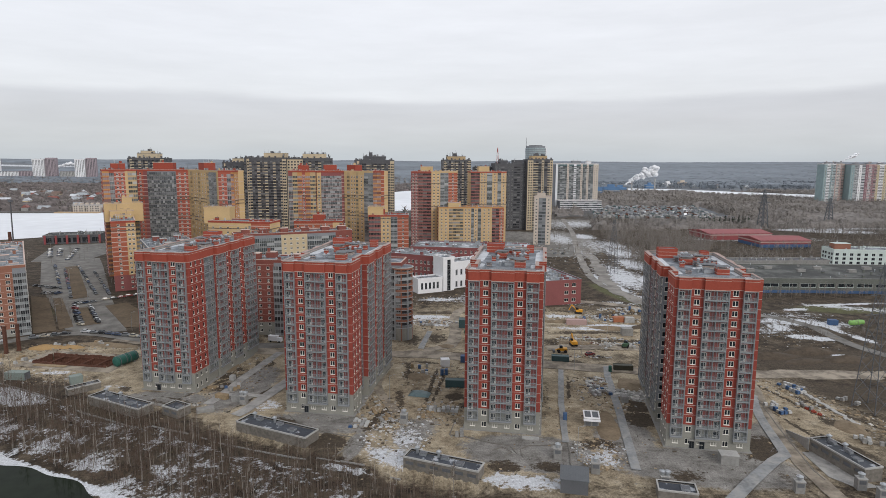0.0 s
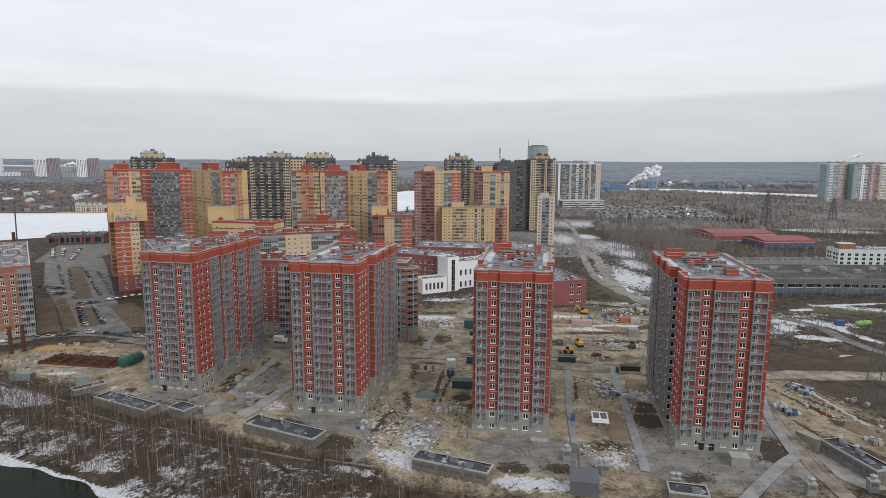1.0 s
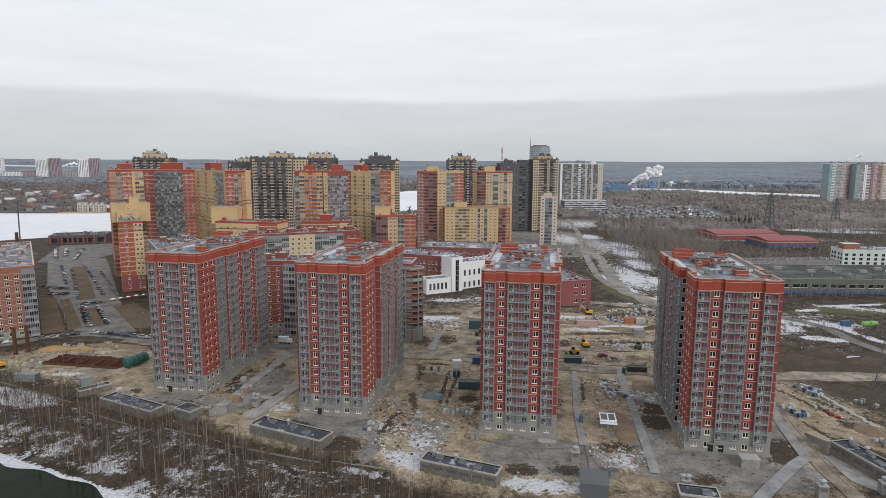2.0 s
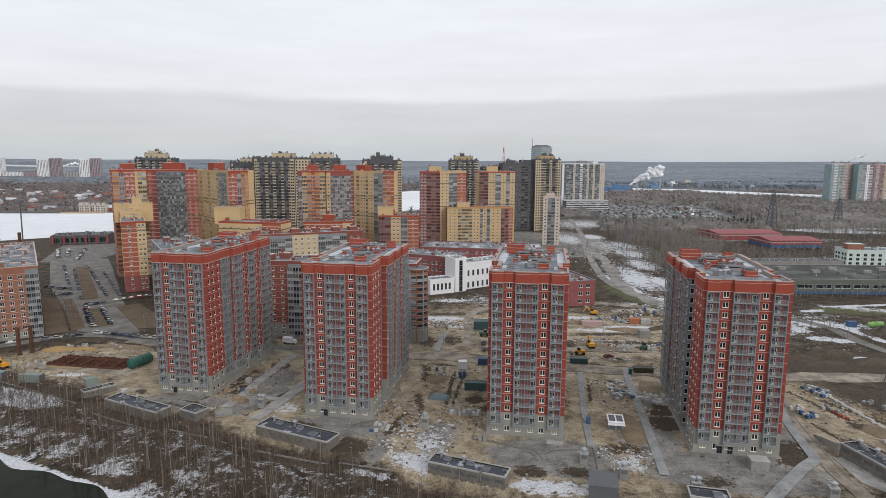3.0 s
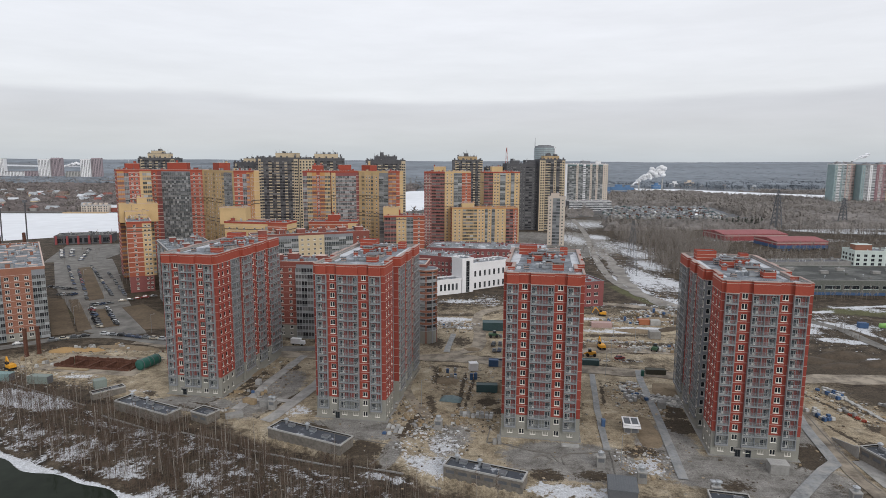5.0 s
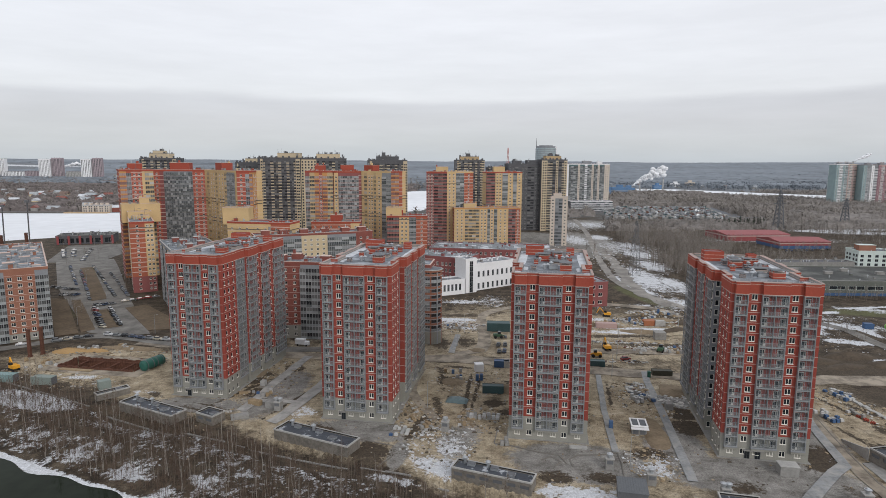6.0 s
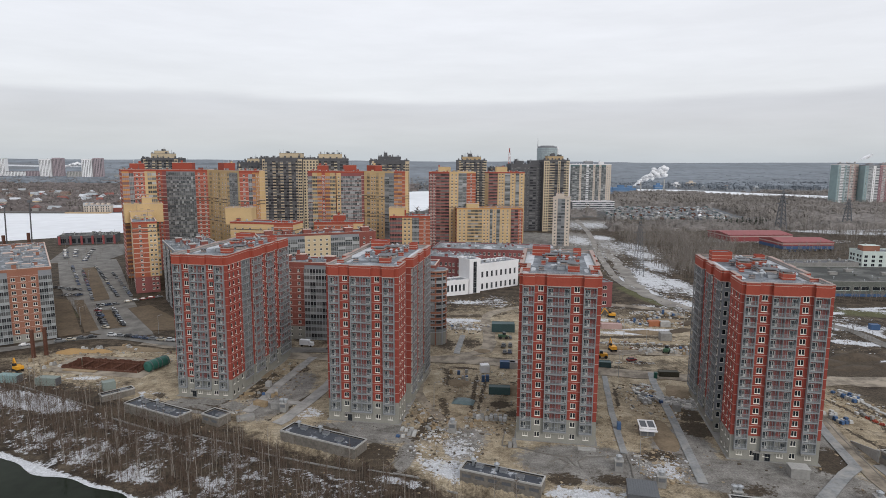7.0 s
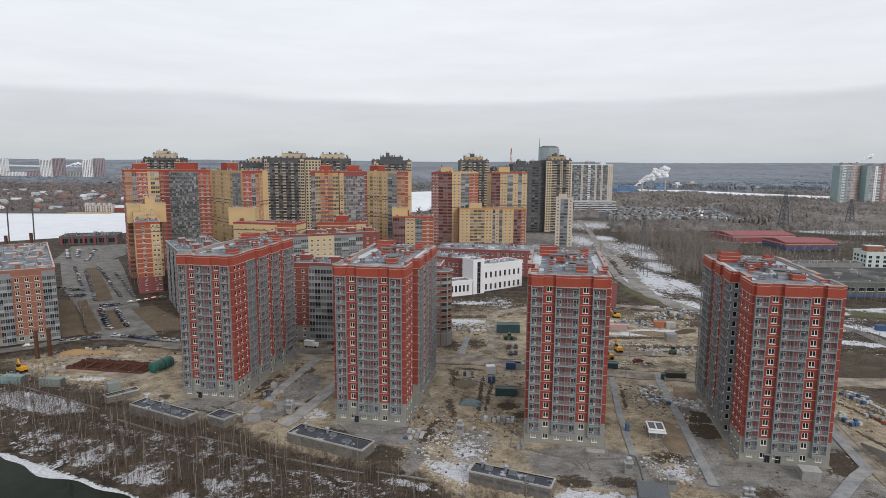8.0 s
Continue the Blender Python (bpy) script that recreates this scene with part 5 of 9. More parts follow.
# cream and grey house further back
h = house(-122, 372, "cream and grey rendered house with red brick end", "low brick houses")
block(-128, 370, -60, 400, 15, 36.5, [(0, 0.08, "win", CREAM, (0.5,)), (0.08, 0.38, "rank", GREYP, rk(5)), (0.38, 0.6, "win", CREAM, (0.15, 0.38, 0.62, 0.85)), (0.6, 0.85, "rank", GREYP, rk(4)), (0.85, 1, "win", BROWNB, (0.3, 0.7))],
      h, CREAM, lv(11, 2.2, 3.0), 3.0, top=BROWNB, huts=[(u, 0.5, 5, 4, 2.6, BROWNB) for u in (0.1, 0.25, 0.42, 0.6, 0.78, 0.93)], sides="r")

# eleven-storey house along the car park, behind the first tower
h = house(-182, 363, "grey and yellow rendered house with balconies and cluttered snowy roof", "low brick houses")
block(-182.5, 363.5, -157, 322, 26, 34.4, [(0, 0.14, "win", YELLOW, (0.5,)), (0.14, 0.34, "rank", GREYP, rk(5, 0.8, LIVED, FRAMEL)), (0.34, 0.46, "win", CREAM, (0.3, 0.7)), (0.46, 0.66, "rank", GREYP, rk(5, 0.8, LIVED, FRAMEL)), (0.66, 0.78, "win", YELLOW, (0.3, 0.7)), (0.78, 1, "rank", GREYP, rk(5, 0.8, LIVED, FRAMEL))],
      h, CREAM, lv(11, 2.2, 2.95), 2.95, top=GREYP, cap=CONCL, base=BASEG, zbase=3.7, roof=SCHS, clutter=2.0, huts=[(u, v, 4.5, 3.5, 2.4, BROWNB) for u, v in ((0.15, 0.3), (0.15, 0.75), (0.4, 0.4), (0.6, 0.7), (0.8, 0.4))], sides="l")

# the red and yellow ensemble by the river
TALL = lv(24, 2.4, 3.0)
h = house(-204, 372, "stepped red, orange and yellow brick high-rise with terraces", "red and yellow high-rises")
BANDS = (38.0, 40.4, 52.0, 54.2)
rkr = lambda n, d=0.4: rk(n, d, PINKB, ROSEB, DGLZ)
rky = lambda n, d=0.4: rk(n, d, OCHRD, YELLOW, GLZ)
warm = dict(belts=BANDS, course=PALE, cap=PALE, win=(1.4, 1.4), base=PINKB, zbase=10.0)
block(-204.5, 372, -192.5, 378.5, 46, 44.2, [(0, 0.62, "win", ORANGEB, (0.5,)), (0.62, 1, "win", YELLOW, (0.3, 0.72))], h, ORANGEB, TALL, 3.0, side=YELLOW, top=BAND, **warm)
block(-226, 405, -206, 417, 12, 52.5, [(0, 1, "wall", None, ())], h, YELLOW, TALL, 3.0, top=YELLOW, z0=40, course=None, sides="", huts=[(0.6, 0.3, 6, 5, 4.5, YELLOW)])
block(-219, 399, -207, 406, 8, 48.0, [(0, 1, "wall", None, ())], h, YELLOW, TALL, 3.0, z0=38, course=None, sides="")
block(-213, 394, -205, 398.5, 7, 45.8, [(0, 1, "wall", None, ())], h, YELLOW, TALL, 3.0, z0=38, course=None, sides="")
block(-233.5, 419, -215.5, 430, 24, 75.0, [(0, 0.2, "rank", AMBER, rk(1, 0.5, AMBER, ORANGEB, RPANELS)), (0.2, 0.34, "rank", FRED, rk(1, 0.3, RPANELS)), (0.34, 0.66, "win", FRED, (0.3, 0.72)), (0.66, 0.74, "wall", YELLOW, ()), (0.74, 1, "rank", OCHRD, rk(2, 0.3, OCHRD, YELLOW))], h, FRED, TALL, 3.0,
      top=BAND, huts=[(0.5, 0.5, 9, 8, 4.6, BAND)], **warm)
block(-226, 452, -190, 456, 20, 74.5, [(0, 0.12, "win", FRED, (0.5,)), (0.12, 0.2, "wall", PINKB, ()), (0.2, 0.76, "rank", GREYP, rk(14, 0.6, PANELS, GREYP)), (0.76, 1, "win", FRED, (0.3, 0.75))], h, FRED, TALL, 3.0, top=BAND,
      huts=[(0.5, 0.3, 14, 8, 5.5, BAND)], sides="", **warm)
block(-190, 456, -152, 413, 18, 74.6, [(0, 0.08, "wall", None, ()), (0.08, 0.16, "rank", OCHRD, rk(1, 0.3, OCHRD, YELLOW, GLZ)), (0.16, 0.36, "win", None, (0.3, 0.72)), (0.36, 0.42, "rank", OCHRD, rk(1, 0.3, OCHRD, YELLOW, GLZ)), (0.42, 0.64, "win", None, (0.3, 0.72)), (0.64, 0.72, "rank", OCHRD, rk(1, 0.3, OCHRD, YELLOW, GLZ)), (0.72, 0.95, "rank", GREYP, rk(3, 0.4)), (0.95, 1, "wall", None, ())], h, YELLOW, TALL, 3.0,
      top=YELLOW, huts=[(0.25, 0.5, 12, 8, 5.5, BAND)], sides="", **warm)
block(-151.5, 412, -141, 412.5, 20, 74.8, [(0, 0.55, "win", FRED, (0.5,)), (0.55, 0.8, "rank", FRED, rk(1, 0.3, RPANELS)), (0.8, 1, "rank", AMBER, rk(1, 0.4, AMBER, ORANGEB, RPANELS))], h, FRED, TALL, 3.0, top=BAND, side=AMBER, sides="r", **warm)
block(-158, 401, -141, 401, 10.5, 51, [(0, 1, "wall", None, ())], h, YELLOW, TALL, 3.0, z0=40, sides="", course=None)
block(-152, 392, -110, 384, 15, 43, [(0, 0.4, "win", YELLOW, (0.2, 0.5, 0.8)), (0.4, 0.7, "win", YELLOW, (0.3, 0.72)), (0.7, 1, "win", ORANGEB, (0.3, 0.7))], h, YELLOW, TALL, 3.0, top=BAND, sides="", **warm)

h = house(-122, 480, "red, orange and ochre brick high-rise with lower wings", "red and yellow high-rises")
block(-121, 478, -100, 480, 24, 73.6, [(0, 0.16, "rank", PINKB, rk(1, 0.3, RPANELS)), (0.16, 0.34, "rank", OCHRD, rky(1)), (0.34, 0.5, "rank", AMBER, rk(1, 0.5, AMBER, ORANGEB, RPANELS)), (0.5, 0.62, "win", FRED, (0.5,)), (0.62, 0.8, "rank", AMBER, rk(1, 0.5, AMBER, ORANGEB, RPANELS)), (0.8, 1, "rank", OCHRD, rky(2))], h, YELLOW, TALL, 3.0, top=BAND,
      side=PINKB, huts=[(0.5, 0.5, 8, 8, 4.8, BAND)], sides="l", **warm)
block(-100, 484, -78, 490, 22, 73.4, [(0, 0.15, "win", YELLOW, (0.5,)), (0.15, 0.85, "rank", PINKB, rk(9, 0.6, RPANELS)), (0.85, 1, "wall", PINKB, ())], h, PINKB, TALL, 3.0, top=BAND, huts=[(0.5, 0.4, 10, 8, 5.2, BAND)], sides="", **warm)
block(-79, 489, -54, 472, 18, 73.6, [(0, 0.1, "wall", None, ()), (0.1, 0.2, "rank", OCHRD, rk(1, 0.3, OCHRD, YELLOW, GLZ)), (0.2, 0.42, "win", None, (0.3, 0.72)), (0.42, 0.5, "rank", OCHRD, rk(1, 0.3, OCHRD, YELLOW, GLZ)), (0.5, 0.7, "win", None, (0.5,)), (0.7, 1, "rank", GREYP, rk(2, 0.4))], h, YELLOW, TALL, 3.0, top=YELLOW, huts=[(0.1, 0.5, 9, 8, 5, BAND)], sides="", **warm)
block(-54, 472, -45.5, 473, 20, 73.8, [(0, 0.7, "rank", AMBER, rk(2, 0.5, AMBER, ORANGEB, RPANELS)), (0.7, 1, "wall", ORANGEB, ())], h, AMBER, TALL, 3.0, top=BAND, side=ORANGEB, sides="r", **warm)
block(-57, 461, -45.5, 461, 11, 47, [(0, 1, "wall", None, ())], h, YELLOW, TALL, 3.0, z0=36, sides="", course=None)
block(-56, 458, -26, 460, 15, 41, [(0, 0.3, "rank", PINKB, rkr(2)), (0.3, 0.55, "win", YELLOW, (0.3, 0.7)), (0.55, 0.72, "rank", GREYP, rk(1, 0.4)), (0.72, 1, "win", ORANGEB, (0.5,))], h, YELLOW, TALL, 3.0, top=BAND,
      side=ORANGEB, huts=[(0.25, 0.6, 9, 6, 4.5, BAND)], sides="r", **warm)
block(-112, 455, -76, 458, 16, 36.5, [(0, 0.8, "win", ORANGEB, (0.1, 0.3, 0.5, 0.7, 0.9)), (0.8, 1, "win", YELLOW, (0.5,))], h, ORANGEB, TALL, 3.0, top=BAND, huts=[(0.5, 0.5, 9, 6, 5.0, BAND)], sides="", **warm)

och_courses = PALE
h = house(-30, 583, "yellow and dusky red brick high-rise", "red and yellow high-rises")
och = dict(belts=(38.0, 60.0), course=och_courses, win=(1.5, 1.4))
block(-30.5, 585, -11, 583, 22, 71.5, [(0, 0.36, "win", PINKB, (0.3, 0.72)), (0.36, 1, "rank", PINKB, rkr(3))], h, PINKB, TALL, 3.0, top=BAND, huts=[(0.7, 0.5, 11, 8, 5, YELLOW)], sides="l", **och)
block(-11, 583, 14, 588, 20, 71.5, [(0, 0.34, "win", None, (0.3, 0.75)), (0.34, 0.65, "rank", GREYP, rk(2, 0.4)), (0.65, 1, "win", ORANGEB, (0.5,))], h, YELLOW, TALL, 3.0, top=YELLOW, side=ORANGEB, sides="r", **och)
block(28, 612, 64, 616, 22, 71, [(0, 0.25, "rank", PINKB, rkr(2)), (0.25, 0.45, "win", None, (0.3, 0.7)), (0.45, 0.6, "rank", GREYP, rk(1, 0.4)), (0.6, 0.75, "win", None, (0.5,)), (0.75, 0.85, "rank", GREYP, rk(1, 0.4)), (0.85, 1, "win", None, (0.5,))],
      h, YELLOW, TALL, 3.0, top=BAND, huts=[(0.4, 0.5, 11, 8, 5.5, YELLOW)], sides="r", **och)
block(-4, 572, 58, 576, 16, 38.5, [(0, 0.16, "win", None, (0.3, 0.7)), (0.16, 0.38, "rank", OCHRD, rky(4)), (0.38, 0.5, "win", None, (0.3, 0.72)), (0.5, 0.54, "rank", GREYP, rk(1, 0.3)), (0.54, 0.6, "win", None, (0.5,)), (0.6, 0.65, "rank", GREYP, rk(1, 0.3)), (0.65, 0.82, "win", None, (0.3, 0.7)),
      (0.82, 0.93, "rank", PINKB, rkr(2)), (0.93, 1, "win", ORANGEB, (0.5,))], h, YELLOW, TALL, 3.0, top=AMBER, side=ORANGEB, huts=[(0.25, 0.6, 12, 8, 4, YELLOW)], sides="r", **och)

# charcoal towers behind
dark = dict(win=(1.6, 1.5), course=None, cap=DKGREY, clutter=1.5)
bay = lambda n: rk(n, 0.5, DPANELS, CHAR, DGLZ)
bay3 = lambda n: rk(n, 0.7, SANDP, CHAR, DGLZ)
bay2 = lambda n: rk(n, 0.5, CHAR, CHAR, DGLZ)
DARKL = lv(28, 3.0, 2.95)


def dark_tower(x0, y0, x1, y1, depth, H, label, crown, cols=None, frames=DKGREY):
    t = house(x0, y0, label, "charcoal high-rises")
    cols = cols or [(0, 0.06, "rank", CHAR, bay2(1)), (0.06, 0.12, "win", SANDP, (0.5,)), (0.12, 0.18, "rank", CHAR, bay3(1)), (0.18, 0.30, "rank", CHAR, bay2(2)), (0.30, 0.38, "rank", CHAR, bay3(1)), (0.38, 0.48, "rank", CHAR, bay(2)), (0.48, 0.56, "rank", CHAR, bay3(1)), (0.56, 0.68, "rank", CHAR, bay2(2)), (0.68, 0.75, "rank", CHAR, bay3(1)), (0.75, 0.85, "rank", CHAR, bay2(2)), (0.85, 0.90, "rank", CHAR, bay3(1)), (0.90, 1, "win", SANDP, (0.3, 0.72))]
    block(x0, y0, x1, y1, depth, H, cols, t, CHAR, DARKL, 2.95, top=CHAR, side=CHAR, huts=crown + [(u, 0.05, 1.6, 1.0, hh, CHAR) for u, hh in ((0.04, 2.2), (0.17, 1.8), (0.33, 2.4), (0.45, 1.7), (0.6, 2.2), (0.74, 1.8), (0.93, 2.4))], sides="r", fm=frames, **dark)


dark_tower(-347, 675, -308, 677, 24, 83, "charcoal and cream high-rise with a stepped roof", [(0.5, 0.5, 22, 14, 5.5, SANDP), (0.45, 0.5, 12, 9, 8.5, SANDP)])
dark_tower(-232, 645, -204, 640, 24, 79, "charcoal high-rise behind the brick blocks", [(0.5, 0.5, 12, 12, 4.5, SANDP)])
dark_tower(-201, 620, -159, 622, 24, 84.0, "wide charcoal and cream high-rise with a pale attic", [(0.72, 0.4, 22, 14, 5.0, SANDP)])
dark_tower(-159, 626, -114, 634, 24, 83.5, "wide cream and charcoal high-rise with a pale attic", [(0.6, 0.4, 24, 14, 5.0, SANDP)],
           [(0, 0.34, "win", SANDP, (0.1, 0.3, 0.5, 0.7, 0.9)), (0.34, 0.46, "rank", CHAR, bay2(2)), (0.46, 0.53, "rank", CHAR, bay3(1)), (0.53, 0.68, "rank", CHAR, bay(2)), (0.68, 0.75, "rank", CHAR, bay3(1)), (0.75, 1, "rank", CHAR, bay2(4))])
dark_tower(-101, 700, -56, 703, 24, 82, "charcoal and cream high-rise with a jagged roof", [(0.5, 0.5, 26, 14, 4.5, CHAR), (0.4, 0.4, 4, 4, 9.0, CHAR)])
dark_tower(-1, 720, 33, 722, 24, 82.5, "charcoal and cream high-rise with an amber crown", [(0.5, 0.5, 22, 14, 4.5, OCHRD), (0.45, 0.4, 5, 5, 8.0, CHAR)])
dark_tower(38, 735, 62, 737, 20, 74, "plain cream and charcoal high-rise", [])
dark_tower(61, 720, 99, 724, 24, 78.5, "charcoal high-rise with grey panel walls", [(0.3, 0.4, 10, 9, 4, CHAR), (0.75, 0.4, 12, 9, 4.5, CHAR)],
           [(0, 0.2, "win", None, (0.25, 0.75)), (0.2, 0.4, "rank", CHAR, bay2(2)), (0.4, 0.6, "win", None, (0.25, 0.75)), (0.6, 0.8, "rank", CHAR, bay2(2)), (0.8, 1, "win", None, (0.3, 0.7))], CONCL)
dark_tower(99, 716, 129, 719, 24, 83.5, "cream and charcoal high-rise with an amber crown", [(0.5, 0.5, 18, 14, 4.5, OCHRD), (0.4, 0.4, 5, 5, 7.0, CHAR)],
           [(0, 0.22, "win", SANDP, (0.3, 0.7)), (0.22, 0.42, "rank", CHAR, bay3(2)), (0.42, 0.55, "rank", CHAR, bay2(1)), (0.55, 0.65, "win", SANDP, (0.5,)), (0.65, 0.78, "rank", CHAR, bay2(1)), (0.78, 0.88, "rank", CHAR, bay3(1)), (0.88, 1, "win", SANDP, (0.5,))])

h = house(89.5, 594, "slim beige panel tower with a grey window strip")
block(89.5, 595, 105.5, 592, 16, 47.5, [(0, 0.27, "win", None, (0.5,)), (0.27, 0.7, "rank", GREYP, rk(2, 0.3, GREYP, GREYP)), (0.7, 1, "win", None, (0.5,))], h, BEIGE, lv(14, 2.5, 3.2), 3.2, win=(1.6, 1.5), huts=[(0.4, 0.5, 8, 6, 3.5, BEIGE)])

h = house(190, 1030, "long teal and grey glazed block with white bands")
teal = lambda n: rk(n, 0.6, PANELS, FRAMEL, GLZ)
block(190, 1030, 262, 1032, 24, 77, [(0, 0.05, "wall", WHITEW, ()), (0.05, 0.26, "rank", TEAL, teal(4)), (0.26, 0.31, "win", BEIGE, (0.5,)), (0.31, 0.42, "rank", TEAL, teal(2)), (0.42, 0.48, "rank", WHITEW, rk(1, 0.8, WHITEW, WHITEW)),
      (0.48, 0.58, "rank", TEAL, teal(2)), (0.58, 0.63, "win", BEIGE, (0.5,)), (0.63, 0.72, "rank", TEAL, teal(2)), (0.72, 0.77, "win", BEIGE, (0.5,)), (0.77, 0.88, "rank", TEAL, teal(2)), (0.88, 1, "win", BEIGE, (0.3, 0.7))],
      h, GREYP, lv(24, 3.5, 3.1), 3.1, top=WHITEW, huts=[(0.5, 0.5, 14, 10, 5, GREYP), (0.8, 0.5, 8, 8, 4, WHITEW)], sides="")
h = thing("parking_deck", "low white-banded parking deck with dark openings", "building", 193, 1000)
block(193, 1002, 262, 1003, 26, 17, [(0, 1, "rank", CHAR, rk(10, 0.5, WHITEW, CHAR))], h, CHAR, lv(5, 2.4, 3.0), 3.0, top=WHITEW, sides="")
h = thing("round_tower", "round grey glass tower with a mast, still scaffolded", "building", 166, 1104)
b = Bag()
ring = lambda r, n=28: [(r * math.cos(2 * math.pi * i / n), r * math.sin(2 * math.pi * i / n)) for i in range(n)]
TGLASS = mat("grey_green_curtain_wall", (0.31, 0.37, 0.385), 0.25, 0.2, 0.4, 0.05, spec=0.5)
for i in range(29):
    b.prism(ring(18.6), 3.6 * i, 3.6 * i + 0.7, GREYP)
part("floor_slabs", b, h)
part("glazing", Bag().prism(ring(18.2), 0, 104, TGLASS), h)
part("crown", Bag().prism(ring(17.0), 104.1, 107.2, GREYP).prism(ring(12), 107.2, 108.5, DKGREY), h)
part("mast", Bag().rod((-17, 0, 104), (-17, 0, 122), 0.6, 0.2, DKGREY), h)
part("lift_shaft", Bag().box(13, 18.9, -6, 0, 0, 106, WHITEW), h)

# colourful towers far to the east
for x0, x1, y, H, cols in ((736, 760, 1182, 78, (PTEAL, WHITEW, PTEAL)), (761, 782, 1190, 78, (PROSE, BEIGE, PROSE)), (785, 815, 1178, 77, (PTEAL, GREYP, WHITEW)),
                           (815, 838, 1180, 77, (MAUVE, PROSE, MAUVE)), (838, 870, 1186, 77, (PYEL, WHITEW, PYEL)), (872, 905, 1192, 77, (MAUVE, PTEAL, WHITEW))):
    h = house(x0, y, "many-coloured panel high-rise on the wood's edge", "coloured high-rises")
    block(x0, y, x1, y + 3, 20, H, [(0, 0.25, "win", cols[0], (0.5,)), (0.25, 0.55, "rank", cols[1], rk(2, 0.4, cols[1], WHITEW)), (0.55, 0.75, "win", cols[2], (0.5,)), (0.75, 1, "rank", cols[1], rk(1, 0.4, cols[2], cols[1]))], h, cols[1],
          lv(25, 3, 3.0), 3.0, side=cols[0], sides="", huts=[(0.5, 0.5, 8, 8, 3.5, GREYP)])

# white and purple slabs across the river
PLUM = mat("dusty_plum_panel", (0.33, 0.275, 0.295), 0.8, 0.15)
for x0, y0, w, H, m, top in ((-1640, 2150, 73, 81, WHITEW, PALEGRN), (-1560, 2150, 64, 36, WHITEW, GREYP), (-1494, 2155, 56, 37, PLUM, CHAR), (-1441, 2150, 36, 79, WHITEW, WHITEW), (-1404, 2165, 33, 83, PLUM, PLUM),
                             (-1352, 2160, 58, 36, CONCL, GREYP), (-1292, 2150, 31, 79, WHITEW, WHITEW), (-1260, 2165, 30, 83, PLUM, PLUM), (-1325, 2210, 40, 50, CONCL, GREYP), (-1200, 2190, 60, 24, CONCL, GREYP)):
    h = house(x0, y0, "plum-coloured panel block across the frozen river" if m is PLUM else "pale panel block across the frozen river", "far panel blocks")
    n = max(3, round(w / 9))
    block(x0, y0, x0 + w, y0 + 8, 20, H, [(i / n, (i + 1) / n, "win", m, (0.28, 0.72)) for i in range(n)], h, m, lv(24, 3, 3.4), 3.4, top=top, win=(2.0, 2.3), sides="", fm=CHAR, clutter=0.3)

# the school: white wings and dusky brick
SCH = patchy("school_roof", (0.19, 0.205, 0.22), (0.56, 0.58, 0.61), 0.13, 0.50, 0.60)
h = thing("school", "new dusky red and white school with flat roofs", "building", 0, 377)
block(-15, 368.5, 0, 376, 10, 9.6, [(0, 1, "win", None, (0.16, 0.32, 0.48, 0.64, 0.8))], h, WHITEW, [4.6], 4.6, fm=GREYP, win=(1.5, 4.0), roof=SCH, cap=WHITEW, sides="")
block(0.5, 376.5, 7.5, 381, 12, 21.8, [(0, 0.35, "wall", None, ()), (0.35, 0.65, "rank", None, (1, 0.15, GLASS, FRAMEG, GLASS)), (0.65, 1, "wall", None, ())], h, WHITEW, lv(6, 2.2, 3.3), 3.3, cap=WHITEW, sides="r", win=(1.0, 1.4))
block(7.5, 385, 34, 404, 14, 17.5, [(0, 1, "win", None, (0.06, 0.18, 0.30, 0.42, 0.54, 0.66, 0.78, 0.9))], h, WHITEW, [2.9, 10.5], 3.0, fm=GREYP, win=(1.6, 3.6), roof=SCH, cap=WHITEW, sides="")
block(-40, 408, 0.5, 388, 22, 20.4, [(i / 5, (i + 1) / 5, "win", None, (0.2, 0.5, 0.8)) for i in range(5)], h, PINKB, lv(5, 3, 4.2), 4.2, win=(1.6, 2.2), roof=SCH, cap=GREYP, sides="",
      huts=[(0.15 * i + 0.08, 0.35 + 0.3 * (i % 2), 3.2, 2.2, 1.2, STEEL) for i in range(6)])
block(-24, 446, 62, 432, 34, 19.0, [(i / 8, (i + 1) / 8, "win", None, (0.2, 0.5, 0.8)) for i in range(8)], h, PINKB, lv(4, 3, 4.2), 4.2, win=(1.6, 2.2), roof=SCH, cap=GREYP, sides="r",
      huts=[(0.07 * i + 0.05, 0.2 + 0.22 * (i % 4), 3.6, 2.6, 1.3, STEEL) for i in range(13)])
block(58, 339, 80.5, 345.5, 48, 14.6, [(0, 0.5, "wall", None, ()), (0.5, 0.9, "win", None, (0.25, 0.75)), (0.9, 1, "wall", None, ())], h, PINKB, lv(3, 2.6, 4.4), 4.4, win=(2.6, 2.0), roof=SCH, cap=GREYP, sides="r",
      huts=[(0.3 + 0.2 * (i % 3), 0.1 + 0.13 * i, 2.4, 2, 1.2, STEEL) for i in range(6)])

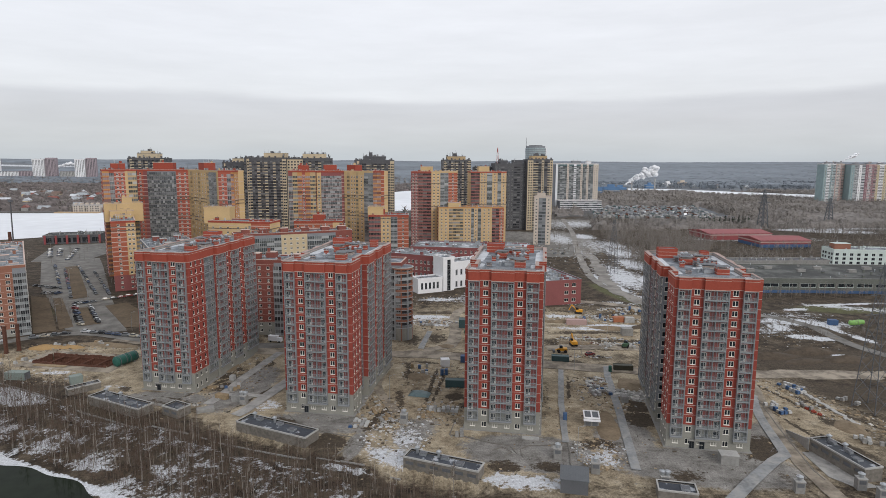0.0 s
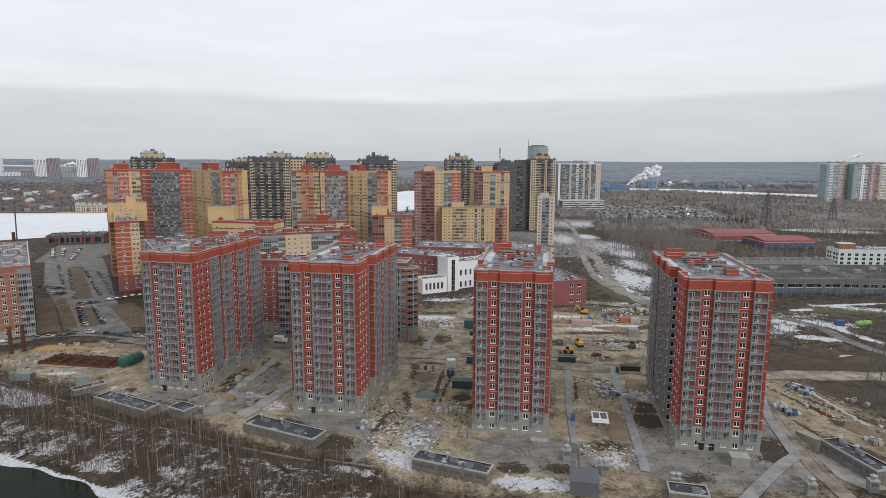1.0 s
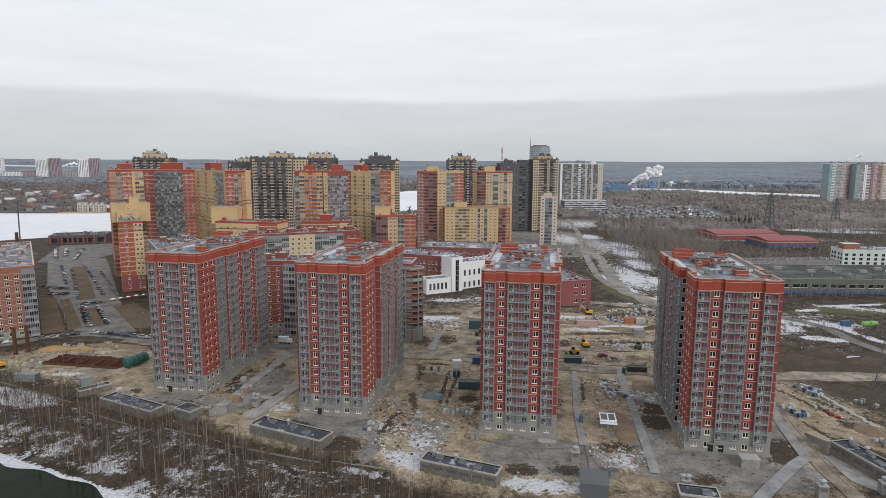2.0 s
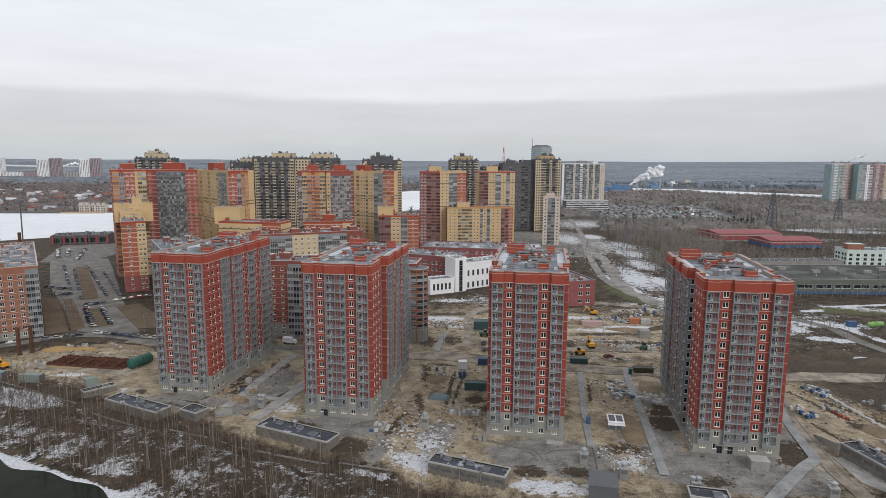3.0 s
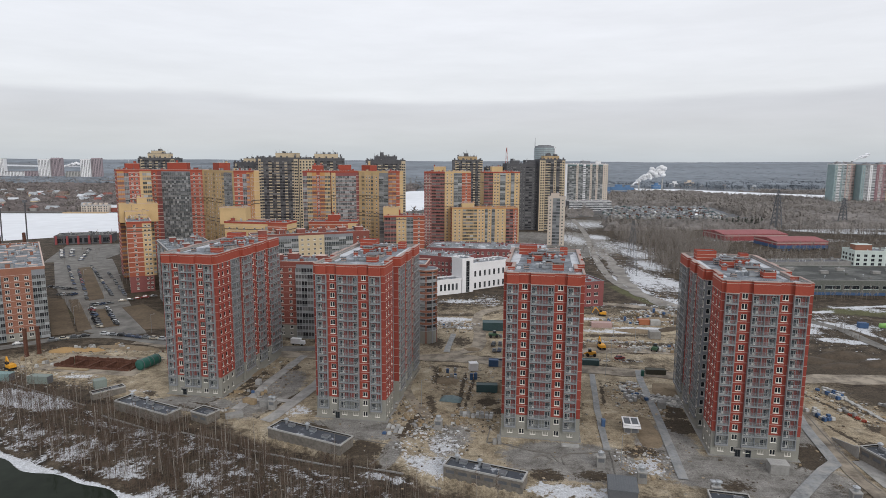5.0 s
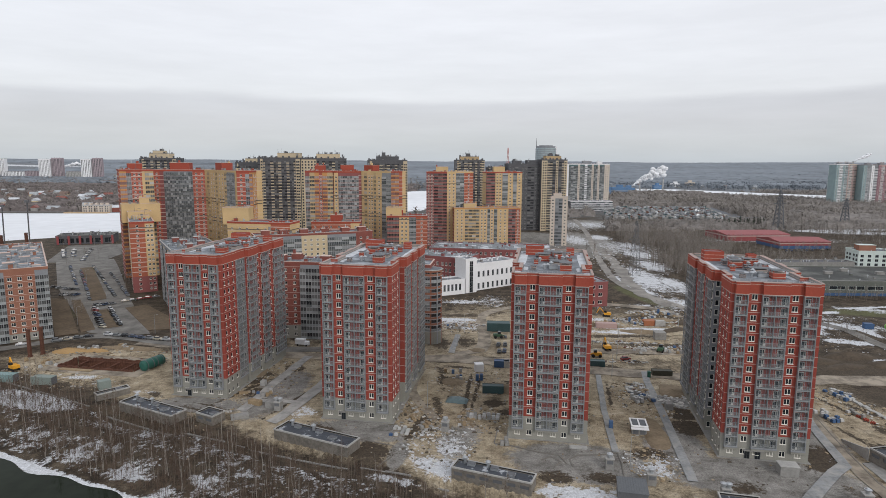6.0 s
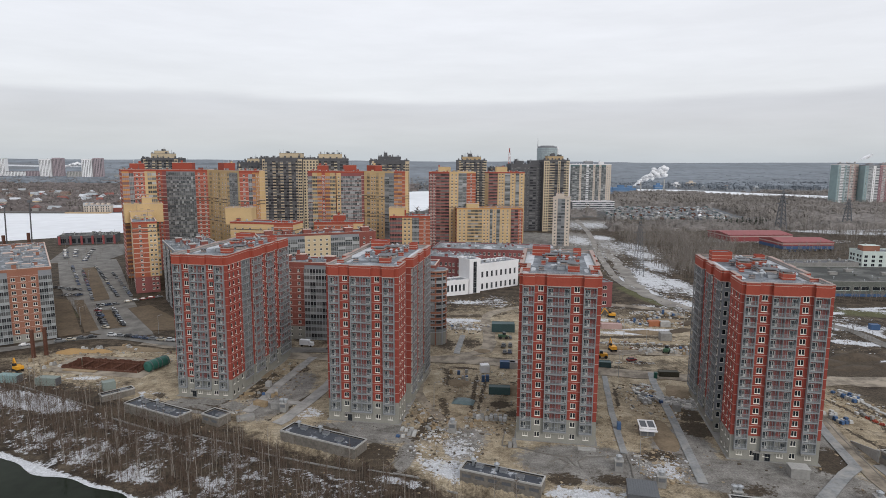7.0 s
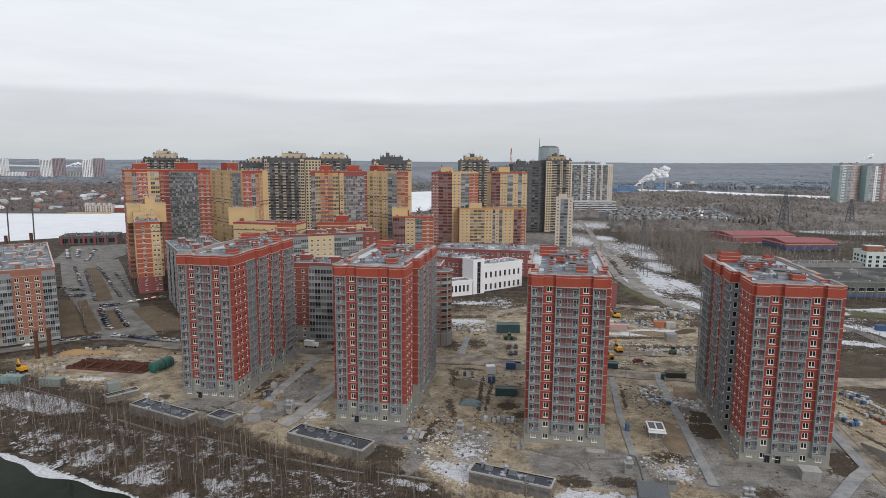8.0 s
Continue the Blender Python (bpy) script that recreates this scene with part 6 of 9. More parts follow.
# works yard on the east side
FLATR = patchy("dark_felt_roof", (0.045, 0.047, 0.045), (0.125, 0.128, 0.12), 0.06, 0.45, 0.6)
OLIVE = mat("weathered_olive_grey_wall", (0.125, 0.132, 0.118), 0.85, 0.25, 1.0, 0.1)
h = thing("factory_hall", "low olive-grey factory hall with a blue band", "building", 195, 372)
block(190, 377, 330, 373, 54, 9.6, [(i / 12, (i + 1) / 12, "win", None, (0.5,)) for i in range(12)], h, OLIVE, [5.0], 4, win=(9.6, 2.4), base=BLUEP, zbase=1.8, roof=FLATR, cap=CONC, sides="", fm=PALEGRN, clutter=0.6,
      huts=[(0.12 + 0.12 * i, 0.5 + 0.2 * (i % 2), 5, 3, 1.6, CONC) for i in range(7)])
h = thing("factory_hall", "long low dark-roofed factory hall", "building", 190, 445)
block(182, 440, 288, 446, 14, 9.8, [(i / 12, (i + 1) / 12, "win", None, (0.5,)) for i in range(12)], h, CONC, [5.5], 4, win=(7.0, 1.8), roof=CHAR, cap=CONC, sides="", fm=FRAMEG)
h = thing("office_block", "pale green five-storey office block with square windows", "building", 300, 460)
block(299, 459, 372, 452, 18, 16.2, [(i / 14, (i + 1) / 14, "win", None, (0.5,)) for i in range(14)], h, PALEGRN, lv(4, 2.6, 3.2), 3.2, fm=GREYP, win=(2.4, 1.9), roof=ROOF, cap=PALEGRN, sides="l", huts=[(0.12, 0.5, 12, 7, 4.2, BROWNO)])


def red_hall(x0, y0, x1, y1, depth, H, foot):
    """A steel shed: red walls with a white band and a low ridged roof."""
    W, turn = math.hypot(x1 - x0, y1 - y0), math.degrees(math.atan2(y1 - y0, x1 - x0))
    t = thing("warehouse", "red steel warehouse with a pale wall band", "building", x0, y0, 0, turn, group="red warehouses")
    w = Bag().box(0, W, 0, depth, 0, 3.0, foot).box(0, W, 0, depth, 3.0, 4.6, REDP).box(-0.04, W + 0.04, -0.04, depth + 0.04, 4.6, 5.8, PROSE).box(0, W, 0, depth, 5.8, H, REDP)
    part("wall", w, t)
    r = Bag()
    n, s = 0, r.slot(REDP)
    r.v += [(-0.5, -0.6, H - 0.1), (W + 0.5, -0.6, H - 0.1), (W + 0.5, depth / 2, H + 2.2), (-0.5, depth / 2, H + 2.2), (W + 0.5, depth + 0.6, H - 0.1), (-0.5, depth + 0.6, H - 0.1),
            (-0.5, -0.6, H - 0.4), (W + 0.5, -0.6, H - 0.4), (W + 0.5, depth + 0.6, H - 0.4), (-0.5, depth + 0.6, H - 0.4)]
    r.f += [(0, 1, 2, 3), (3, 2, 4, 5), (6, 7, 1, 0), (5, 4, 8, 9), (1, 7, 8, 4, 2), (0, 3, 5, 9, 6), (9, 8, 7, 6)]
    r.m += [s] * 7
    part("roof", r, t)
    for i in range(int(W / 5.2)):
        part("roof_rib", Bag().box(-0.12, 0.12, -0.3, depth / 2, 0, 0.25, REDP), t, at=(2 + i * 5.2, 0, H + 0.15))


red_hall(281, 634, 350, 641, 44, 6.6, REDP)
red_hall(306, 579, 356, 582, 40, 6.8, BLUEP)

# shop hall by the frozen river
h = thing("shop_hall", "long grey shop hall with red portal frames", "building", -384, 580)
block(-385, 580, -338, 594.5, 26, 8.6, [(i / 6, (i + 1) / 6, "win", None, (0.5,)) for i in range(6)], h, CHAR, [3.6], 4, win=(6.6, 4.6), roof=FLATR, cap=CONC, sides="", fm=DKGREY)
for i in range(6):
    part("portal", Bag().box(-0.9, 0.9, -1.4, -0.3, 0, 8.2, REDP), h, "red portal frame", at=(i * 9.0 + 1, i * 2.78 + 0.3, 0), turn=17.2)

# ---------------------------------------------------------------- site structures
def bunker(x0, y0, x1, y1, depth, h, label, openings=0, seed=1, sill=1.0):
    """A low concrete garage ramp house: block walls, a rim, a sunk dark roof with slush on it."""
    W, turn = math.hypot(x1 - x0, y1 - y0), math.degrees(math.atan2(y1 - y0, x1 - x0))
    t = thing("ramp_house", label, "concrete structure", x0, y0, 0, turn, group="garage ramp houses")
    zb = -3.0
    b = Bag()
    if openings:
        step = W / openings
        b.box(0, W, 0, 0.35, zb, sill, BUNK).box(0, W, 0, 0.35, sill + 1.0, h - 0.3, BUNK)
        for i in range(openings + 1):
            a = max(0, step * i - 0.55)
            b.box(a, min(W, step * i + 0.55), 0, 0.35, sill, sill + 1.0, BUNK)
    else:
        b.box(0, W, 0, 0.35, zb, h - 0.3, BUNK)
    b.box(0, W, depth - 0.35, depth, zb, h - 0.3, BUNK).box(0, 0.35, 0.35, depth - 0.35, zb, h - 0.3, BUNK).box(W - 0.35, W, 0.35, depth - 0.35, zb, h - 0.3, BUNK)
    part("wall", b, t)
    if openings:
        for i in range(openings):
            part("shutter", Bag().box(-step / 2 + 0.55, step / 2 - 0.55, 0.18, 0.24, sill, sill + 1.0, DKGREY), t, "dark louvred opening", at=(step * (i + 0.5), 0, 0))
    rim = fused("rim", [(-0.1, W + 0.1, -0.1, 0.26, h - 0.3, h + 0.12, CONCL), (-0.1, W + 0.1, depth - 0.26, depth + 0.1, h - 0.3, h + 0.12, CONCL),
                        (-0.1, 0.26, -0.1, depth + 0.1, h - 0.3, h + 0.12, CONCL), (W - 0.26, W + 0.1, -0.1, depth + 0.1, h - 0.3, h + 0.12, CONCL)])
    part("rim", rim, t, "pale concrete rim")
    part("roof", Bag().box(0.27, W - 0.27, 0.27, depth - 0.27, h - 0.75, h - 0.45, BROOF), t)
    part("wall_felt", fused("wall_felt", [(-0.02, W + 0.02, depth - 0.27, depth - 0.262, h - 0.44, h + 0.02, RUBBER), (-0.02, W + 0.02, 0.262, 0.27, h - 0.44, h + 0.02, RUBBER), (0.262, 0.27, 0.262, depth - 0.262, h - 0.44, h + 0.02, RUBBER),
                                          (W - 0.27, W - 0.262, 0.262, depth - 0.262, h - 0.44, h + 0.02, RUBBER)]), t, "black felt turned up inside the rim")
    if W > 15:
        for q in (0.2, 0.5):
            part("roof_duct", Bag().box(-1.0, 1.0, -0.6, 0.6, 0, 0.7, STEEL).box(-1.08, 1.08, -0.68, 0.68, 0.7, 0.78, DKGREY), t, "galvanised duct box", at=(W * q, depth * 0.72, h - 0.446))
            part("cowl", Bag().rod((0, 0, 0), (0, 0, 1.5), 0.4, 0.4, STEEL, 12).rod((0, 0, 1.5), (0, 0, 1.75), 0.75, 0.75, STEEL, 12).rod((0, 0, 1.75), (0, 0, 2.1), 0.7, 0.25, STEEL, 12), t, "galvanised cowl", at=(W * (q - 0.09), depth * 0.8, h - 0.446))
    hatch = Bag().box(-1.1, 1.1, -0.9, 0.9, 0, 0.5, STEEL).box(-1.0, 1.0, -0.8, 0.8, 0.5, 0.58, DKGREY)
    part("roof_hatch", hatch, t, at=(W * 0.72, depth * 0.5, h - 0.446))
    return t


bunker(-119.6, 196.0, -97.5, 185.0, 5.8, 3.0, "long grey concrete ramp house with a sunk roof", seed=2)
bunker(-131, 203, -123.5, 210.5, 3.2, 2.4, "narrow concrete ramp with bare walls", seed=3)
bunker(-91.0, 188.0, -84.6, 184.6, 5.2, 3.0, "small concrete ramp house with a dark doorway", 2, seed=4)
bunker(-63.0, 176.3, -39.4, 165.2, 6.4, 3.0, "grey concrete ramp house with a slushy sunk roof", seed=5)
bunker(-10.4, 154.3, 9.4, 146.3, 5.0, 3.1, "grey concrete ramp house with dark louvres", 6, seed=6)
bunker(105.8, 164.8, 109.4, 147.0, 5.6, 3.9, "grey concrete ramp house with a long dark roof", 5, seed=7, sill=1.8)
t = thing("ramp_wall", "pale concrete wall dropping beside the ramp house", "wall", 105.7, 165.0, 0, 87)
wedge = Bag()
ws = wedge.slot(CONCL)
wedge.v += [(0, -0.15, -0.4), (12.6, -0.15, -0.4), (12.6, -0.15, 0.5), (0, -0.15, 3.4), (0, 0.15, -0.4), (12.6, 0.15, -0.4), (12.6, 0.15, 0.5), (0, 0.15, 3.4)]
wedge.f += [(0, 1, 2, 3), (5, 4, 7, 6), (3, 2, 6, 7), (1, 0, 4, 5), (0, 3, 7, 4), (2, 1, 5, 6)]
wedge.m += [ws] * 6
part("slab", wedge, t)
part("coping", Bag().box(-0.1, 1.2, -0.22, 0.22, 3.401, 3.5, CONCL), t)
bunker(53.0, 138.2, 62.0, 136.2, 5.0, 3.0, "concrete ramp house at the lane end", seed=8)
bunker(119.0, 139.0, 122.0, 130.0, 5.0, 2.8, "concrete ramp house at the lane end", seed=9)


def vent_shaft(x, y, turn=-9.5, h=3.0, fans=1):
    t = thing("vent_shaft", "concrete garage vent shaft with a steel cowl", "vent", x, y, 0, turn, group="garage vent shafts")
    part("shaft", Bag().box(-1.1, 1.1, -1.0, 1.0, -0.4, h, CONC).box(-1.2, 1.2, -1.1, 1.1, h, h + 0.15, CONCL), t)
    part("louvre", Bag().box(-0.8, 0.8, -1.06, -1.003, h - 1.3, h - 0.3, DKGREY), t, "dark louvre")
    for i in range(fans):
        cx = (i - (fans - 1) / 2) * 1.3
        c = Bag().rod((cx, 0, h + 0.15), (cx, 0, h + 0.9), 0.5, 0.5, STEEL, 12).rod((cx, 0, h + 0.9), (cx, 0, h + 1.25), 0.85, 0.85, STEEL, 12).rod((cx, 0, h + 1.25), (cx, 0, h + 1.55), 0.7, 0.3, STEEL, 12)
        part("cowl", c, t, "galvanised cowl")


for vx, vy, vf in ((32.4, 159.8, 1), (-12.0, 182.5, 1), (41.0, 151.8, 1), (90.0, 142.6, 1), (106.6, 144.2, 1), (-67.4, 197.0, 2), (57.0, 145.0, 2), (-109, 226, 1), (108.5, 139.0, 1)):
    vent_shaft(vx, vy, fans=vf)

# stair hut with roof lights
t = thing("stair_hut", "small white hut with two dark roof lights", "hut", 47.4, 183.0, 0, -9.5)
part("wall", Bag().box(-2.2, 2.2, -2.6, 2.6, -0.3, 2.5, CONC), t)
for sx in (-1.1, 1.0):
    part("door", Bag().box(-0.8, 0.8, -2.68, -2.603, 0.1, 2.0, DKGREY), t, "dark door", at=(sx, 0, 0))
part("canopy", Bag().box(-2.6, 2.6, -4.2, -2.6, 2.15, 2.3, WHITEW), t, "white entrance canopy")
part("roof_edge", Bag().box(-2.5, 2.5, -2.9, -2.5, 2.5, 2.9, WHITEW).box(-2.5, 2.5, 2.5, 2.9, 2.5, 2.9, WHITEW).box(-2.5, -2.1, -2.5, 2.5, 2.5, 2.9, WHITEW).box(2.1, 2.5, -2.5, 2.5, 2.5, 2.9, WHITEW)
     .box(-0.2, 0.2, -2.5, 2.5, 2.5, 2.9, WHITEW), t)
for sx in (-1.15, 1.15):
    part("roof_light", Bag().box(-0.94, 0.94, -2.49, 2.49, 2.501, 2.7, mat("dark_roof_pane", (0.045, 0.052, 0.065), 0.35, 0.2)), t, at=(sx, 0, 0))
t = thing("pump_cabin", "plain grey concrete cabin with a rounded-off rim", "hut", 79.2, 157.6, 0, -9.5)
part("wall", Bag().box(-2.3, 2.3, -1.6, 1.6, -0.3, 2.6, CONC), t)
part("lid", Bag().box(-2.45, 2.45, -1.75, 1.75, 2.6, 2.8, CONCL), t)
t = thing("site_shed", "dark grey sheet-metal shed", "shed", 33.8, 144.6, 0, -12)
part("wall", Bag().box(-3.4, 3.4, -3.6, 3.6, -0.4, 3.6, DKGREY), t)
part("roof", Bag().box(-3.6, 3.6, -3.8, 3.8, 3.6, 3.78, mat("dull_slate_sheet", (0.13, 0.14, 0.15), 0.6, 0.2)), t)
for i in range(12):
    part("roof_seam", Bag().box(-0.04, 0.04, -3.8, 3.8, 3.781, 3.85, DKGREY), t, at=(-3.3 + 0.6 * i, 0, 0))

# low concrete kerb wall along the bank
bw = [(-175, 222), (-131, 200), (-97, 183), (-70, 172.5), (-42, 163), (-21, 156.5), (-11, 153)]
for (ax, ay), (bx, by) in zip(bw, bw[1:]):
    n = max(1, int(math.hypot(bx - ax, by - ay) / 6))
    for i in range(n):
        px, py = ax + (bx - ax) * i / n, ay + (by - ay) * i / n
        ln = math.hypot(bx - ax, by - ay) / n
        zg = min(ground_z(px, py - 1.5), ground_z(px + (bx - ax) / n, py + (by - ay) / n - 1.5))
        b = Bag().box(0.04, ln - 0.04, -0.2, 0.2, -0.9, 0.28, CONC).box(0.04, ln - 0.04, -0.25, 0.25, 0.28, 0.38, CONC)
        thing("kerb_wall", "low concrete wall segment along the river bank", "wall", px, py - 1.5, zg, math.degrees(math.atan2(by - ay, bx - ax)), group="bank wall segments", data=b)

# foundation pit
pit = thing("foundation_pit", "open pit lined with rusty sheet piles and steel struts", "pit", PIT[0], PIT[1], 0, PIT[2])
pile = Bag().prism([(-0.55, -0.12), (0.55, -0.12), (0.40, 0.16), (-0.40, 0.16)], -3.9, 0.9, RUST).mesh("steel_plank")
rnd = random.Random(5)
for i in range(29):
    for sy, tr in ((-5.5, 0), (5.5, 180)):
        part("steel_plank", pile, pit, at=(-16 + 1.14 * i, sy, rnd.uniform(-0.25, 0.25)), turn=tr)
for i in range(9):
    for sx, tr in ((-16.6, 270), (16.6, 90)):
        part("steel_plank", pile, pit, at=(sx, -4.6 + 1.14 * i, rnd.uniform(-0.25, 0.25)), turn=tr)
for u in (-11, -4, 3, 10):
    part("strut", Bag().rod((0, -5.4, -0.3), (0, 5.4, -0.3), 0.3, 0.3, RUST, 10), pit, at=(u, 0, 0))
part("waler", Bag().box(-16, 16, 5.05, 5.35, -0.6, -0.1, RUST), pit)
collar = Bag()
for a, c, f, e in ((-21.5, 21.5, -10.4, -5.7), (-21.5, 21.5, 5.7, 10.4), (-21.5, -16.85, -5.69, 5.69), (16.85, 21.5, -5.69, 5.69)):
    collar.box(a, c, f, e, -0.6, 0.13 + 0.004 * (f > 0), DIRTR)
part("collar", collar, pit, "packed dirt rim of the pit")
part("walkway", Bag().box(-14, 0, -8.2, -6.2, 0.15, 0.4, WOODP), pit, "plank walkway")
for px, py in ((-185.6, 249.6), (-182.8, 253.4)):
    b = Bag().box(-0.55, 0.55, -0.55, 0.55, -0.3, 11.6, RUST).box(-0.75, 0.75, -0.75, 0.75, 11.6, 11.9, RUST).box(-0.72, 0.72, -0.72, 0.72, 0.0, 0.5, RUST)
    thing("steel_post", "tall rusty steel pile standing upright", "pile", px, py, data=b, group="upright piles")
b = Bag()
tank = thing("steel_tank", "long green steel tank in two ringed sections", "tank", -128.4, 237.4, 2.15, 68)
for i, (a, c) in enumerate(((-4.5, -0.2), (0.2, 4.5))):
    part("drum", Bag().rod((a, 0, 0), (c, 0, 0), 2.1, 2.1, GREENP, 20), tank)
    for q in (a, c):
        part("end_cap", Bag().rod((q, 0, 0), (q + (0.5 if q > (a + c) / 2 else -0.5), 0, 0), 2.05, 1.2, GREENP, 20), tank)
for q in (-3.7, -1.0, 1.0, 3.7):
    part("ring", Bag().rod((q - 0.12, 0, 0), (q + 0.12, 0, 0), 2.16, 2.16, DKGREY, 20), tank)
part("cradle", Bag().box(-3.6, -2.8, -1.4, 1.4, -2.3, -1.5, CONC), tank)
part("cradle", Bag().box(2.8, 3.6, -1.4, 1.4, -2.3, -1.5, CONC), tank)


def heap(name, label, category, x, y, rx, ry, h, material, seed, turn=0):
    """A loose heap: a dome with slumped, uneven flanks."""
    v, f = [], []
    n, rings = 22, 7
    for j in range(rings):
        q = 1 - j / (rings - 1)
        for i in range(n):
            w = 2 * math.pi * i / n
            k = q * (1 + 0.28 * noise.noise((math.cos(w) * 1.6 + seed, math.sin(w) * 1.6, j * 0.4)))
            z = h * (1 - q) ** 0.8 * (1 + 0.2 * noise.noise((w * 2, j, seed))) - (0.35 if j == 0 else 0)
            v.append((rx * k * math.cos(w), ry * k * math.sin(w), z))
    for j in range(rings - 1):
        for i in range(n):
            f.append((j * n + i, j * n + (i + 1) % n, (j + 1) * n + (i + 1) % n, (j + 1) * n + i))
    me = bpy.data.meshes.new(name)
    me.from_pydata(v, [], f)
    me.materials.append(material)
    me.polygons.foreach_set("use_smooth", [True] * len(f))
    return thing(name, label, category, x, y, ground_z(x, y), turn, data=me)


SOIL = mat("dug_soil", (0.20, 0.155, 0.105), 0.95, 0.3, 1.2, 0.2, 0.6)
heap("sand_mound", "low heap of yellow sand", "heap", -174, 257, 8, 3.2, 1.8, SAND, 1, 10)
heap("sand_mound", "low heap of yellow sand", "heap", -163, 258, 6, 2.6, 1.2, SAND, 2)
for i, (hx, hy, rx, ry, h) in enumerate(((9, 216, 6, 5, 1.6), (8, 219, 5, 4, 1.2), (-9, 224, 5, 5, 1.0), (2, 262, 4, 4, 0.8), (84, 292, 12, 4, 1.4), (-34, 214, 6, 8, 0.9), (52, 180, 4, 12, 0.7), (70, 215, 6, 8, 1.0),                                          (128, 180, 5, 6, 1.4), (-150, 262, 16, 3, 1.4), (61, 268, 10, 3, 0.8), (-86, 232, 5, 8, 0.6), (64, 303, 16, 3, 1.6), (100, 315, 10, 4, 1.2))):
    heap("soil_mound", "slumped heap of brown soil", "heap", hx, hy, rx, ry, h, SOIL, 10 + i, -10)


def container(x, y, turn, L, W, H, material, label, doors=True):
    t = thing("container", label, "container", x, y, 0.05, turn)
    part("body", Bag().box(-L / 2, L / 2, -W / 2, W / 2, 0, H, material), t)
    n = int(L / 0.6)
    for sy in (-1, 1):
        y0, y1 = sorted((sy * (W / 2 + 0.003), sy * (W / 2 + 0.05)))
        ym = sy * (W / 2 + 0.012)
        ribs = [(-L / 2 + 0.05, L / 2 - 0.05, min(sy * (W / 2 + 0.003), ym), max(sy * (W / 2 + 0.003), ym), 0.15, H - 0.15, material)]
        for i in range(n):
            u = -L / 2 + L * (i + 0.5) / n
            ribs.append((u - 0.1, u + 0.1, y0, y1, 0.15, H - 0.15, material))
        part("corrugated_side", fused("corrugated_side", ribs), t)
    part("roof_rim", Bag().box(-L / 2 - 0.06, L / 2 + 0.06, -W / 2 - 0.06, -W / 2 + 0.08, H, H + 0.1, material).box(-L / 2 - 0.06, L / 2 + 0.06, W / 2 - 0.08, W / 2 + 0.06, H, H + 0.1, material), t)
    if doors:
        part("door", Bag().box(L / 2 + 0.003, L / 2 + 0.06, -W / 2 + 0.1, -0.03, 0.1, H - 0.1, DKGREY).box(L / 2 + 0.003, L / 2 + 0.06, 0.03, W / 2 - 0.1, 0.1, H - 0.1, DKGREY), t)
    return t


TEALD = mat("dark_teal_sheet", (0.045, 0.085, 0.09), 0.5, 0.2)
container(5.0, 213.6, -3, 7.5, 2.6, 2.7, TEALD, "dark teal steel container on dirt")
container(13.8, 294, -3, 11, 5, 4.0, TEALD, "dark green site cabin row")
container(10.6, 241, -5, 6, 2.4, 2.6, BLUEP, "blue and grey site cabin")
container(13.2, 240.6, -5, 3.4, 2.5, 2.6, CONCL, "pale grey site cabin")
container(49, 243, -6, 7, 2.6, 2.2, TEALD, "dark blue rubble skip")
container(72, 232.5, -5, 7.5, 2.5, 2.0, mat("dark_olive_sheet", (0.06, 0.06, 0.045), 0.6, 0.2), "dark olive open container")
container(1.2, 236, 8, 3.4, 3.0, 3.0, WHITEW, "white cabin on a pallet base")
container(68, 300, -3, 10, 3.2, 2.4, PROSE, "low dusty pink site cabin")
container(91, 305, 0, 6, 3, 2.6, mat("orange_roof_sheet", (0.34, 0.13, 0.065), 0.6, 0.2), "small orange-roofed site cabin")
container(96, 304, 0, 5, 3, 2.6, CONCL, "plain grey site cabin")
container(88, 281, -3, 5, 4, 3.4, CONC, "plain grey transformer cabin")
container(-135.5, 215.5, 40, 4, 3.0, 2.9, mat("grey_green_cabin", (0.22, 0.26, 0.24), 0.7, 0.2), "small grey-green guard cabin")
container(-176, 222, -4, 8, 3, 2.8, mat("pale_teal_sheet", (0.20, 0.29, 0.29), 0.6, 0.25), "weathered pale teal site cabin")
container(-160, 219.5, -5, 8, 3, 2.8, mat("grey_green_cabin", (0.22, 0.26, 0.24), 0.7, 0.2), "low grey-green site cabin")
container(199, 301, -8, 4.2, 2.8, 2.6, BLUEP, "blue kiosk by the road")


def toilet(x, y, material, label):
    t = thing("portable_toilet", label, "toilet cabin", x, y, 0.05, -8, group="portable toilets")
    part("body", Bag().prism([(-0.6, -0.6), (0.6, -0.6), (0.6, 0.6), (-0.6, 0.6)], 0, 2.2, material, 0.04), t)
    part("roof", Bag().prism([(-0.66, -0.66), (0.66, -0.66), (0.66, 0.66), (-0.66, 0.66)], 2.2, 2.45, material, 0.3), t)
    part("door", Bag().box(-0.42, 0.42, -0.66, -0.61, 0.15, 2.0, material), t)


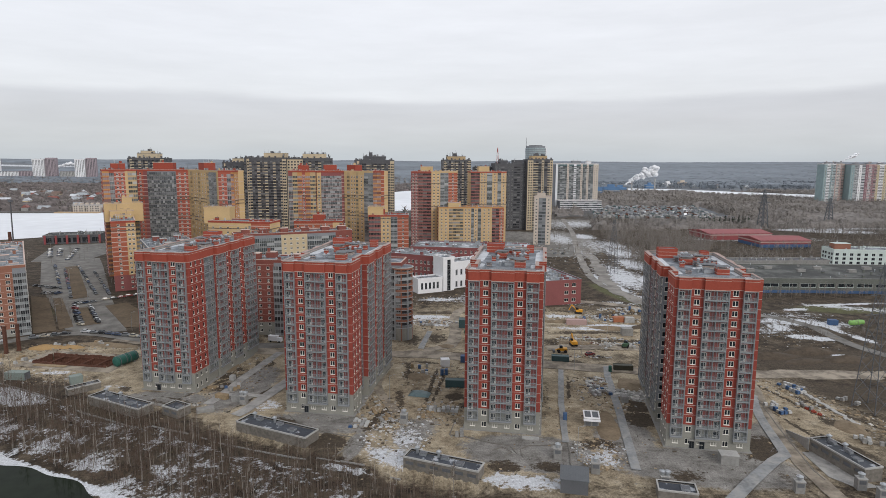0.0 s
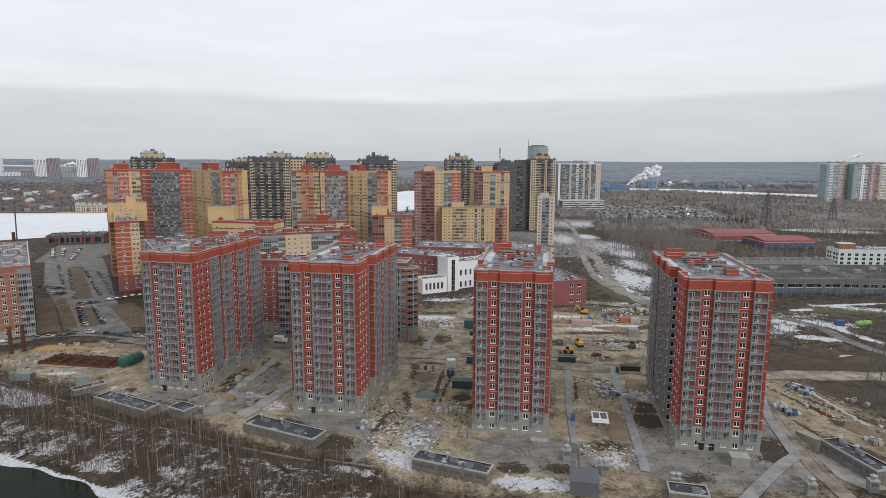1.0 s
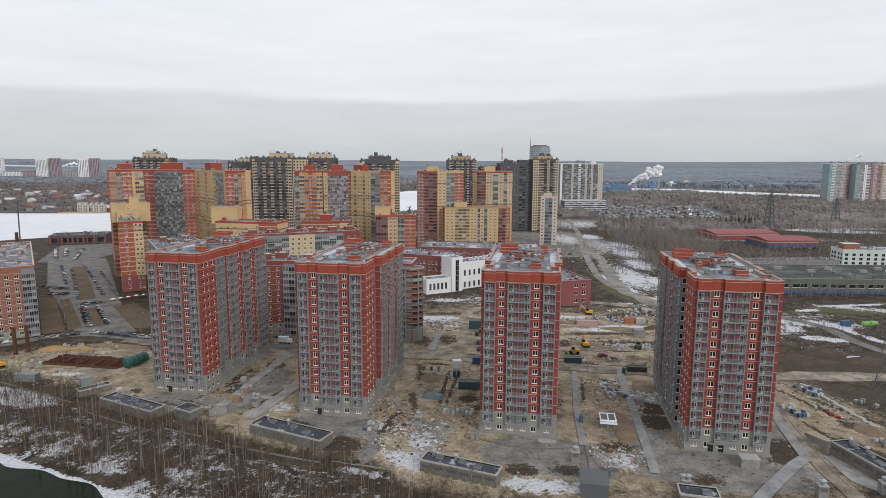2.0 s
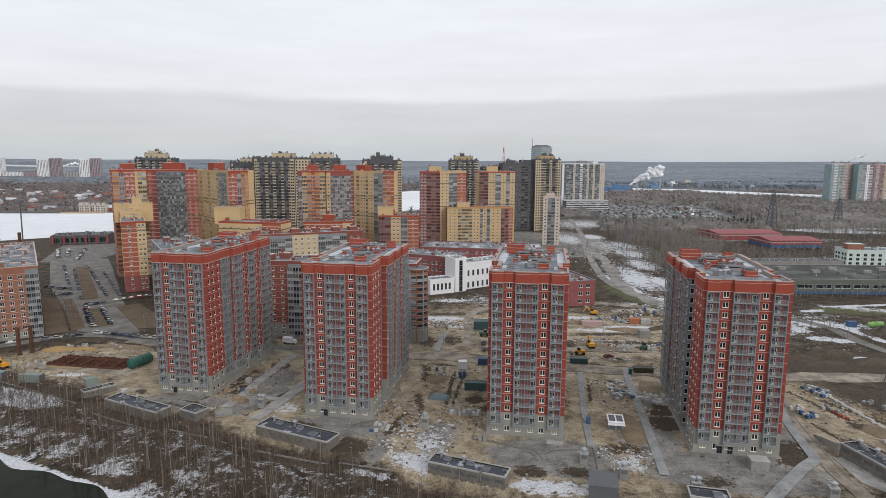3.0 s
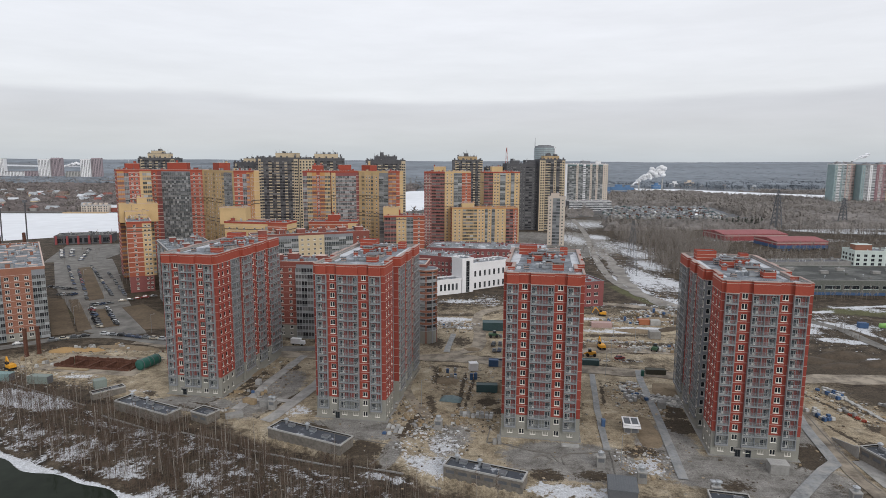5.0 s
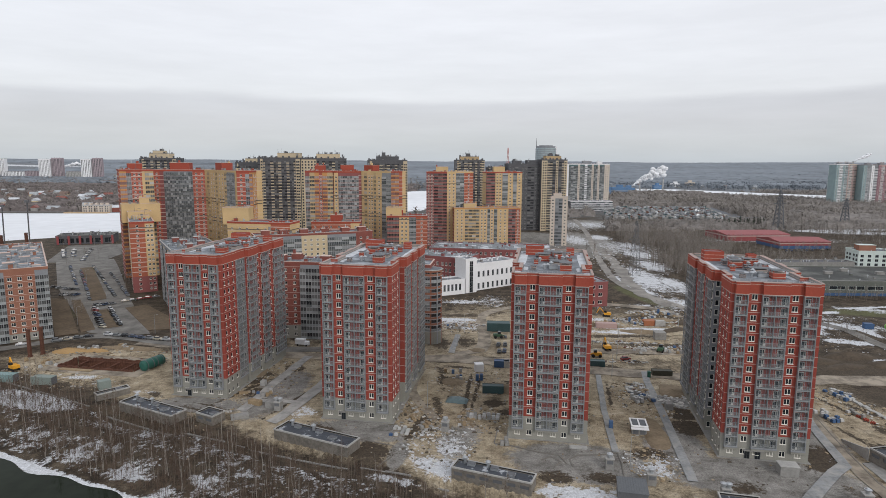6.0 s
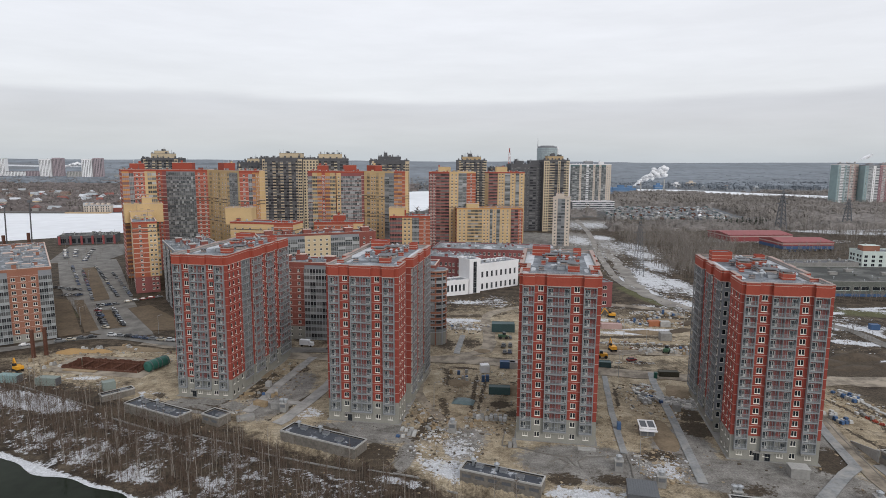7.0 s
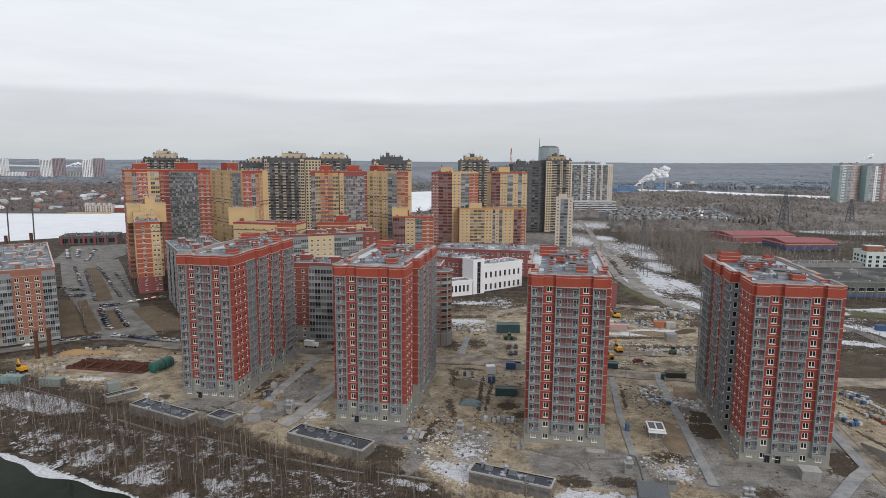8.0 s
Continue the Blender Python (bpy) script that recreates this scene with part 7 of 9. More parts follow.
for tx, ty in ((0, 225.4), (1.6, 225.8), (83, 311), (104, 329), (39.5, 185)):
    toilet(tx, ty, BLUEP, "blue plastic portable toilet")
toilet(66.2, 230, GREENP, "green plastic portable toilet")
for i in range(3):
    b = Bag().rod((0, -1.4, 1.3), (0, 1.4, 1.3), 1.25, 1.25, LIME, 16).rod((0, -1.7, 1.3), (0, -1.4, 1.3), 0.7, 1.25, LIME, 16).rod((0, 1.4, 1.3), (0, 1.7, 1.3), 1.25, 0.7, LIME, 16).box(-1, 1, -0.9, 0.9, -0.1, 0.4, DKGREY)
    thing("plastic_tank", "lime green plastic tank lying on a verge", "tank", 208.5 + 2.6 * i, 300 + 0.8 * i, 0, 75, group="lime tanks", data=b)
t = thing("tarpaulin_stack", "pile under a sagging grey-green tarpaulin", "tarpaulin", -8.0, 205.6, 0, -12)
TARP = mat("grey_green_tarpaulin", (0.12, 0.17, 0.18), 0.5, 0.2, 0.8, 0.3, 0.3)
v, f = [], []
for j in range(7):
    for i in range(11):
        u, w = i / 10 - 0.5, j / 6 - 0.5
        z = 1.3 * (1 - (2 * u) ** 4) * (1 - (2 * w) ** 4) + 0.35 * noise.noise((u * 5, w * 5, 3)) * (1 - abs(2 * u)) + 0.05
        v.append((u * 7.5 + 0.4 * noise.noise((j, 1, 1)), w * 4.6 + 0.4 * noise.noise((i, 2, 1)), z))
f = [(j * 11 + i, j * 11 + i + 1, j * 11 + i + 12, j * 11 + i + 11) for j in range(6) for i in range(10)]
me = bpy.data.meshes.new("sheet")
me.from_pydata(v, [], f)
me.materials.append(TARP)
part("sheet", me, t)
part("stack", Bag().box(-2.8, 2.8, -1.5, 1.5, -0.1, 0.7, WOODP), t)

# goods on pallets, rubble and litter
PALM = {}


def pallet(x, y, turn, kind, h, seed):
    key = (kind.name, round(h, 1), seed % 4)
    t = thing("pallet_of_goods", {"wrapped_pallet_goods": "pallet of film-wrapped building blocks", "weathered_timber": "stack of weathered boards on a pallet", "blue_paint": "pallet under a blue cover",
                                  "raw_concrete": "stack of concrete rings and slabs"}[kind.name], "pallet", x, y, ground_z(x, y) + 0.02, turn, group="pallets of building goods")
    if key not in PALM:
        r = random.Random(seed)
        b = Bag()
        for u in (-0.5, 0, 0.5):
            b.box(u - 0.06, u + 0.06, -0.6, 0.6, 0, 0.1, WOODP)
        b.box(-0.6, 0.6, -0.6, 0.6, 0.1, 0.15, WOODP)
        g = Bag().prism([(-0.58, -0.55), (0.56 + r.uniform(-.1, .1), -0.57), (0.57, 0.56), (-0.55, 0.58)], 0.15, h * 0.55, kind)
        g.prism([(-0.55, -0.5), (0.55, -0.54), (0.5 + r.uniform(-.15, 0), 0.5), (-0.52, 0.55)], h * 0.55, h, kind, 0.06)
        PALM[key] = (b.mesh("pallet"), g.mesh("load"))
    part("pallet", PALM[key][0], t)
    part("load", PALM[key][1], t)


def goods(cx, cy, hx, hy, turn, n, kinds, seed, big=1.0):
    r = random.Random(seed)
    c, s = math.cos(radians(turn)), math.sin(radians(turn))
    cells = [(a * 1.45, b * 1.45) for a in range(-int(hx / 1.45), int(hx / 1.45) + 1) for b in range(-int(hy / 1.45), int(hy / 1.45) + 1)]
    r.shuffle(cells)
    cells.sort(key=lambda q: noise.noise((q[0] * 0.35 + seed, q[1] * 0.35, 0.5)))
    spots = [(a + r.uniform(-0.1, 0.1), b + r.uniform(-0.1, 0.1)) for a, b in cells[:n]]
    for i, (u, v) in enumerate(spots):
        pallet(cx + u * c - v * s, cy + u * s + v * c, turn + r.uniform(-6, 6), r.choice(kinds), r.uniform(0.8, 1.7) * big, i)


W3 = [PACK, PACK, PACK, WOODP, WOODP, CONC, CONC, PACK, BLUEP]
goods(56, 211, 4, 10, 10, 20, [PACK, PACK, PACK, PACK, CONC, BLUEP], 1)
goods(127.5, 212, 2.5, 5, 15, 16, [PACK, PACK, PACK, PACK, BLUEP], 2)
goods(140, 200, 2, 4, 30, 5, [PACK, CONC], 3)
goods(-25, 181, 4, 3, -10, 12, [PACK, PACK, PACK, PACK, BLUEP], 4, 0.7)
goods(-21, 191, 2.5, 9, 25, 14, [PACK, CONC, WOODP], 5, 0.55)
goods(0.6, 192, 5, 2.6, -5, 20, [PACK, PACK, PACK, CONC], 6, 0.8)
goods(-6, 192, 4, 7, 0, 12, [PACK, WOODP, CONC], 7, 0.5)
goods(6, 174, 2, 2, 0, 4, [CONC], 8)
goods(78, 263, 18, 5, 0, 20, W3, 9)
goods(80, 309, 14, 5, 0, 18, W3, 10)
goods(112.5, 193, 2, 8, 12, 12, [PACK, PACK, PACK, BLUEP], 11)
goods(121.5, 196, 2, 3, 10, 5, [PACK, CONC], 21)
goods(126.6, 170, 5, 2, -20, 8, [PACK, PACK, CONC], 22)
for i in range(15):
    b = Bag().prism([(-1.2, -0.75), (1.2, -0.7), (1.15, 0.75), (-1.2, 0.7)], -0.1, 0.32 + 0.1 * (i % 3), CONCL, 0.05)
    thing("concrete_slab", "pale concrete slab laid on dark earth", "slab", 129.6 + 0.1 * i + 0.35 * (i % 2), 212.5 - 2.15 * i, 0, 80 + 9 * (i % 4), group="row of slabs", data=b)
for px, py, k in ((122.8, 194.2, 1), (124.0, 189.4, 2), (123.3, 191.6, 3)):
    b = Bag()
    for i in range(9):
        u, v = 0.7 * math.cos(i * 2.4) * (i / 9) ** 0.5, 0.7 * math.sin(i * 2.4) * (i / 9) ** 0.5
        b.box(u - 0.3, u + 0.3, v - 0.15, v + 0.15, 0.0, 0.5 + 0.08 * (i * k % 4), BAND)
    thing("brick_stack", "loose stack of red facing bricks", "bricks", px, py, 0, 30 * k, group="brick stacks", data=b)
goods(-78, 214, 3, 6, 20, 6, W3, 12)
goods(-9, 230, 4, 5, 0, 10, [PACK, BLUEP, WOODP], 13)
goods(-5, 299, 7, 4, 0, 14, W3, 14)
goods(100, 322, 14, 5, 20, 20, W3, 15)
goods(-158, 262, 14, 3, -5, 14, W3, 16)
goods(-175, 240, 10, 5, 0, 12, [BLUEP, WOODP, CONC, PACK], 17)


def rubble(cx, cy, hx, hy, turn, n, materials, seed, lo=0.12, hi=0.6, name="rubble", label="scattered broken blocks, boards and wrapping"):
    """Loose pieces too many to count, each a skewed little block."""
    r = random.Random(seed)
    c, s = math.cos(radians(turn)), math.sin(radians(turn))
    b = Bag()
    for i in range(n):
        q, w = math.sqrt(r.random()) if hx < 40 else r.random() ** 0.7, r.uniform(0, 2 * math.pi)
        u, v = hx * q * math.cos(w), hy * q * math.sin(w)
        x, y = u * c - v * s, u * s + v * c
        k = lo + (hi - lo) * r.random() ** 2.2
        a = r.uniform(0, math.pi)
        l2, w2, h2 = k * r.uniform(0.7, 2.2), k, k * r.uniform(0.3, 0.9)
        pts = [(x + math.cos(a) * e * l2 * r.uniform(0.8, 1.1) - math.sin(a) * g * w2, y + math.sin(a) * e * l2 + math.cos(a) * g * w2 * r.uniform(0.8, 1.1)) for e, g in ((-1, -1), (1, -1), (1, 1), (-1, 1))]
        z = ground_z(cx + x, cy + y)
        b.prism(pts, z - 0.1, z + h2, r.choice(materials), r.uniform(0, 0.25))
    return thing(name, label, "rubble", cx, cy, data=b, kind="stuff")


LIGHT = mat("pale_litter", (0.50, 0.485, 0.455), 0.8, 0.2)
TANB = mat("tan_blocks", (0.36, 0.29, 0.20), 0.9, 0.2)
MIX = [LIGHT, CONCL, CONC, WOODP, SOIL, TANB, SOIL, MUDM, SOIL, MUDM, TANB, WOODP]
rubble(-14, 172, 11, 13, -10, 420, [SNOW, CONCL, CONC, SNOW, LIGHT, MUDM], 1, 0.10, 0.4)
rubble(-20, 190, 8, 16, 20, 400, MIX, 2, 0.10, 0.42)
rubble(0, 190, 9, 10, 0, 300, MIX, 3, 0.1, 0.42)
rubble(56, 208, 9, 18, 5, 350, MIX, 4, 0.1, 0.4)
rubble(128, 198, 9, 30, 25, 600, MIX, 5, 0.1, 0.44)
rubble(45, 163, 8, 10, 0, 260, MIX + [SNOW], 6, 0.1, 0.4)
rubble(70, 206, 8, 6, -10, 500, [CONC, CONCL, LIGHT], 7, 0.2, 0.7)
rubble(80, 270, 32, 12, 0, 700, MIX, 8, 0.08, 0.34)
rubble(80, 312, 34, 14, 0, 700, MIX + [SNOW], 9, 0.08, 0.38)
rubble(-5, 300, 18, 12, 0, 460, MIX, 10, 0.1, 0.42)
rubble(0, 225, 16, 16, 0, 500, MIX, 11, 0.08, 0.36)
rubble(-80, 220, 12, 26, -10, 400, MIX, 12, 0.08, 0.34)
rubble(-150, 252, 36, 12, -8, 450, [SOIL, MUDM, CONC, WOODP, RUST, SOIL, MUDM, SAND], 13, 0.12, 0.4)
rubble(-160, 224, 30, 8, -15, 350, MIX, 14, 0.1, 0.4)
rubble(10, 190, 125, 60, -10, 1500, [SOIL, MUDM, CONC, WOODP, SOIL, MUDM, TANB], 15, 0.06, 0.3)
rubble(135, 330, 30, 50, 0, 600, MIX + [SNOW, SNOW], 16, 0.12, 0.45)
rubble(165, 285, 40, 30, 0, 300, [SOIL, MUDM, SNOW, SOIL, CONC], 17, 0.1, 0.36)
rubble(125, 520, 60, 90, 0, 420, [SOIL, MUDM, SNOW, CONC, SNOW], 18, 0.2, 0.6)
rubble(30, 352, 60, 18, 0, 420, MIX, 19, 0.1, 0.4)


STORED = [CONC, CONCL, TANB, DKGREY, RUST, WOODP, PACK, MUDM]
for cx, cy, hx, hy, n, seed in ((84, 266, 22, 2.6, 300, 31), (70, 275, 16, 2.0, 160, 32), (92, 312, 20, 4.5, 420, 33), (100, 330, 14, 5, 260, 34), (-4, 303, 13, 4, 260, 35), (62, 248, 10, 1.4, 90, 36), (58, 216, 4, 9, 240, 37)):
    rubble(cx, cy, hx, hy, -4, n, STORED + [PACK, CONCL, LIGHT], seed, 0.16, 0.62, "stored_blocks", "row of stored blocks, boards and wrapped goods")


# ---------------------------------------------------------------- vehicles
CARM = {}
PAINTS = {"white": (0.44, 0.45, 0.46), "silver": (0.17, 0.178, 0.185), "black": (0.022, 0.023, 0.026), "grey": (0.09, 0.095, 0.10), "red": (0.18, 0.03, 0.03), "blue": (0.045, 0.065, 0.115), "beige": (0.40, 0.36, 0.29)}


def car(x, y, turn, paint, tall=False):
    key = (paint, tall)
    t = thing("car", paint + (" small off-roader" if tall else " saloon car") + " parked on worn asphalt", "car", x, y, 0.22, turn, group="parked cars")
    if key not in CARM:
        m = mat("car_paint_" + paint, PAINTS[paint], 0.42, 0.06, spec=0.4)
        h = 0.25 if tall else 0.0
        body = Bag()
        prof = [(-2.15, 0.32), (-2.2, 0.62), (-2.05, 0.85 + h), (1.0, 0.92 + h), (2.0, 0.78 + h * 0.6), (2.2, 0.55), (2.15, 0.32)]
        n, k, s = 0, len(prof), body.slot(m)
        body.v += [(px, -0.86 if 0.4 < pz else -0.8, pz) for px, pz in prof] + [(px, 0.86 if 0.4 < pz else 0.8, pz) for px, pz in prof]
        body.f += [tuple(range(k)), tuple(range(2 * k - 1, k - 1, -1))] + [(i, k + i, k + (i + 1) % k, (i + 1) % k) for i in range(k)]
        body.m += [s] * (k + 2)
        cab = Bag().prism([(-1.75 if tall else -1.5, -0.78), (0.85, -0.78), (0.85, 0.78), (-1.75 if tall else -1.5, 0.78)], 0.86 + h, 1.38 + h, GLASS, 0.22)
        top = Bag().prism([(-1.35 if tall else -1.15, -0.62), (0.45, -0.62), (0.45, 0.62), (-1.35 if tall else -1.15, 0.62)], 1.381 + h, 1.45 + h, m, 0.06)
        wh = Bag().rod((0, -0.11, 0), (0, 0.11, 0), 0.33, 0.33, RUBBER, 10).rod((0, -0.13, 0), (0, 0.13, 0), 0.18, 0.18, STEEL, 8)
        CARM[key] = (body.mesh("body"), cab.mesh("glasshouse"), top.mesh("roof"), wh.mesh("wheel"))
    b, c, r, w = CARM[key]
    part("body", b, t)
    part("glasshouse", c, t)
    part("roof", r, t)
    for sx in (-1.35, 1.35):
        for sy in (-0.8, 0.8):
            part("wheel", w, t, at=(sx, sy, 0.33))


PICK = ["white", "silver", "silver", "black", "black", "black", "black", "grey", "grey", "grey", "grey", "red", "blue", "blue", "blue", "beige"]


def car_row(a, b, n, turn, seed, gaps=0.15):
    r = random.Random(seed)
    for i in range(n):
        if r.random() > gaps:
            q = (i + 0.5) / n
            car(a[0] + (b[0] - a[0]) * q + r.uniform(-.2, .2), a[1] + (b[1] - a[1]) * q + r.uniform(-.3, .3), turn + r.uniform(-4, 4), r.choice(PICK), r.random() < 0.35)


car_row((-303, 468), (-242, 377), 17, -50, 1, 0.2)
car_row((-281, 445), (-220, 352), 19, -54, 2, 0.25)
car_row((-282, 463), (-210, 361), 20, -50, 3, 0.2)
car_row((-262, 448), (-202, 361), 16, -56, 4, 0.35)
car_row((-206, 332), (-179, 292), 11, -20, 5, 0.25)
car_row((-197, 331), (-173, 297), 9, -40, 6, 0.2)
car_row((-210, 338), (-200, 342), 4, 60, 20, 0)
car_row((-245, 364), (-234, 364), 4, 70, 21, 0.1)
car_row((-264, 386), (-246, 379), 7, 60, 7)
car_row((-190, 270), (-176, 279), 4, 20, 8)
car_row((-172, 281.5), (-137, 272.5), 8, -12, 9, 0.05)
car_row((-199, 347), (-184, 362), 5, 30, 10)
car_row((-356, 545), (-326, 498), 7, 35, 11)
car_row((-348, 548), (-320, 500), 7, 35, 12)
car_row((-335, 552), (-304, 486), 8, 35, 13)
car_row((10, 259), (15, 260), 2, 80, 14, 0)
car_row((10.5, 268), (16, 268.5), 2, 80, 15, 0)
car_row((60, 540), (110, 530), 7, 60, 16)
car_row((66, 560), (104, 556), 7, 60, 17)
car_row((-40, 555), (60, 552), 14, 60, 18, 0.2)
car_row((300, 561), (350, 574), 9, 70, 19, 0.2)
car(63, 249.6, 20, "red", True)
car(88, 305, 40, "white")
car(118, 372, 60, "white", True)
car(-64, 262, -20, "grey")
car(-200, 265, 30, "white")


def van(x, y, turn):
    t = thing("van", "white box van on the site street", "van", x, y, 0.2, turn)
    part("box", Bag().box(-3.4, 1.0, -1.05, 1.05, 0.75, 3.0, WHITEW), t)
    part("cab", Bag().prism([(1.05, -0.98), (2.9, -0.98), (2.9, 0.98), (1.05, 0.98)], 0.5, 2.1, WHITEW, 0.12), t)
    part("windscreen", Bag().box(2.62, 2.70, -0.85, 0.85, 1.3, 1.95, GLASS), t)
    for sx in (-2.2, 2.0):
        for sy in (-0.95, 0.95):
            part("wheel", Bag().rod((0, -0.14, 0), (0, 0.14, 0), 0.42, 0.42, RUBBER, 10), t, at=(sx, sy, 0.42))


van(-75.5, 267, -12)


def digger(x, y, turn, reach=1.0):
    t = thing("excavator", "yellow tracked excavator with its arm folded down", "excavator", x, y, 0.1, turn, group="yellow diggers")
    for sy in (-1.1, 1.1):
        part("track", Bag().prism([(-1.9, -0.3), (1.9, -0.3), (1.9, 0.3), (-1.9, 0.3)], 0.0, 0.9, RUBBER, 0.06), t, at=(0, sy, 0))
    part("body", Bag().prism([(-2.2, -1.3), (1.4, -1.3), (1.4, 1.3), (-2.2, 1.3)], 1.0, 2.2, YELP, 0.05), t)
    part("cab", Bag().prism([(0.0, 0.2), (1.5, 0.2), (1.5, 1.25), (0.0, 1.25)], 2.2, 3.1, GLASS, 0.08), t)
    part("boom", Bag().rod((1.2, -0.2, 1.9), (3.6 * reach, -0.2, 4.6), 0.32, 0.28, YELP, 6), t)
    part("stick", Bag().rod((3.6 * reach, -0.2, 4.6), (5.2 * reach, -0.2, 1.4), 0.26, 0.2, YELP, 6), t)
    part("bucket", Bag().prism([(-0.5, -0.6), (0.5, -0.6), (0.5, 0.6), (-0.5, 0.6)], 0, 0.9, DKGREY, 0.25), t, at=(5.1 * reach, -0.2, 0.4))


digger(59, 264, 95)
digger(74, 322, 170)
digger(-181, 233.5, 150, 0.8)


def loader(x, y, turn, paint):
    t = thing("loader", "yellow wheel loader with its bucket lowered", "loader", x, y, 0.1, turn, group="yellow diggers")
    part("body", Bag().prism([(-2.6, -1.1), (0.8, -1.1), (0.8, 1.1), (-2.6, 1.1)], 0.8, 2.0, paint, 0.05), t)
    part("cab", Bag().prism([(-0.6, -0.8), (0.8, -0.8), (0.8, 0.8), (-0.6, 0.8)], 2.0, 3.1, GLASS, 0.08), t)
    part("arm", Bag().rod((0.8, 0, 1.6), (2.8, 0, 0.8), 0.3, 0.25, paint, 6), t)
    part("bucket", Bag().prism([(2.6, -1.3), (3.6, -1.3), (3.6, 1.3), (2.6, 1.3)], 0.1, 1.1, DKGREY, 0.1), t)
    for sx in (-1.8, 1.0):
        for sy in (-1.1, 1.1):
            part("wheel", Bag().rod((0, -0.25, 0), (0, 0.25, 0), 0.7, 0.7, RUBBER, 12), t, at=(sx, sy, 0.7))


loader(51.5, 254, 175, YELP)
loader(82, 262, 60, mat("green_machine_paint", (0.05, 0.10, 0.06), 0.5, 0.2))
loader(13, 281, 5, mat("green_machine_paint", (0.05, 0.10, 0.06), 0.5, 0.2))


# ---------------------------------------------------------------- masts, poles and pylons
ROOFRED = mat("faded_red_mast_paint", (0.42, 0.14, 0.12), 0.6, 0.15)


def lattice(x, y, H, base, label, arms=3, turn=0, r=0.16, low=DKGREY, top=DKGREY):
    t = thing("power_pylon", label, "pylon", x, y, ground_z(x, y), turn, group="lattice power pylons")
    w = lambda z: base * (1 - z / H) ** 0.8 * 0.5 + 0.55
    for sx in (-1, 1):
        for sy in (-1, 1):
            part("leg", Bag().rod((sx * w(0), sy * w(0), -0.3), (sx * w(H * 0.6), sy * w(H * 0.6), H * 0.6), r, r * 0.8, low, 4)
                 .rod((sx * w(H * 0.6), sy * w(H * 0.6), H * 0.6), (sx * 0.5, sy * 0.5, H), r * 0.8, r * 0.6, top, 4), t)
    br = Bag()
    n = 9
    for i in range(n):
        z0, z1 = H * i / n, H * (i + 1) / n
        a, b = w(z0), w(z1)
        for k in range(4):
            c = [(-1, -1), (1, -1), (1, 1), (-1, 1)]
            (p, q), (s, u) = c[k], c[(k + 1) % 4]
            br.rod((p * a, q * a, z0), (s * b, u * b, z1), r * 0.5, r * 0.5, low if i % 2 else top, 3).rod((s * a, u * a, z0), (p * b, q * b, z1), r * 0.5, r * 0.5, low if i % 2 else top, 3)
    part("bracing", br, t)
    for i in range(arms):
        z = H * (0.66 + 0.13 * i)
        ln = base * (1.1 - 0.2 * i)
        part("crossarm", Bag().rod((-ln, 0, z), (ln, 0, z), r * 0.6, r * 0.6, DKGREY, 4).rod((-ln, 0, z), (0, 0, z + 1.8), r * 0.4, r * 0.4, DKGREY, 3).rod((ln, 0, z), (0, 0, z + 1.8), r * 0.4, r * 0.4, DKGREY, 3), t)


lattice(144.5, 194.5, 50, 7.0, "dark steel lattice power pylon on a field", turn=20)
lattice(396, 749, 48, 8, "far dark lattice power pylon", turn=10, r=0.62)
lattice(501, 786, 36, 7, "far dark lattice power pylon", turn=10, r=0.62)
lattice(125, 440, 40, 5, "thin dark lattice power pylon in a bare wood", turn=10, r=0.16)
lattice(92, 1037, 103, 7, "red and white lattice mast behind the blocks", arms=0, r=0.5, low=WHITEW, top=ROOFRED)
for mx, my, mh in ((-291.5, 408, 53), (-308.5, 408, 50)):
    t = thing("drill_mast", "tall dark drilling rig mast leaning a little", "rig", mx, my, 0, 0, group="drill rigs")
    part("mast", Bag().rod((0, 0, 0), (1.2, 0, mh), 0.5, 0.38, CHAR, 6), t)
    part("head", Bag().box(0.1, 2.4, -0.8, 0.8, mh, mh + 1.6, DKGREY), t)
    part("hammer", Bag().box(-2.2, -0.7, -0.7, 0.7, mh * 0.45, mh * 0.62, RUST), t)
    part("carriage", Bag().prism([(-4, -2.4), (4, -2.4), (4, 2.4), (-4, 2.4)], 0, 3.6, YELP, 0.1), t)


def lamp_post(x, y, h=9.0):
    t = thing("street_lamp", "thin grey street lamp post", "street lamp", x, y, 0, 0, group="street lamps")
    part("pole", Bag().rod((0, 0, -0.2), (0, 0, h), 0.11, 0.06, STEEL, 6), t)
    part("arm", Bag().rod((0, 0, h), (1.4, 0, h + 0.35), 0.05, 0.04, STEEL, 5), t)
    part("lamp_head", Bag().prism([(1.2, -0.14), (2.0, -0.10), (2.0, 0.10), (1.2, 0.14)], h + 0.3, h + 0.45, CONCL, 0.1), t)


for px, py in ((-6.5, 268), (-3, 290), (60, 252), (75, 268), (92, 252), (70, 285), (38, 160), (-18, 200), (20, 246), (-150, 285), (-196, 300), (-206, 345), (-250, 400), (104, 300), (112, 262), (52, 230), (100, 190)):
    lamp_post(px, py)

FARBLUE = mat("faded_blue_sheet", (0.10, 0.19, 0.33), 0.7, 0.2, 0.3, 0.05)
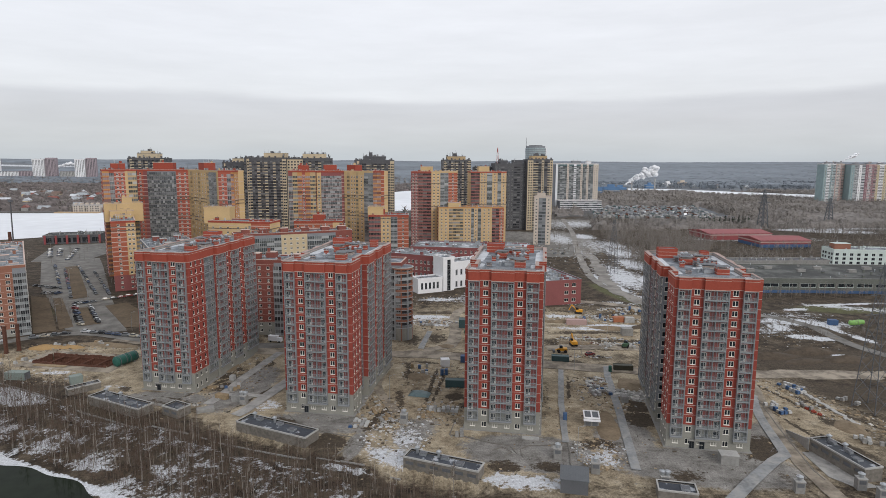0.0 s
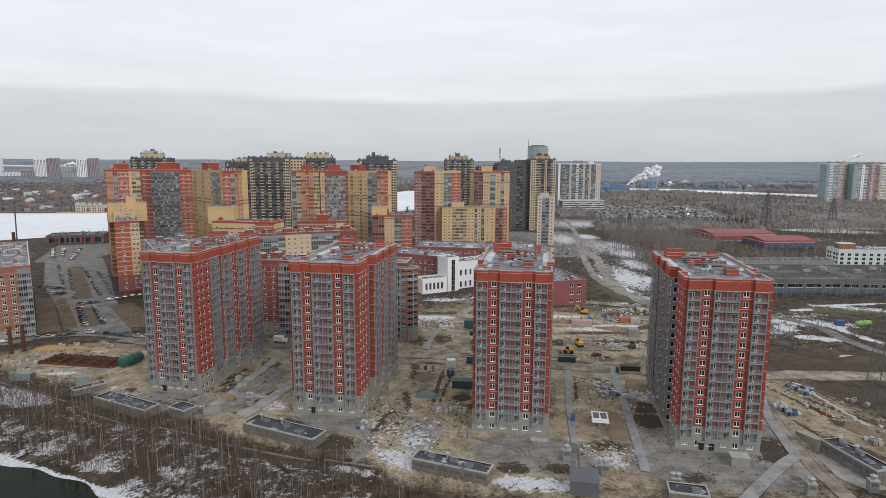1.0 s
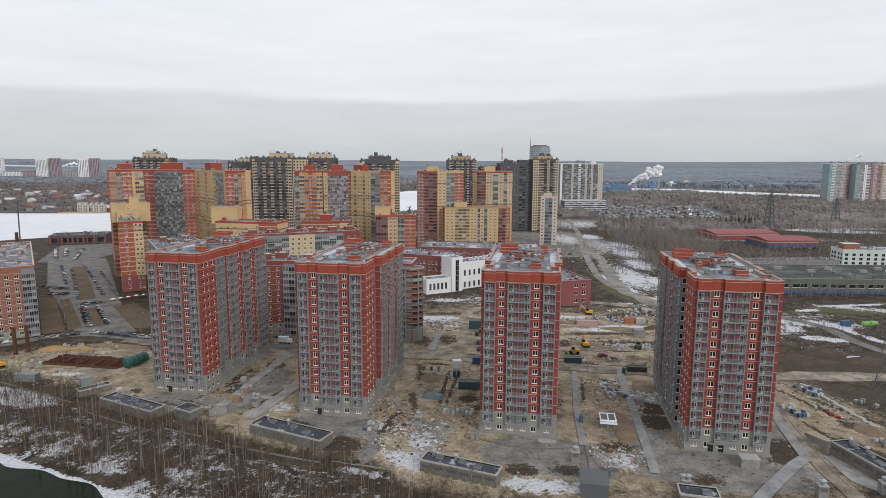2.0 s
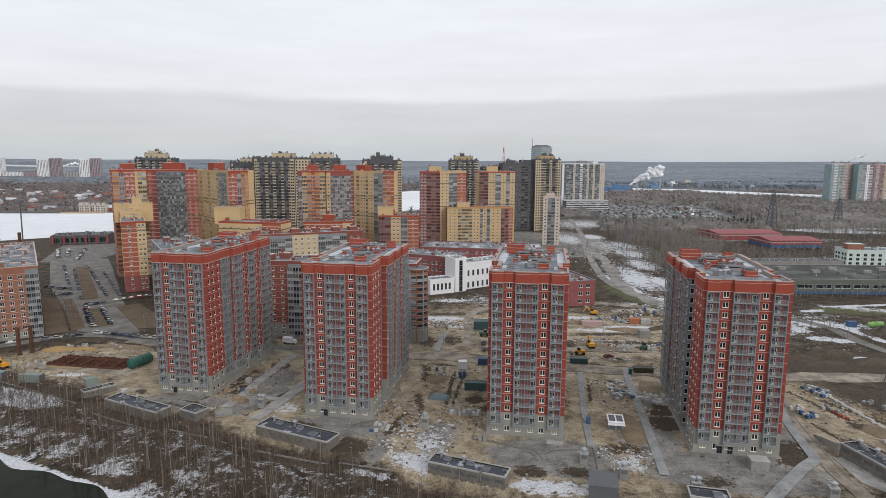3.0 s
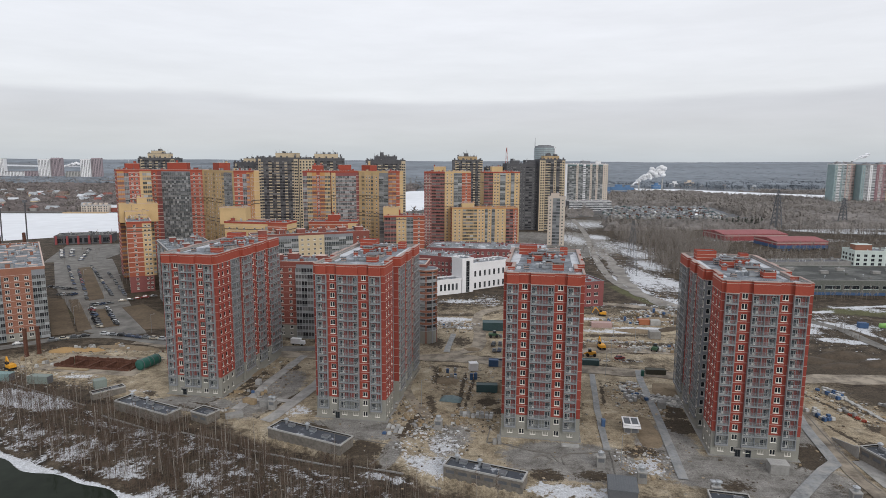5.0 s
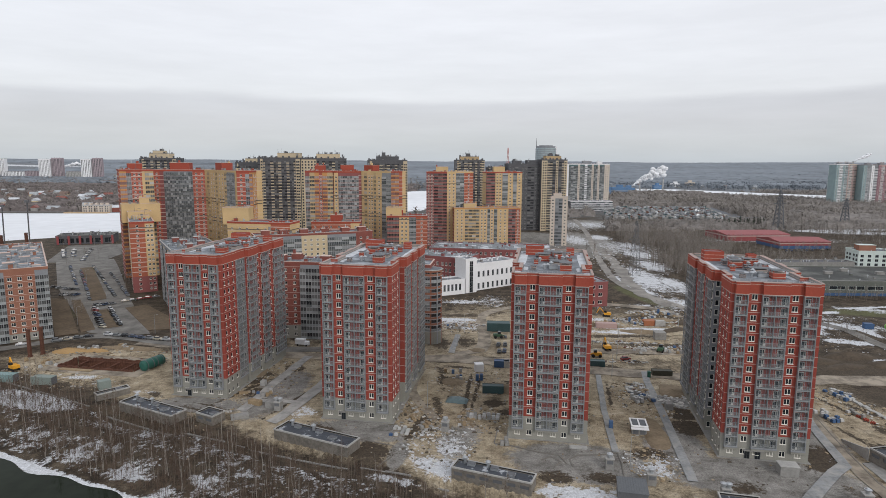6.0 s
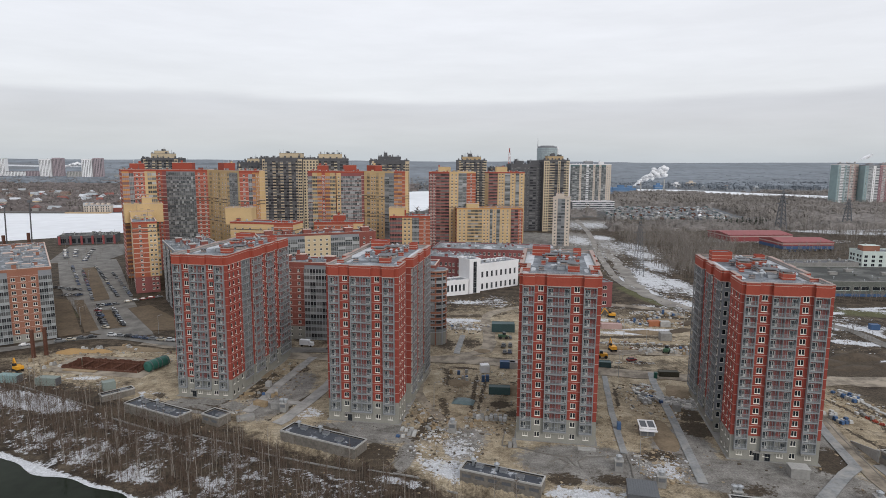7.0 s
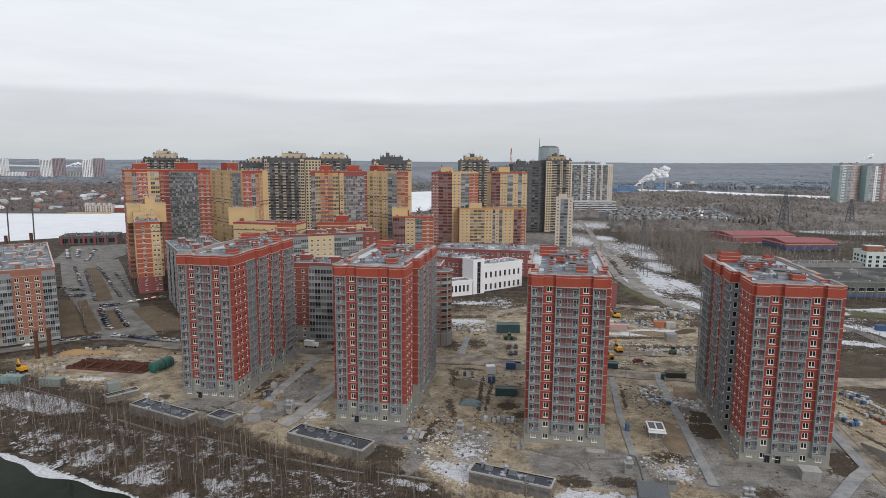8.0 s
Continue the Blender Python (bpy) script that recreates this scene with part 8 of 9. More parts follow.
# far red works, chimneys and their steam
for px, py, pw, ph, m in ((395, 1500, 40, 18, FARBLUE), (440, 1560, 30, 14, FARBLUE), (600, 1800, 22, 12, FARBLUE), (700, 1930, 26, 12, WHITEW), (770, 1990, 26, 14, BEIGE), (330, 1400, 36, 22, FARBLUE)):
    b = Bag().box(0, pw, 0, 18, 0, ph, m).box(pw * 0.3, pw * 0.7, 3, 12, ph, ph + 6, m).box(-0.3, pw + 0.3, -0.3, 18.3, ph * 0.5, ph * 0.56, CONCL)
    thing("works_building", "far works building of coloured sheet", "building", px, py, data=b, group="far works")
for px, py, ph in ((536, 1732, 26), (590, 1700, 34), (785, 1210, 82)):
    b = Bag().rod((0, 0, 0), (0, 0, ph), 1.8, 1.3, CONCL, 10).rod((0, 0, ph), (0, 0, ph + 1), 1.5, 1.5, DKGREY, 10)
    thing("chimney", "pale concrete works chimney", "chimney", px, py, data=b, group="works chimneys")
STEAM = glass("white_steam", (0.93, 0.94, 0.96), 1.0, 0.25)
for ox, oy, oz, ln, rise, r0, seed in ((520, 1732, 14, 78, 42, 12, 1), (785, 1210, 80, 30, 16, 3, 2), (-1480, 2300, 40, 90, 22, 7, 3)):
    r = random.Random(seed)
    b = Bag()
    for i in range(150):
        q = (i / 149) ** 0.85
        w = r0 * (0.35 + 0.85 * q)
        ico_lump(b, (ln * q + r.uniform(-1, 1) * w * 0.8, r.uniform(-1, 1) * w, rise * q ** 0.75 + r.gauss(0, 0.35) * w), w * r.uniform(0.28, 0.62), STEAM, 0.22, seed * 100 + i, 0.75)
    t = thing("steam_plume", "white steam drifting from a works chimney", "steam", ox, oy, oz, data=b)
    t.data.polygons.foreach_set("use_smooth", [True] * len(t.data.polygons))

DARKE = mat("dark_turned_earth", (0.075, 0.058, 0.042), 0.95, 0.35, 1.0, 0.15, 0.7)
for i, (hx, hy, rx, ry, h) in enumerate(((140, 250, 13, 5, 2.0), (160, 256, 12, 5, 2.4), (170, 246, 11, 5, 2.0), (150, 243, 10, 4, 1.2), (205, 258, 16, 6, 1.8), (128, 262, 8, 4, 1.6), (100, 296, 9, 3, 1.4), (112, 310, 8, 4, 1.6))):
    heap("earth_mound", "rough mound of dark turned earth", "heap", hx, hy, rx, ry, h, DARKE, 40 + i, 5 * i)
# stray slabs and boxes between the towers
for px, py, tr, w, d, h, m in ((-76.5, 201.5, -20, 4.6, 1.8, 1.7, WOODP), (-70.5, 199.8, -12, 3.2, 2.6, 2.3, CONC), (-78.0, 190.5, 25, 5.5, 2.4, 1.3, CONC), (-79, 219.5, -10, 1.8, 1.8, 1.8, PACK), (-83.5, 211, 10, 3.0, 1.2, 0.8, WOODP), (63, 200, -8, 2.4, 2.4, 2.2, CONC), (26.5, 171.5, -9, 5, 1.4, 0.5, CONCL)):
    b = Bag().box(-w / 2, w / 2, -d / 2, d / 2, -0.1, h * 0.8, m).prism([(-w / 2 - 0.05, -d / 2 - 0.05), (w / 2 + 0.05, -d / 2 - 0.05), (w / 2 + 0.05, d / 2 + 0.05), (-w / 2 - 0.05, d / 2 + 0.05)], h * 0.8, h, m, 0.08)
    thing("site_box", "grey concrete or timber box standing on trodden dirt", "box", px, py, 0, tr, group="site boxes", data=b)

# ---------------------------------------------------------------- trees
def birch_meshes(seed, h, spreadf, twigs):
    """A bare young birch: bent tapered trunk with limbs, and a crown of fine twigs."""
    r = random.Random(seed)
    tr, cr = Bag(), Bag()
    pts = [Vector((0, 0, -0.6))]
    lean = Vector((r.uniform(-0.05, 0.05), r.uniform(-0.05, 0.05), 1))
    n, sides = 12, 5
    for i in range(n):
        pts.append(pts[-1] + (lean + Vector((r.uniform(-0.08, 0.08), r.uniform(-0.08, 0.08), 0))) * (h / n))
    rad = lambda q: 0.075 * (h / 10) * (1 - q) ** 0.7 + 0.015
    bark, limb = tr.slot(BIRCH), tr.slot(BARK)
    for i in range(n + 1):
        for k in range(sides):
            w = 2 * math.pi * k / sides
            tr.v.append(tuple(pts[i] + Vector((math.cos(w), math.sin(w), 0)) * rad(i / n)))
    for i in range(n):
        for k in range(sides):
            tr.f.append((i * sides + k, i * sides + (k + 1) % sides, (i + 1) * sides + (k + 1) % sides, (i + 1) * sides + k))
            tr.m.append(bark)
    s = cr.slot(TWIG)
    for k in range(16):
        q = r.uniform(0.32, 0.96)
        i = min(n - 1, int(q * n))
        side = r.randrange(sides)
        base = Vector(tr.v[i * sides + side])
        a = 2 * math.pi * (side + r.uniform(-0.5, 0.5)) / sides
        ln = h * spreadf * (1.15 - q) * r.uniform(0.7, 1.2)
        tip = base + Vector((math.cos(a) * ln, math.sin(a) * ln, ln * r.uniform(0.9, 1.7)))
        # a limb grows out of the trunk's own edge
        j, wd = len(tr.v), rad(q) * 0.7
        across = Vector((-math.sin(a), math.cos(a), 0)) * wd
        tr.v += [tuple(base + across + Vector((0, 0, wd))), tuple(base - across + Vector((0, 0, wd))), tuple(tip)]
        tr.f += [(i * sides + side, j, j + 2), (j, j + 1, j + 2), (j + 1, i * sides + side, j + 2)]
        tr.m += [limb] * 3
        for m in range(twigs):
            w = r.uniform(0.25, 1.0)
            b0 = base.lerp(tip, w)
            d = Vector((r.uniform(-1, 1), r.uniform(-1, 1), r.uniform(-0.1, 1.2))).normalized() * ln * r.uniform(0.25, 0.6)
            e = d.cross(Vector((r.uniform(-1, 1), r.uniform(-1, 1), r.uniform(-1, 1)))).normalized() * r.uniform(0.02, 0.05)
            j = len(cr.v)
            cr.v += [tuple(b0 - e), tuple(b0 + e), tuple(b0 + d)]
            cr.f.append((j, j + 1, j + 2))
            cr.m.append(s)
    return tr.mesh("trunk"), cr.mesh("crown")


BIRCHES = [birch_meshes(40 + i, h, sp, tw) for i, (h, sp, tw) in enumerate(((9.5, 0.20, 16), (11.5, 0.16, 16), (7.5, 0.22, 18), (12.5, 0.14, 14), (6.0, 0.26, 20), (10.0, 0.12, 12)))]


def tree(x, y, k, size, turn, label="bare young birch with fine brown twigs on the bank"):
    t = thing("birch", label, "tree", x, y, ground_z(x, y), turn, group="bare birches")
    t.scale = (size, size, size)
    part("trunk", BIRCHES[k][0], t)
    part("crown", BIRCHES[k][1], t)


rnd = random.Random(77)
count = 0
while count < 268:
    along, inn = rnd.uniform(-95, 150), rnd.uniform(3, 31)
    x, y = shore_at(along, inn)
    dens = 1.0 if -55 < along < 60 else 0.5
    if along > 70 and inn > 22:
        continue
    if rnd.random() > dens:
        continue
    tree(x, y, rnd.randrange(6), rnd.uniform(0.7, 1.15), rnd.uniform(0, 360))
    count += 1
for x, y in ((-40, 158), (-36, 156), (-90, 178), (-12, 150), (-2, 146), (3, 143), (-120, 194), (-134, 199), (-150, 210), (-160, 216)):
    tree(x, y, rnd.randrange(6), rnd.uniform(0.8, 1.1), rnd.uniform(0, 360))
for x, y in ((-255, 470), (-268, 480), (-238, 440), (-222, 400), (-228, 412), (-216, 385), (-310, 500), (-345, 575), (-365, 560), (-320, 590), (-296, 600), (-250, 450), (-286, 512)):
    tree(x, y, rnd.randrange(6), rnd.uniform(0.8, 1.3), rnd.uniform(0, 360), "bare tree beside the car park")


for i in range(34):
    tree(rnd.uniform(-50, 130), rnd.uniform(500, 570), rnd.randrange(6), rnd.uniform(0.8, 1.3), rnd.uniform(0, 360), "bare tree between the high-rises")


def thicket(name, spots, hmin, hmax, blades, wide, thin, material, label, category="trees", trunk=None, seed=1, up=0.8, ground=True, dome=False):
    """Woodland too dense to count: each tree a thin stem with upswept slivers for its branches."""
    rg = np.random.RandomState(seed)
    spots = np.asarray(spots, dtype=float)
    n = len(spots)
    z = np.array([ground_z(x, y) for x, y in spots]) if ground else np.zeros(n)
    h = rg.uniform(hmin, hmax, n)
    # slivers
    q = rg.uniform(0.25, 0.95, (n, blades))
    a = rg.uniform(0, 2 * np.pi, (n, blades))
    ln = h[:, None] * wide * (1.15 - q) * rg.uniform(0.5, 1.2, (n, blades))
    if dome:
        ln = h[:, None] * wide * (0.85 - 2.4 * (q - 0.55) ** 2) * rg.uniform(0.5, 1.2, (n, blades))
    bx, by, bz = spots[:, 0, None] + 0 * q, spots[:, 1, None] + 0 * q, z[:, None] + h[:, None] * q
    ex, ey, ez = bx + np.cos(a) * ln, by + np.sin(a) * ln, bz + ln * up * rg.uniform(0.5, 1.6, (n, blades))
    w = thin * rg.uniform(0.5, 1.4, (n, blades))
    px, py = -np.sin(a) * w, np.cos(a) * w
    v = np.stack([np.stack([bx - px, by - py, bz - w * 0.6], -1), np.stack([bx + px, by + py, bz + w * 0.6], -1), np.stack([ex, ey, ez], -1)], 2).reshape(-1, 3)
    f = np.arange(len(v)).reshape(-1, 3)
    # stems: three-sided
    sw = (trunk or thin) * (0.6 + 0.8 * rg.rand(n))
    ring = [(math.cos(k * 2.094), math.sin(k * 2.094)) for k in range(3)]
    low = np.stack([np.stack([spots[:, 0] + c * sw, spots[:, 1] + s * sw, z - 0.5], -1) for c, s in ring], 1)
    lean = rg.uniform(-0.04, 0.04, (n, 2)) * h[:, None]
    tip = np.stack([spots[:, 0] + lean[:, 0], spots[:, 1] + lean[:, 1], z + h * (0.78 if dome else 1.0)], -1)[:, None, :]
    sv = np.concatenate([low, tip], 1).reshape(-1, 3)
    o = len(v) + 4 * np.arange(n)
    sf = np.concatenate([np.stack([o + i, o + (i + 1) % 3, o + 3], -1) for i in range(3)], 0)
    me = bpy.data.meshes.new(name)
    me.from_pydata(np.concatenate([v, sv]).tolist(), [], np.concatenate([f, sf]).tolist())
    me.materials.append(material)
    if trunk:
        me.materials.append(BARK)
        me.polygons.foreach_set("material_index", [0] * len(f) + [1] * len(sf))
    return tagged(new(name, me), label, category, kind="stuff")


def scatter(n, x0, x1, y0, y1, keep, seed):
    rg = random.Random(seed)
    out = []
    guard = 0
    while len(out) < n and guard < n * 40:
        guard += 1
        x, y = rg.uniform(x0, x1), rg.uniform(y0, y1)
        if keep(x, y) and rg.random() < 0.06 + 1.2 * max(0, 0.42 + 1.2 * noise.noise((x * 0.012, y * 0.012, seed))):
            out.append((x, y))
    return out


def outside(x, y):
    """Not on roads, yards, the ice or built ground."""
    if -640 < x < -120 and y < 640:
        return False
    if 184 < x < 392 and 362 < y < 480:
        return False
    if 200 + (y - 865) * 0.22 < x < 415 + (y - 865) * 0.22 and 800 < y < 1095:
        return False
    if 262 < x < 395 and 580 < y < 700:
        return False
    if abs(x - (110 + 0.16 * max(0, y - 400))) < 20 and y < 900:
        return False
    if x < 150 and y < 760:
        return False
    shore = np.interp(x, [p[0] for p in near], [p[1] for p in near])
    if 0.95 * shore < y < shore:
        return False
    return not on_ice(x, y)


def on_ice(x, y):
    a = np.interp(x, [p[0] for p in near], [p[1] for p in near])
    b = np.interp(x, [p[0] for p in reversed(away)], [p[1] for p in reversed(away)])
    return a - 6 < y < b + 6


# shrubs and dead stalks along the bank
pts = []
for i in range(9000):
    along, inn = rnd.uniform(-110, 165), rnd.uniform(2.5, 32)
    if noise.noise((along * 0.07, inn * 0.12, 4.0)) > -0.18:
        pts.append(shore_at(along, inn))
thicket("bank_scrub", pts, 0.8, 3.6, 14, 0.34, 0.03, TWIG, "brown scrub and dead stalks on the river bank", "scrub", seed=3)
pts = []
while len(pts) < 2300:
    along, inn = rnd.uniform(-100, 150), rnd.uniform(4, 31)
    if noise.noise((along * 0.05, inn * 0.11, 9.0)) > rnd.uniform(-0.5, 0.35) - 0.012 * inn:
        pts.append(shore_at(along, inn))
thicket("bank_saplings", pts, 3.2, 8.5, 18, 0.13, 0.022, TWIG, "thin bare saplings crowding the river bank", "saplings", trunk=0.045, seed=23, up=2.2)
# the birch wood by the slushy road
pts = scatter(1300, 132, 262, 425, 660, lambda x, y: outside(x, y) and x > 128 + (y - 425) * 0.16 and x < 176 + (y - 420) * 0.55, 5)
thicket("birch_wood", pts, 9, 16, 26, 0.26, 0.055, WOODS, "bare birch wood with pale stems", "wood", trunk=0.12, seed=5, up=1.3)
pts = scatter(4600, 170, 900, 650, 1300, outside, 6)
thicket("mixed_wood", pts, 8, 15, 44, 0.36, 0.08, WOODS, "bare mixed wood beyond the works", "wood", trunk=0.14, seed=6, dome=True, up=0.3)
pts = scatter(6000, 200, 1300, 900, 1650, outside, 7)
thicket("mixed_wood", pts, 7, 12, 38, 0.5, 0.13, WOODS, "bare mixed wood before the frozen river", "wood", trunk=0.14, seed=7, dome=True, up=0.3)
pts = scatter(700, 400, 1100, 480, 900, outside, 8)
thicket("mixed_wood", pts, 6, 13, 20, 0.45, 0.22, WOODS, "bare scrub wood beside the works yard", "wood", trunk=0.12, seed=8, dome=True)
pts = scatter(260, 120, 300, 275, 420, lambda x, y: (x > 150 and y < 300) or (x > 170 and y > 395) or (180 < x < 300 and 355 < y < 366), 9)
thicket("roadside_scrub", pts, 2, 7, 22, 0.35, 0.06, WOODS, "bare scrub along the field road", "scrub", trunk=0.06, seed=9, up=1.1)
pts = [(190 + i * 3.1 + rnd.uniform(-1, 1), 360 + i * 0.35 + rnd.uniform(-3, 1)) for i in range(44)] + [(185 + i * 4.2 + rnd.uniform(-2, 2), 366 + rnd.uniform(-5, 3)) for i in range(34)]
thicket("yard_trees", pts, 5, 10, 26, 0.3, 0.06, WOODS, "row of bare trees along the factory wall", "trees", trunk=0.09, seed=10, up=1.3)
pts = scatter(46, 335, 400, 770, 800, lambda x, y: True, 11)
thicket("spruce_grove", pts, 8, 13, 60, 0.30, 0.5, SPRUCE, "dark green spruce grove", "wood", trunk=0.2, seed=11, up=-0.25)
pts = scatter(420, 186, 300, 484, 580, lambda x, y: True, 16)
thicket("yard_scrub", pts, 4, 9, 24, 0.34, 0.07, WOODS, "bare scrub between the halls", "scrub", trunk=0.08, seed=16, up=1.2)
pts = scatter(260, 300, 460, 480, 720, lambda x, y: not (280 < x < 400 and 583 < y < 712), 17)
thicket("yard_scrub", pts, 4, 10, 24, 0.36, 0.09, WOODS, "bare scrub beside the warehouses", "scrub", trunk=0.1, seed=17, up=1.2)
pts = scatter(150, -345, -215, 380, 610, lambda x, y: not (-330 < x < -190 and abs(y - (484 - (x + 324) * 1.42)) < 60 and y < 470), 26) + [(-236 + i * 4.2 + rnd.uniform(-2, 2), 352 + i * -4.6 + rnd.uniform(-2, 2)) for i in range(12)]
thicket("park_trees", pts, 5, 11, 30, 0.3, 0.05, WOODS, "bare trees round the car park", "trees", trunk=0.09, seed=26, dome=True, up=0.7)
pts = scatter(230, 104, 300, 560, 990, lambda x, y: abs(x - (110 + 0.16 * (y - 400))) > 12 and not on_ice(x, y), 27)
thicket("yard_trees", pts, 5, 12, 30, 0.3, 0.07, WOODS, "bare trees on rough ground before the far block", "trees", trunk=0.1, seed=27, dome=True, up=0.7)
# across the river, and the forest to the horizon
pts = scatter(4500, -1900, -80, 930, 2200, lambda x, y: not on_ice(x, y), 12)
thicket("far_garden_trees", pts, 6, 12, 20, 0.5, 0.40, WOODS, "bare garden trees between cottages", "trees", trunk=0.16, seed=12, dome=True, up=0.6)
pts = scatter(1400, -500, 500, 760, 2400, lambda x, y: outside(x, y) and not on_ice(x, y), 13)
thicket("far_wood", pts, 8, 15, 14, 0.6, 0.8, WOODS, "bare wood behind the high-rises", "wood", trunk=0.16, seed=13, dome=True, up=0.6)


def canopy(name, label):
    """The far forest seen as one uneven roof of crowns, with clearings, out to the horizon."""
    rg = np.random.RandomState(9)
    ys, d = [1840.0], 9.0
    while ys[-1] < 5100:
        ys.append(ys[-1] + d)
        d *= 1.012
    tans = np.linspace(-0.86, 0.86, 420)
    v, f = [], []
    n = len(tans)
    for j, y in enumerate(ys):
        for i, k in enumerate(tans):
            x = k * y + rg.uniform(-3, 3)
            yy = y + rg.uniform(-0.3, 0.3) * d
            up = -2.0 if on_ice(x, yy) or j == 0 or abs(x - 735) < 60 and yy < 2100 or (x < -0.22 * yy and 2250 < yy < 3700 and noise.noise((x * 0.0016, yy * 0.004, 4.0)) > -0.12) else 8.0 + 3.0 * noise.noise((x * 0.006, yy * 0.006, 1.0)) + rg.uniform(-0.7, 0.7)
            v.append((x, yy, ground_z(x, yy) + up))
    for j in range(len(ys) - 1):
        for i in range(n - 1):
            f.append((j * n + i, j * n + i + 1, (j + 1) * n + i + 1, (j + 1) * n + i))
    me = bpy.data.meshes.new(name)
    me.from_pydata(v, [], f)
    # the crowns carry the haze-tinted colour
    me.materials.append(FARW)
    me.polygons.foreach_set("use_smooth", [True] * len(f))
    return tagged(new(name, me), label, "forest", kind="stuff")


canopy("far_forest", "bare forest reaching the horizon, tinted grey-blue for haze")


def crown_roof(name, label, x0, nx, y0, ny, step, base, swing, top, material, keep, seed):
    """Bare crowns seen from above: an uneven roof broken by yards, lanes and clearings."""
    rg = np.random.RandomState(seed)
    v, on = [], []
    for j in range(ny):
        for i in range(nx):
            x, y = x0 + i * step + rg.uniform(-0.4, 0.4) * step, y0 + j * step + rg.uniform(-0.4, 0.4) * step
            up = base + swing * noise.noise((x * 0.02, y * 0.016, seed * 0.5)) + 4.5 * noise.noise((x * 0.09, y * 0.09, 7.0)) + rg.uniform(-2.6, 2.6)
            on.append(up > 1.5 and keep(x, y))
            v.append((x, y, ground_z(x, y) + (min(up, top) if on[-1] else -2.5)))
    f = [(j * nx + i, j * nx + i + 1, (j + 1) * nx + i + 1, (j + 1) * nx + i) for j in range(ny - 1) for i in range(nx - 1)
         if on[j * nx + i] or on[j * nx + i + 1] or on[(j + 1) * nx + i] or on[(j + 1) * nx + i + 1]]
    me = bpy.data.meshes.new(name)
    me.from_pydata(v, [], f)
    me.materials.append(material)
    return tagged(new(name, me), label, "trees", kind="stuff")


GARDEN = mat("bare_garden_crowns", (0.125, 0.108, 0.104), 0.95, 0.7, 0.12, 0.02)
crown_roof("garden_wood", "brown-grey bare crowns between cottages", -1800, 330, 925, 200, 5.2, 4.0, 9.0, 11, GARDEN, lambda x, y: not on_ice(x, y - 14), 4)
UNDER = mat("bare_wood_crowns", (0.17, 0.155, 0.145), 0.95, 0.5, 0.2, 0.015)
crown_roof("low_wood", "grey-brown bare crowns of a low wood", 170, 190, 700, 160, 6.0, 4.5, 7.0, 8.5, UNDER, lambda x, y: outside(x, y) and y > 720 + 0.1 * (x - 170), 5)
pts = scatter(3000, -100, 1500, 1700, 2060, lambda x, y: not on_ice(x, y) and y > 1.0 * np.interp(x, [p[0] for p in reversed(away)], [p[1] for p in reversed(away)]), 28)
thicket("far_shore_wood", pts, 7, 13, 12, 0.55, 0.7, FARW, "wood along the far bank, tinted grey-blue for haze", "wood", trunk=0.16, seed=28, dome=True, up=0.5)
pts = scatter(1600, 420, 1300, 900, 1560, lambda x, y: not on_ice(x, y) and y > 0.83 * np.interp(x, [p[0] for p in near], [p[1] for p in near]), 15)
thicket("shore_scrub", pts, 2, 4.5, 14, 0.8, 0.5, WOODS, "low bare scrub along the frozen river", "scrub", trunk=0.15, seed=15)
# allotment sheds below the wood
b = Bag()
r = random.Random(21)
for i in range(800):
    x, y = r.uniform(215, 400), r.uniform(865, 1090)
    x += (y - 865) * 0.22
    w, d, h = r.uniform(2.5, 5), r.uniform(3, 6), r.uniform(2, 3.4)
    m = r.choice([CONC, GREYP, CONC, TEALD, RUST, STEEL, GREYP, CONCL, DKGREY])
    b.prism([(x, y), (x + w, y), (x + w, y + d), (x, y + d)], -0.2, h, m, r.choice([0, 0, 0.3]))
thing("allotment_sheds", "dense field of small grey and white sheds", "sheds", 0, 0, data=b, kind="stuff")


# cottages across the river
COT = {}


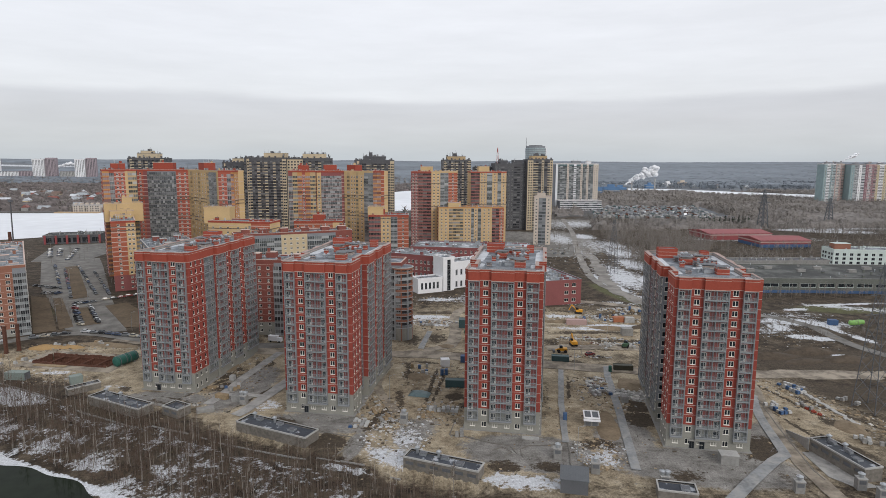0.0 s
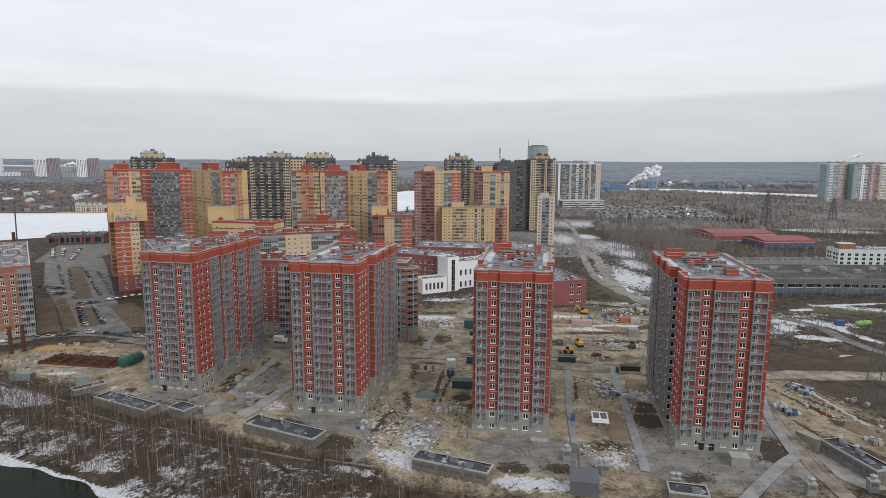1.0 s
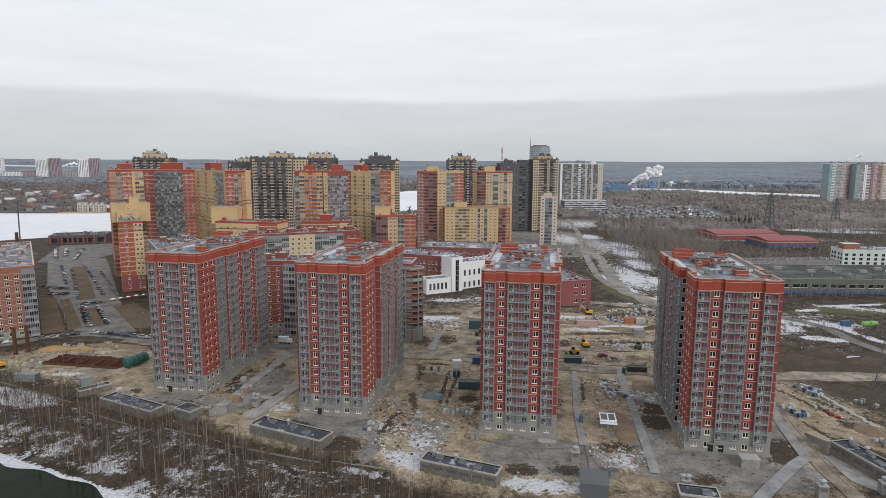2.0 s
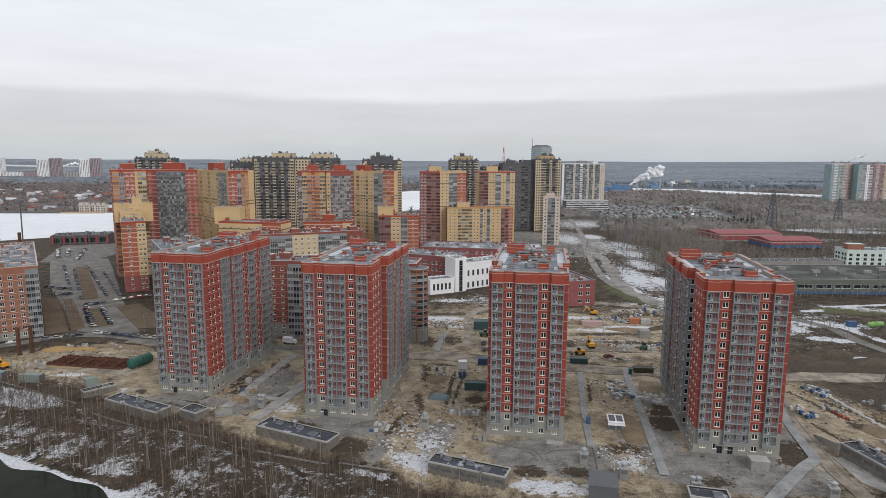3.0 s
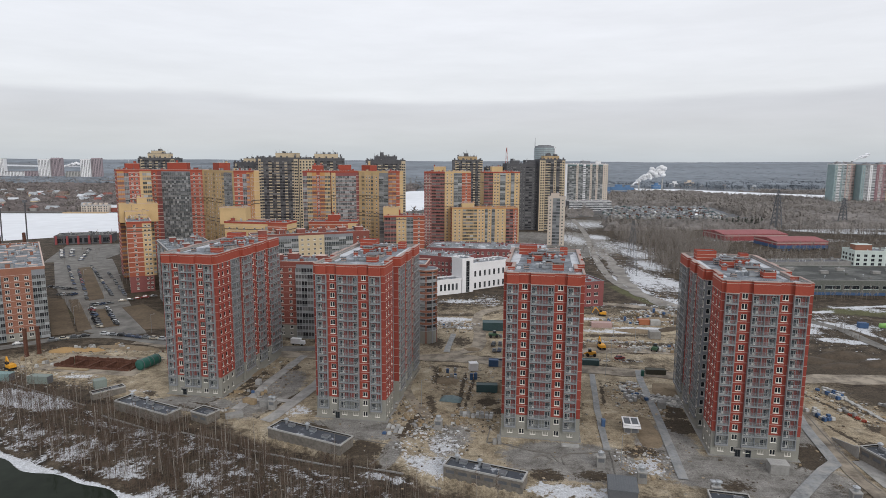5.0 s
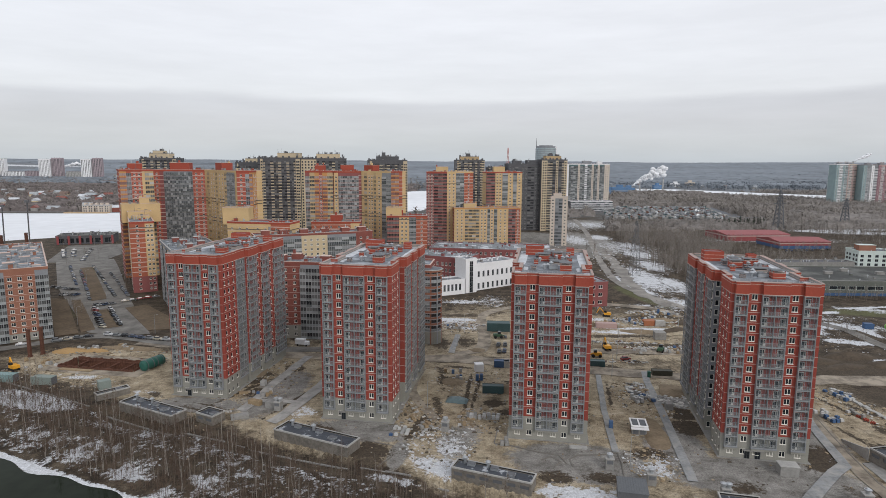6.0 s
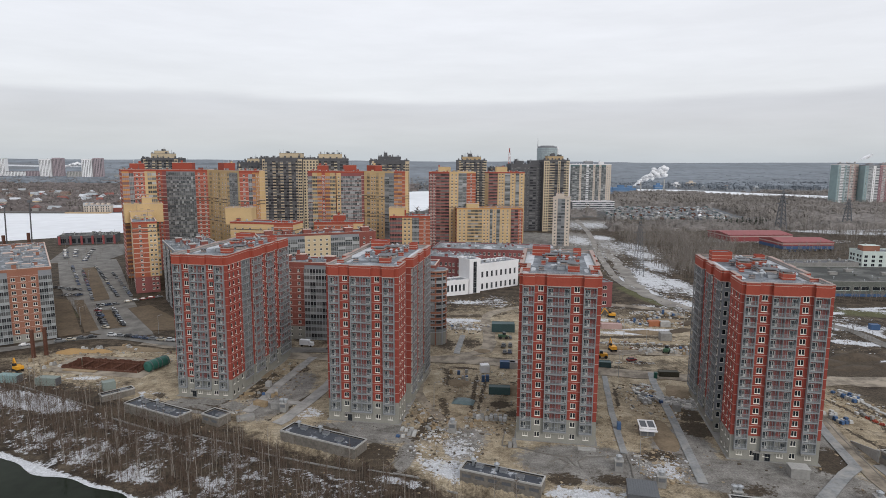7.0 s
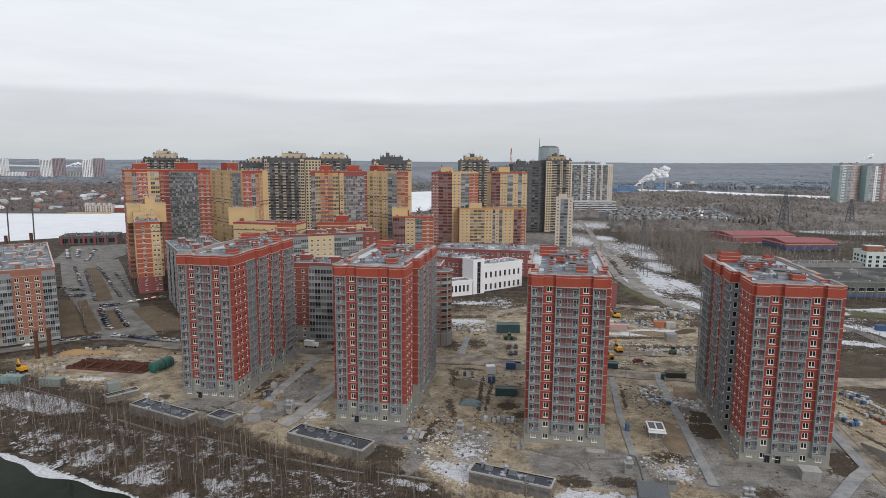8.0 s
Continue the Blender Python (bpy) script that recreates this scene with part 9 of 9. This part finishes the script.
def cottage(x, y, turn, w, d, h, wall, roof):
    key = (w, d, h, wall.name, roof.name)
    t = thing("cottage", "small gabled cottage across the frozen river", "house", x, y, 0.2, turn, group="riverside cottages")
    if key not in COT:
        a = Bag().box(-w / 2, w / 2, -d / 2, d / 2, -0.5, h, wall)
        g = Bag()
        s = g.slot(roof)
        g.v += [(-w / 2 - 0.5, -d / 2 - 0.5, h), (w / 2 + 0.5, -d / 2 - 0.5, h), (w / 2 + 0.5, d / 2 + 0.5, h), (-w / 2 - 0.5, d / 2 + 0.5, h), (-w / 2 - 0.5, 0, h + d * 0.45), (w / 2 + 0.5, 0, h + d * 0.45)]
        g.f += [(0, 1, 5, 4), (2, 3, 4, 5), (1, 2, 5), (3, 0, 4), (3, 2, 1, 0)]
        g.m += [s] * 5
        COT[key] = (a.mesh("wall"), g.mesh("roof"))
    m = COT[key]
    part("wall", m[0], t)
    part("roof", m[1], t)


ROOFR = mat("red_tin_roof", (0.22, 0.08, 0.065), 0.6, 0.2)
ROOFG = mat("grey_tin_roof", (0.33, 0.35, 0.37), 0.5, 0.2)
ROOFB = mat("brown_tin_roof", (0.16, 0.11, 0.09), 0.6, 0.2)
r = random.Random(31)
n = 0
while n < 190:
    x, y = r.uniform(-1150, -330), r.uniform(935, 1450)
    if on_ice(x, y) or y < 925 - 0.0 * x:
        continue
    cottage(x, y, r.choice([0, 20, 90, 110]), r.choice([10, 14, 18]), r.choice([9, 11]), r.choice([4, 6.5]), r.choice([CONCL, BEIGE, BROWNB, CREAM, CONC]), r.choice([ROOFR, ROOFG, ROOFB, ROOFSNOW, ROOFG]))
    n += 1
for i in range(7):
    cottage(520 + 62 * i + r.uniform(-14, 14), 1680 - 22 * i + r.uniform(-20, 20) + 260, r.uniform(0, 90), 14, 11, 6.5, r.choice([CONCL, BEIGE]), r.choice([ROOFB, ROOFG, ROOFG]))
h = thing("riverside_terrace", "long cream terrace with a mansard roof by the ice", "building", -610, 935)
block(-567, 930, -528, 934, 14, 12, [(i / 5, (i + 1) / 5, "win", None, (0.3, 0.7)) for i in range(5)], h, BEIGE, [2.5, 5.8, 9.0], 3.2, win=(1.8, 1.9), roof=ROOFG, sides="", fm=GREYP, top=ROOFG, huts=[(0.1 + 0.2 * i, 0.3, 3, 6, 3.0, BEIGE) for i in range(5)])
sheet("embankment", [(-1400, 815), (-1000, 806), (-760, 905), (-584, 910), (-584, 921), (-760, 920), (-1000, 818)], 2.6, mat("dark_embankment_wall", (0.11, 0.105, 0.10), 0.9, 0.3), "dark stone embankment at the far bank", "embankment", thick=3.0)
sheet("quay", [(-583, 909), (-520, 912), (-520, 922), (-583, 920)], 2.0, mat("ochre_quay_wall", (0.38, 0.28, 0.17), 0.9, 0.2), "pale ochre quay at the far bank", "quay", thick=2.4)
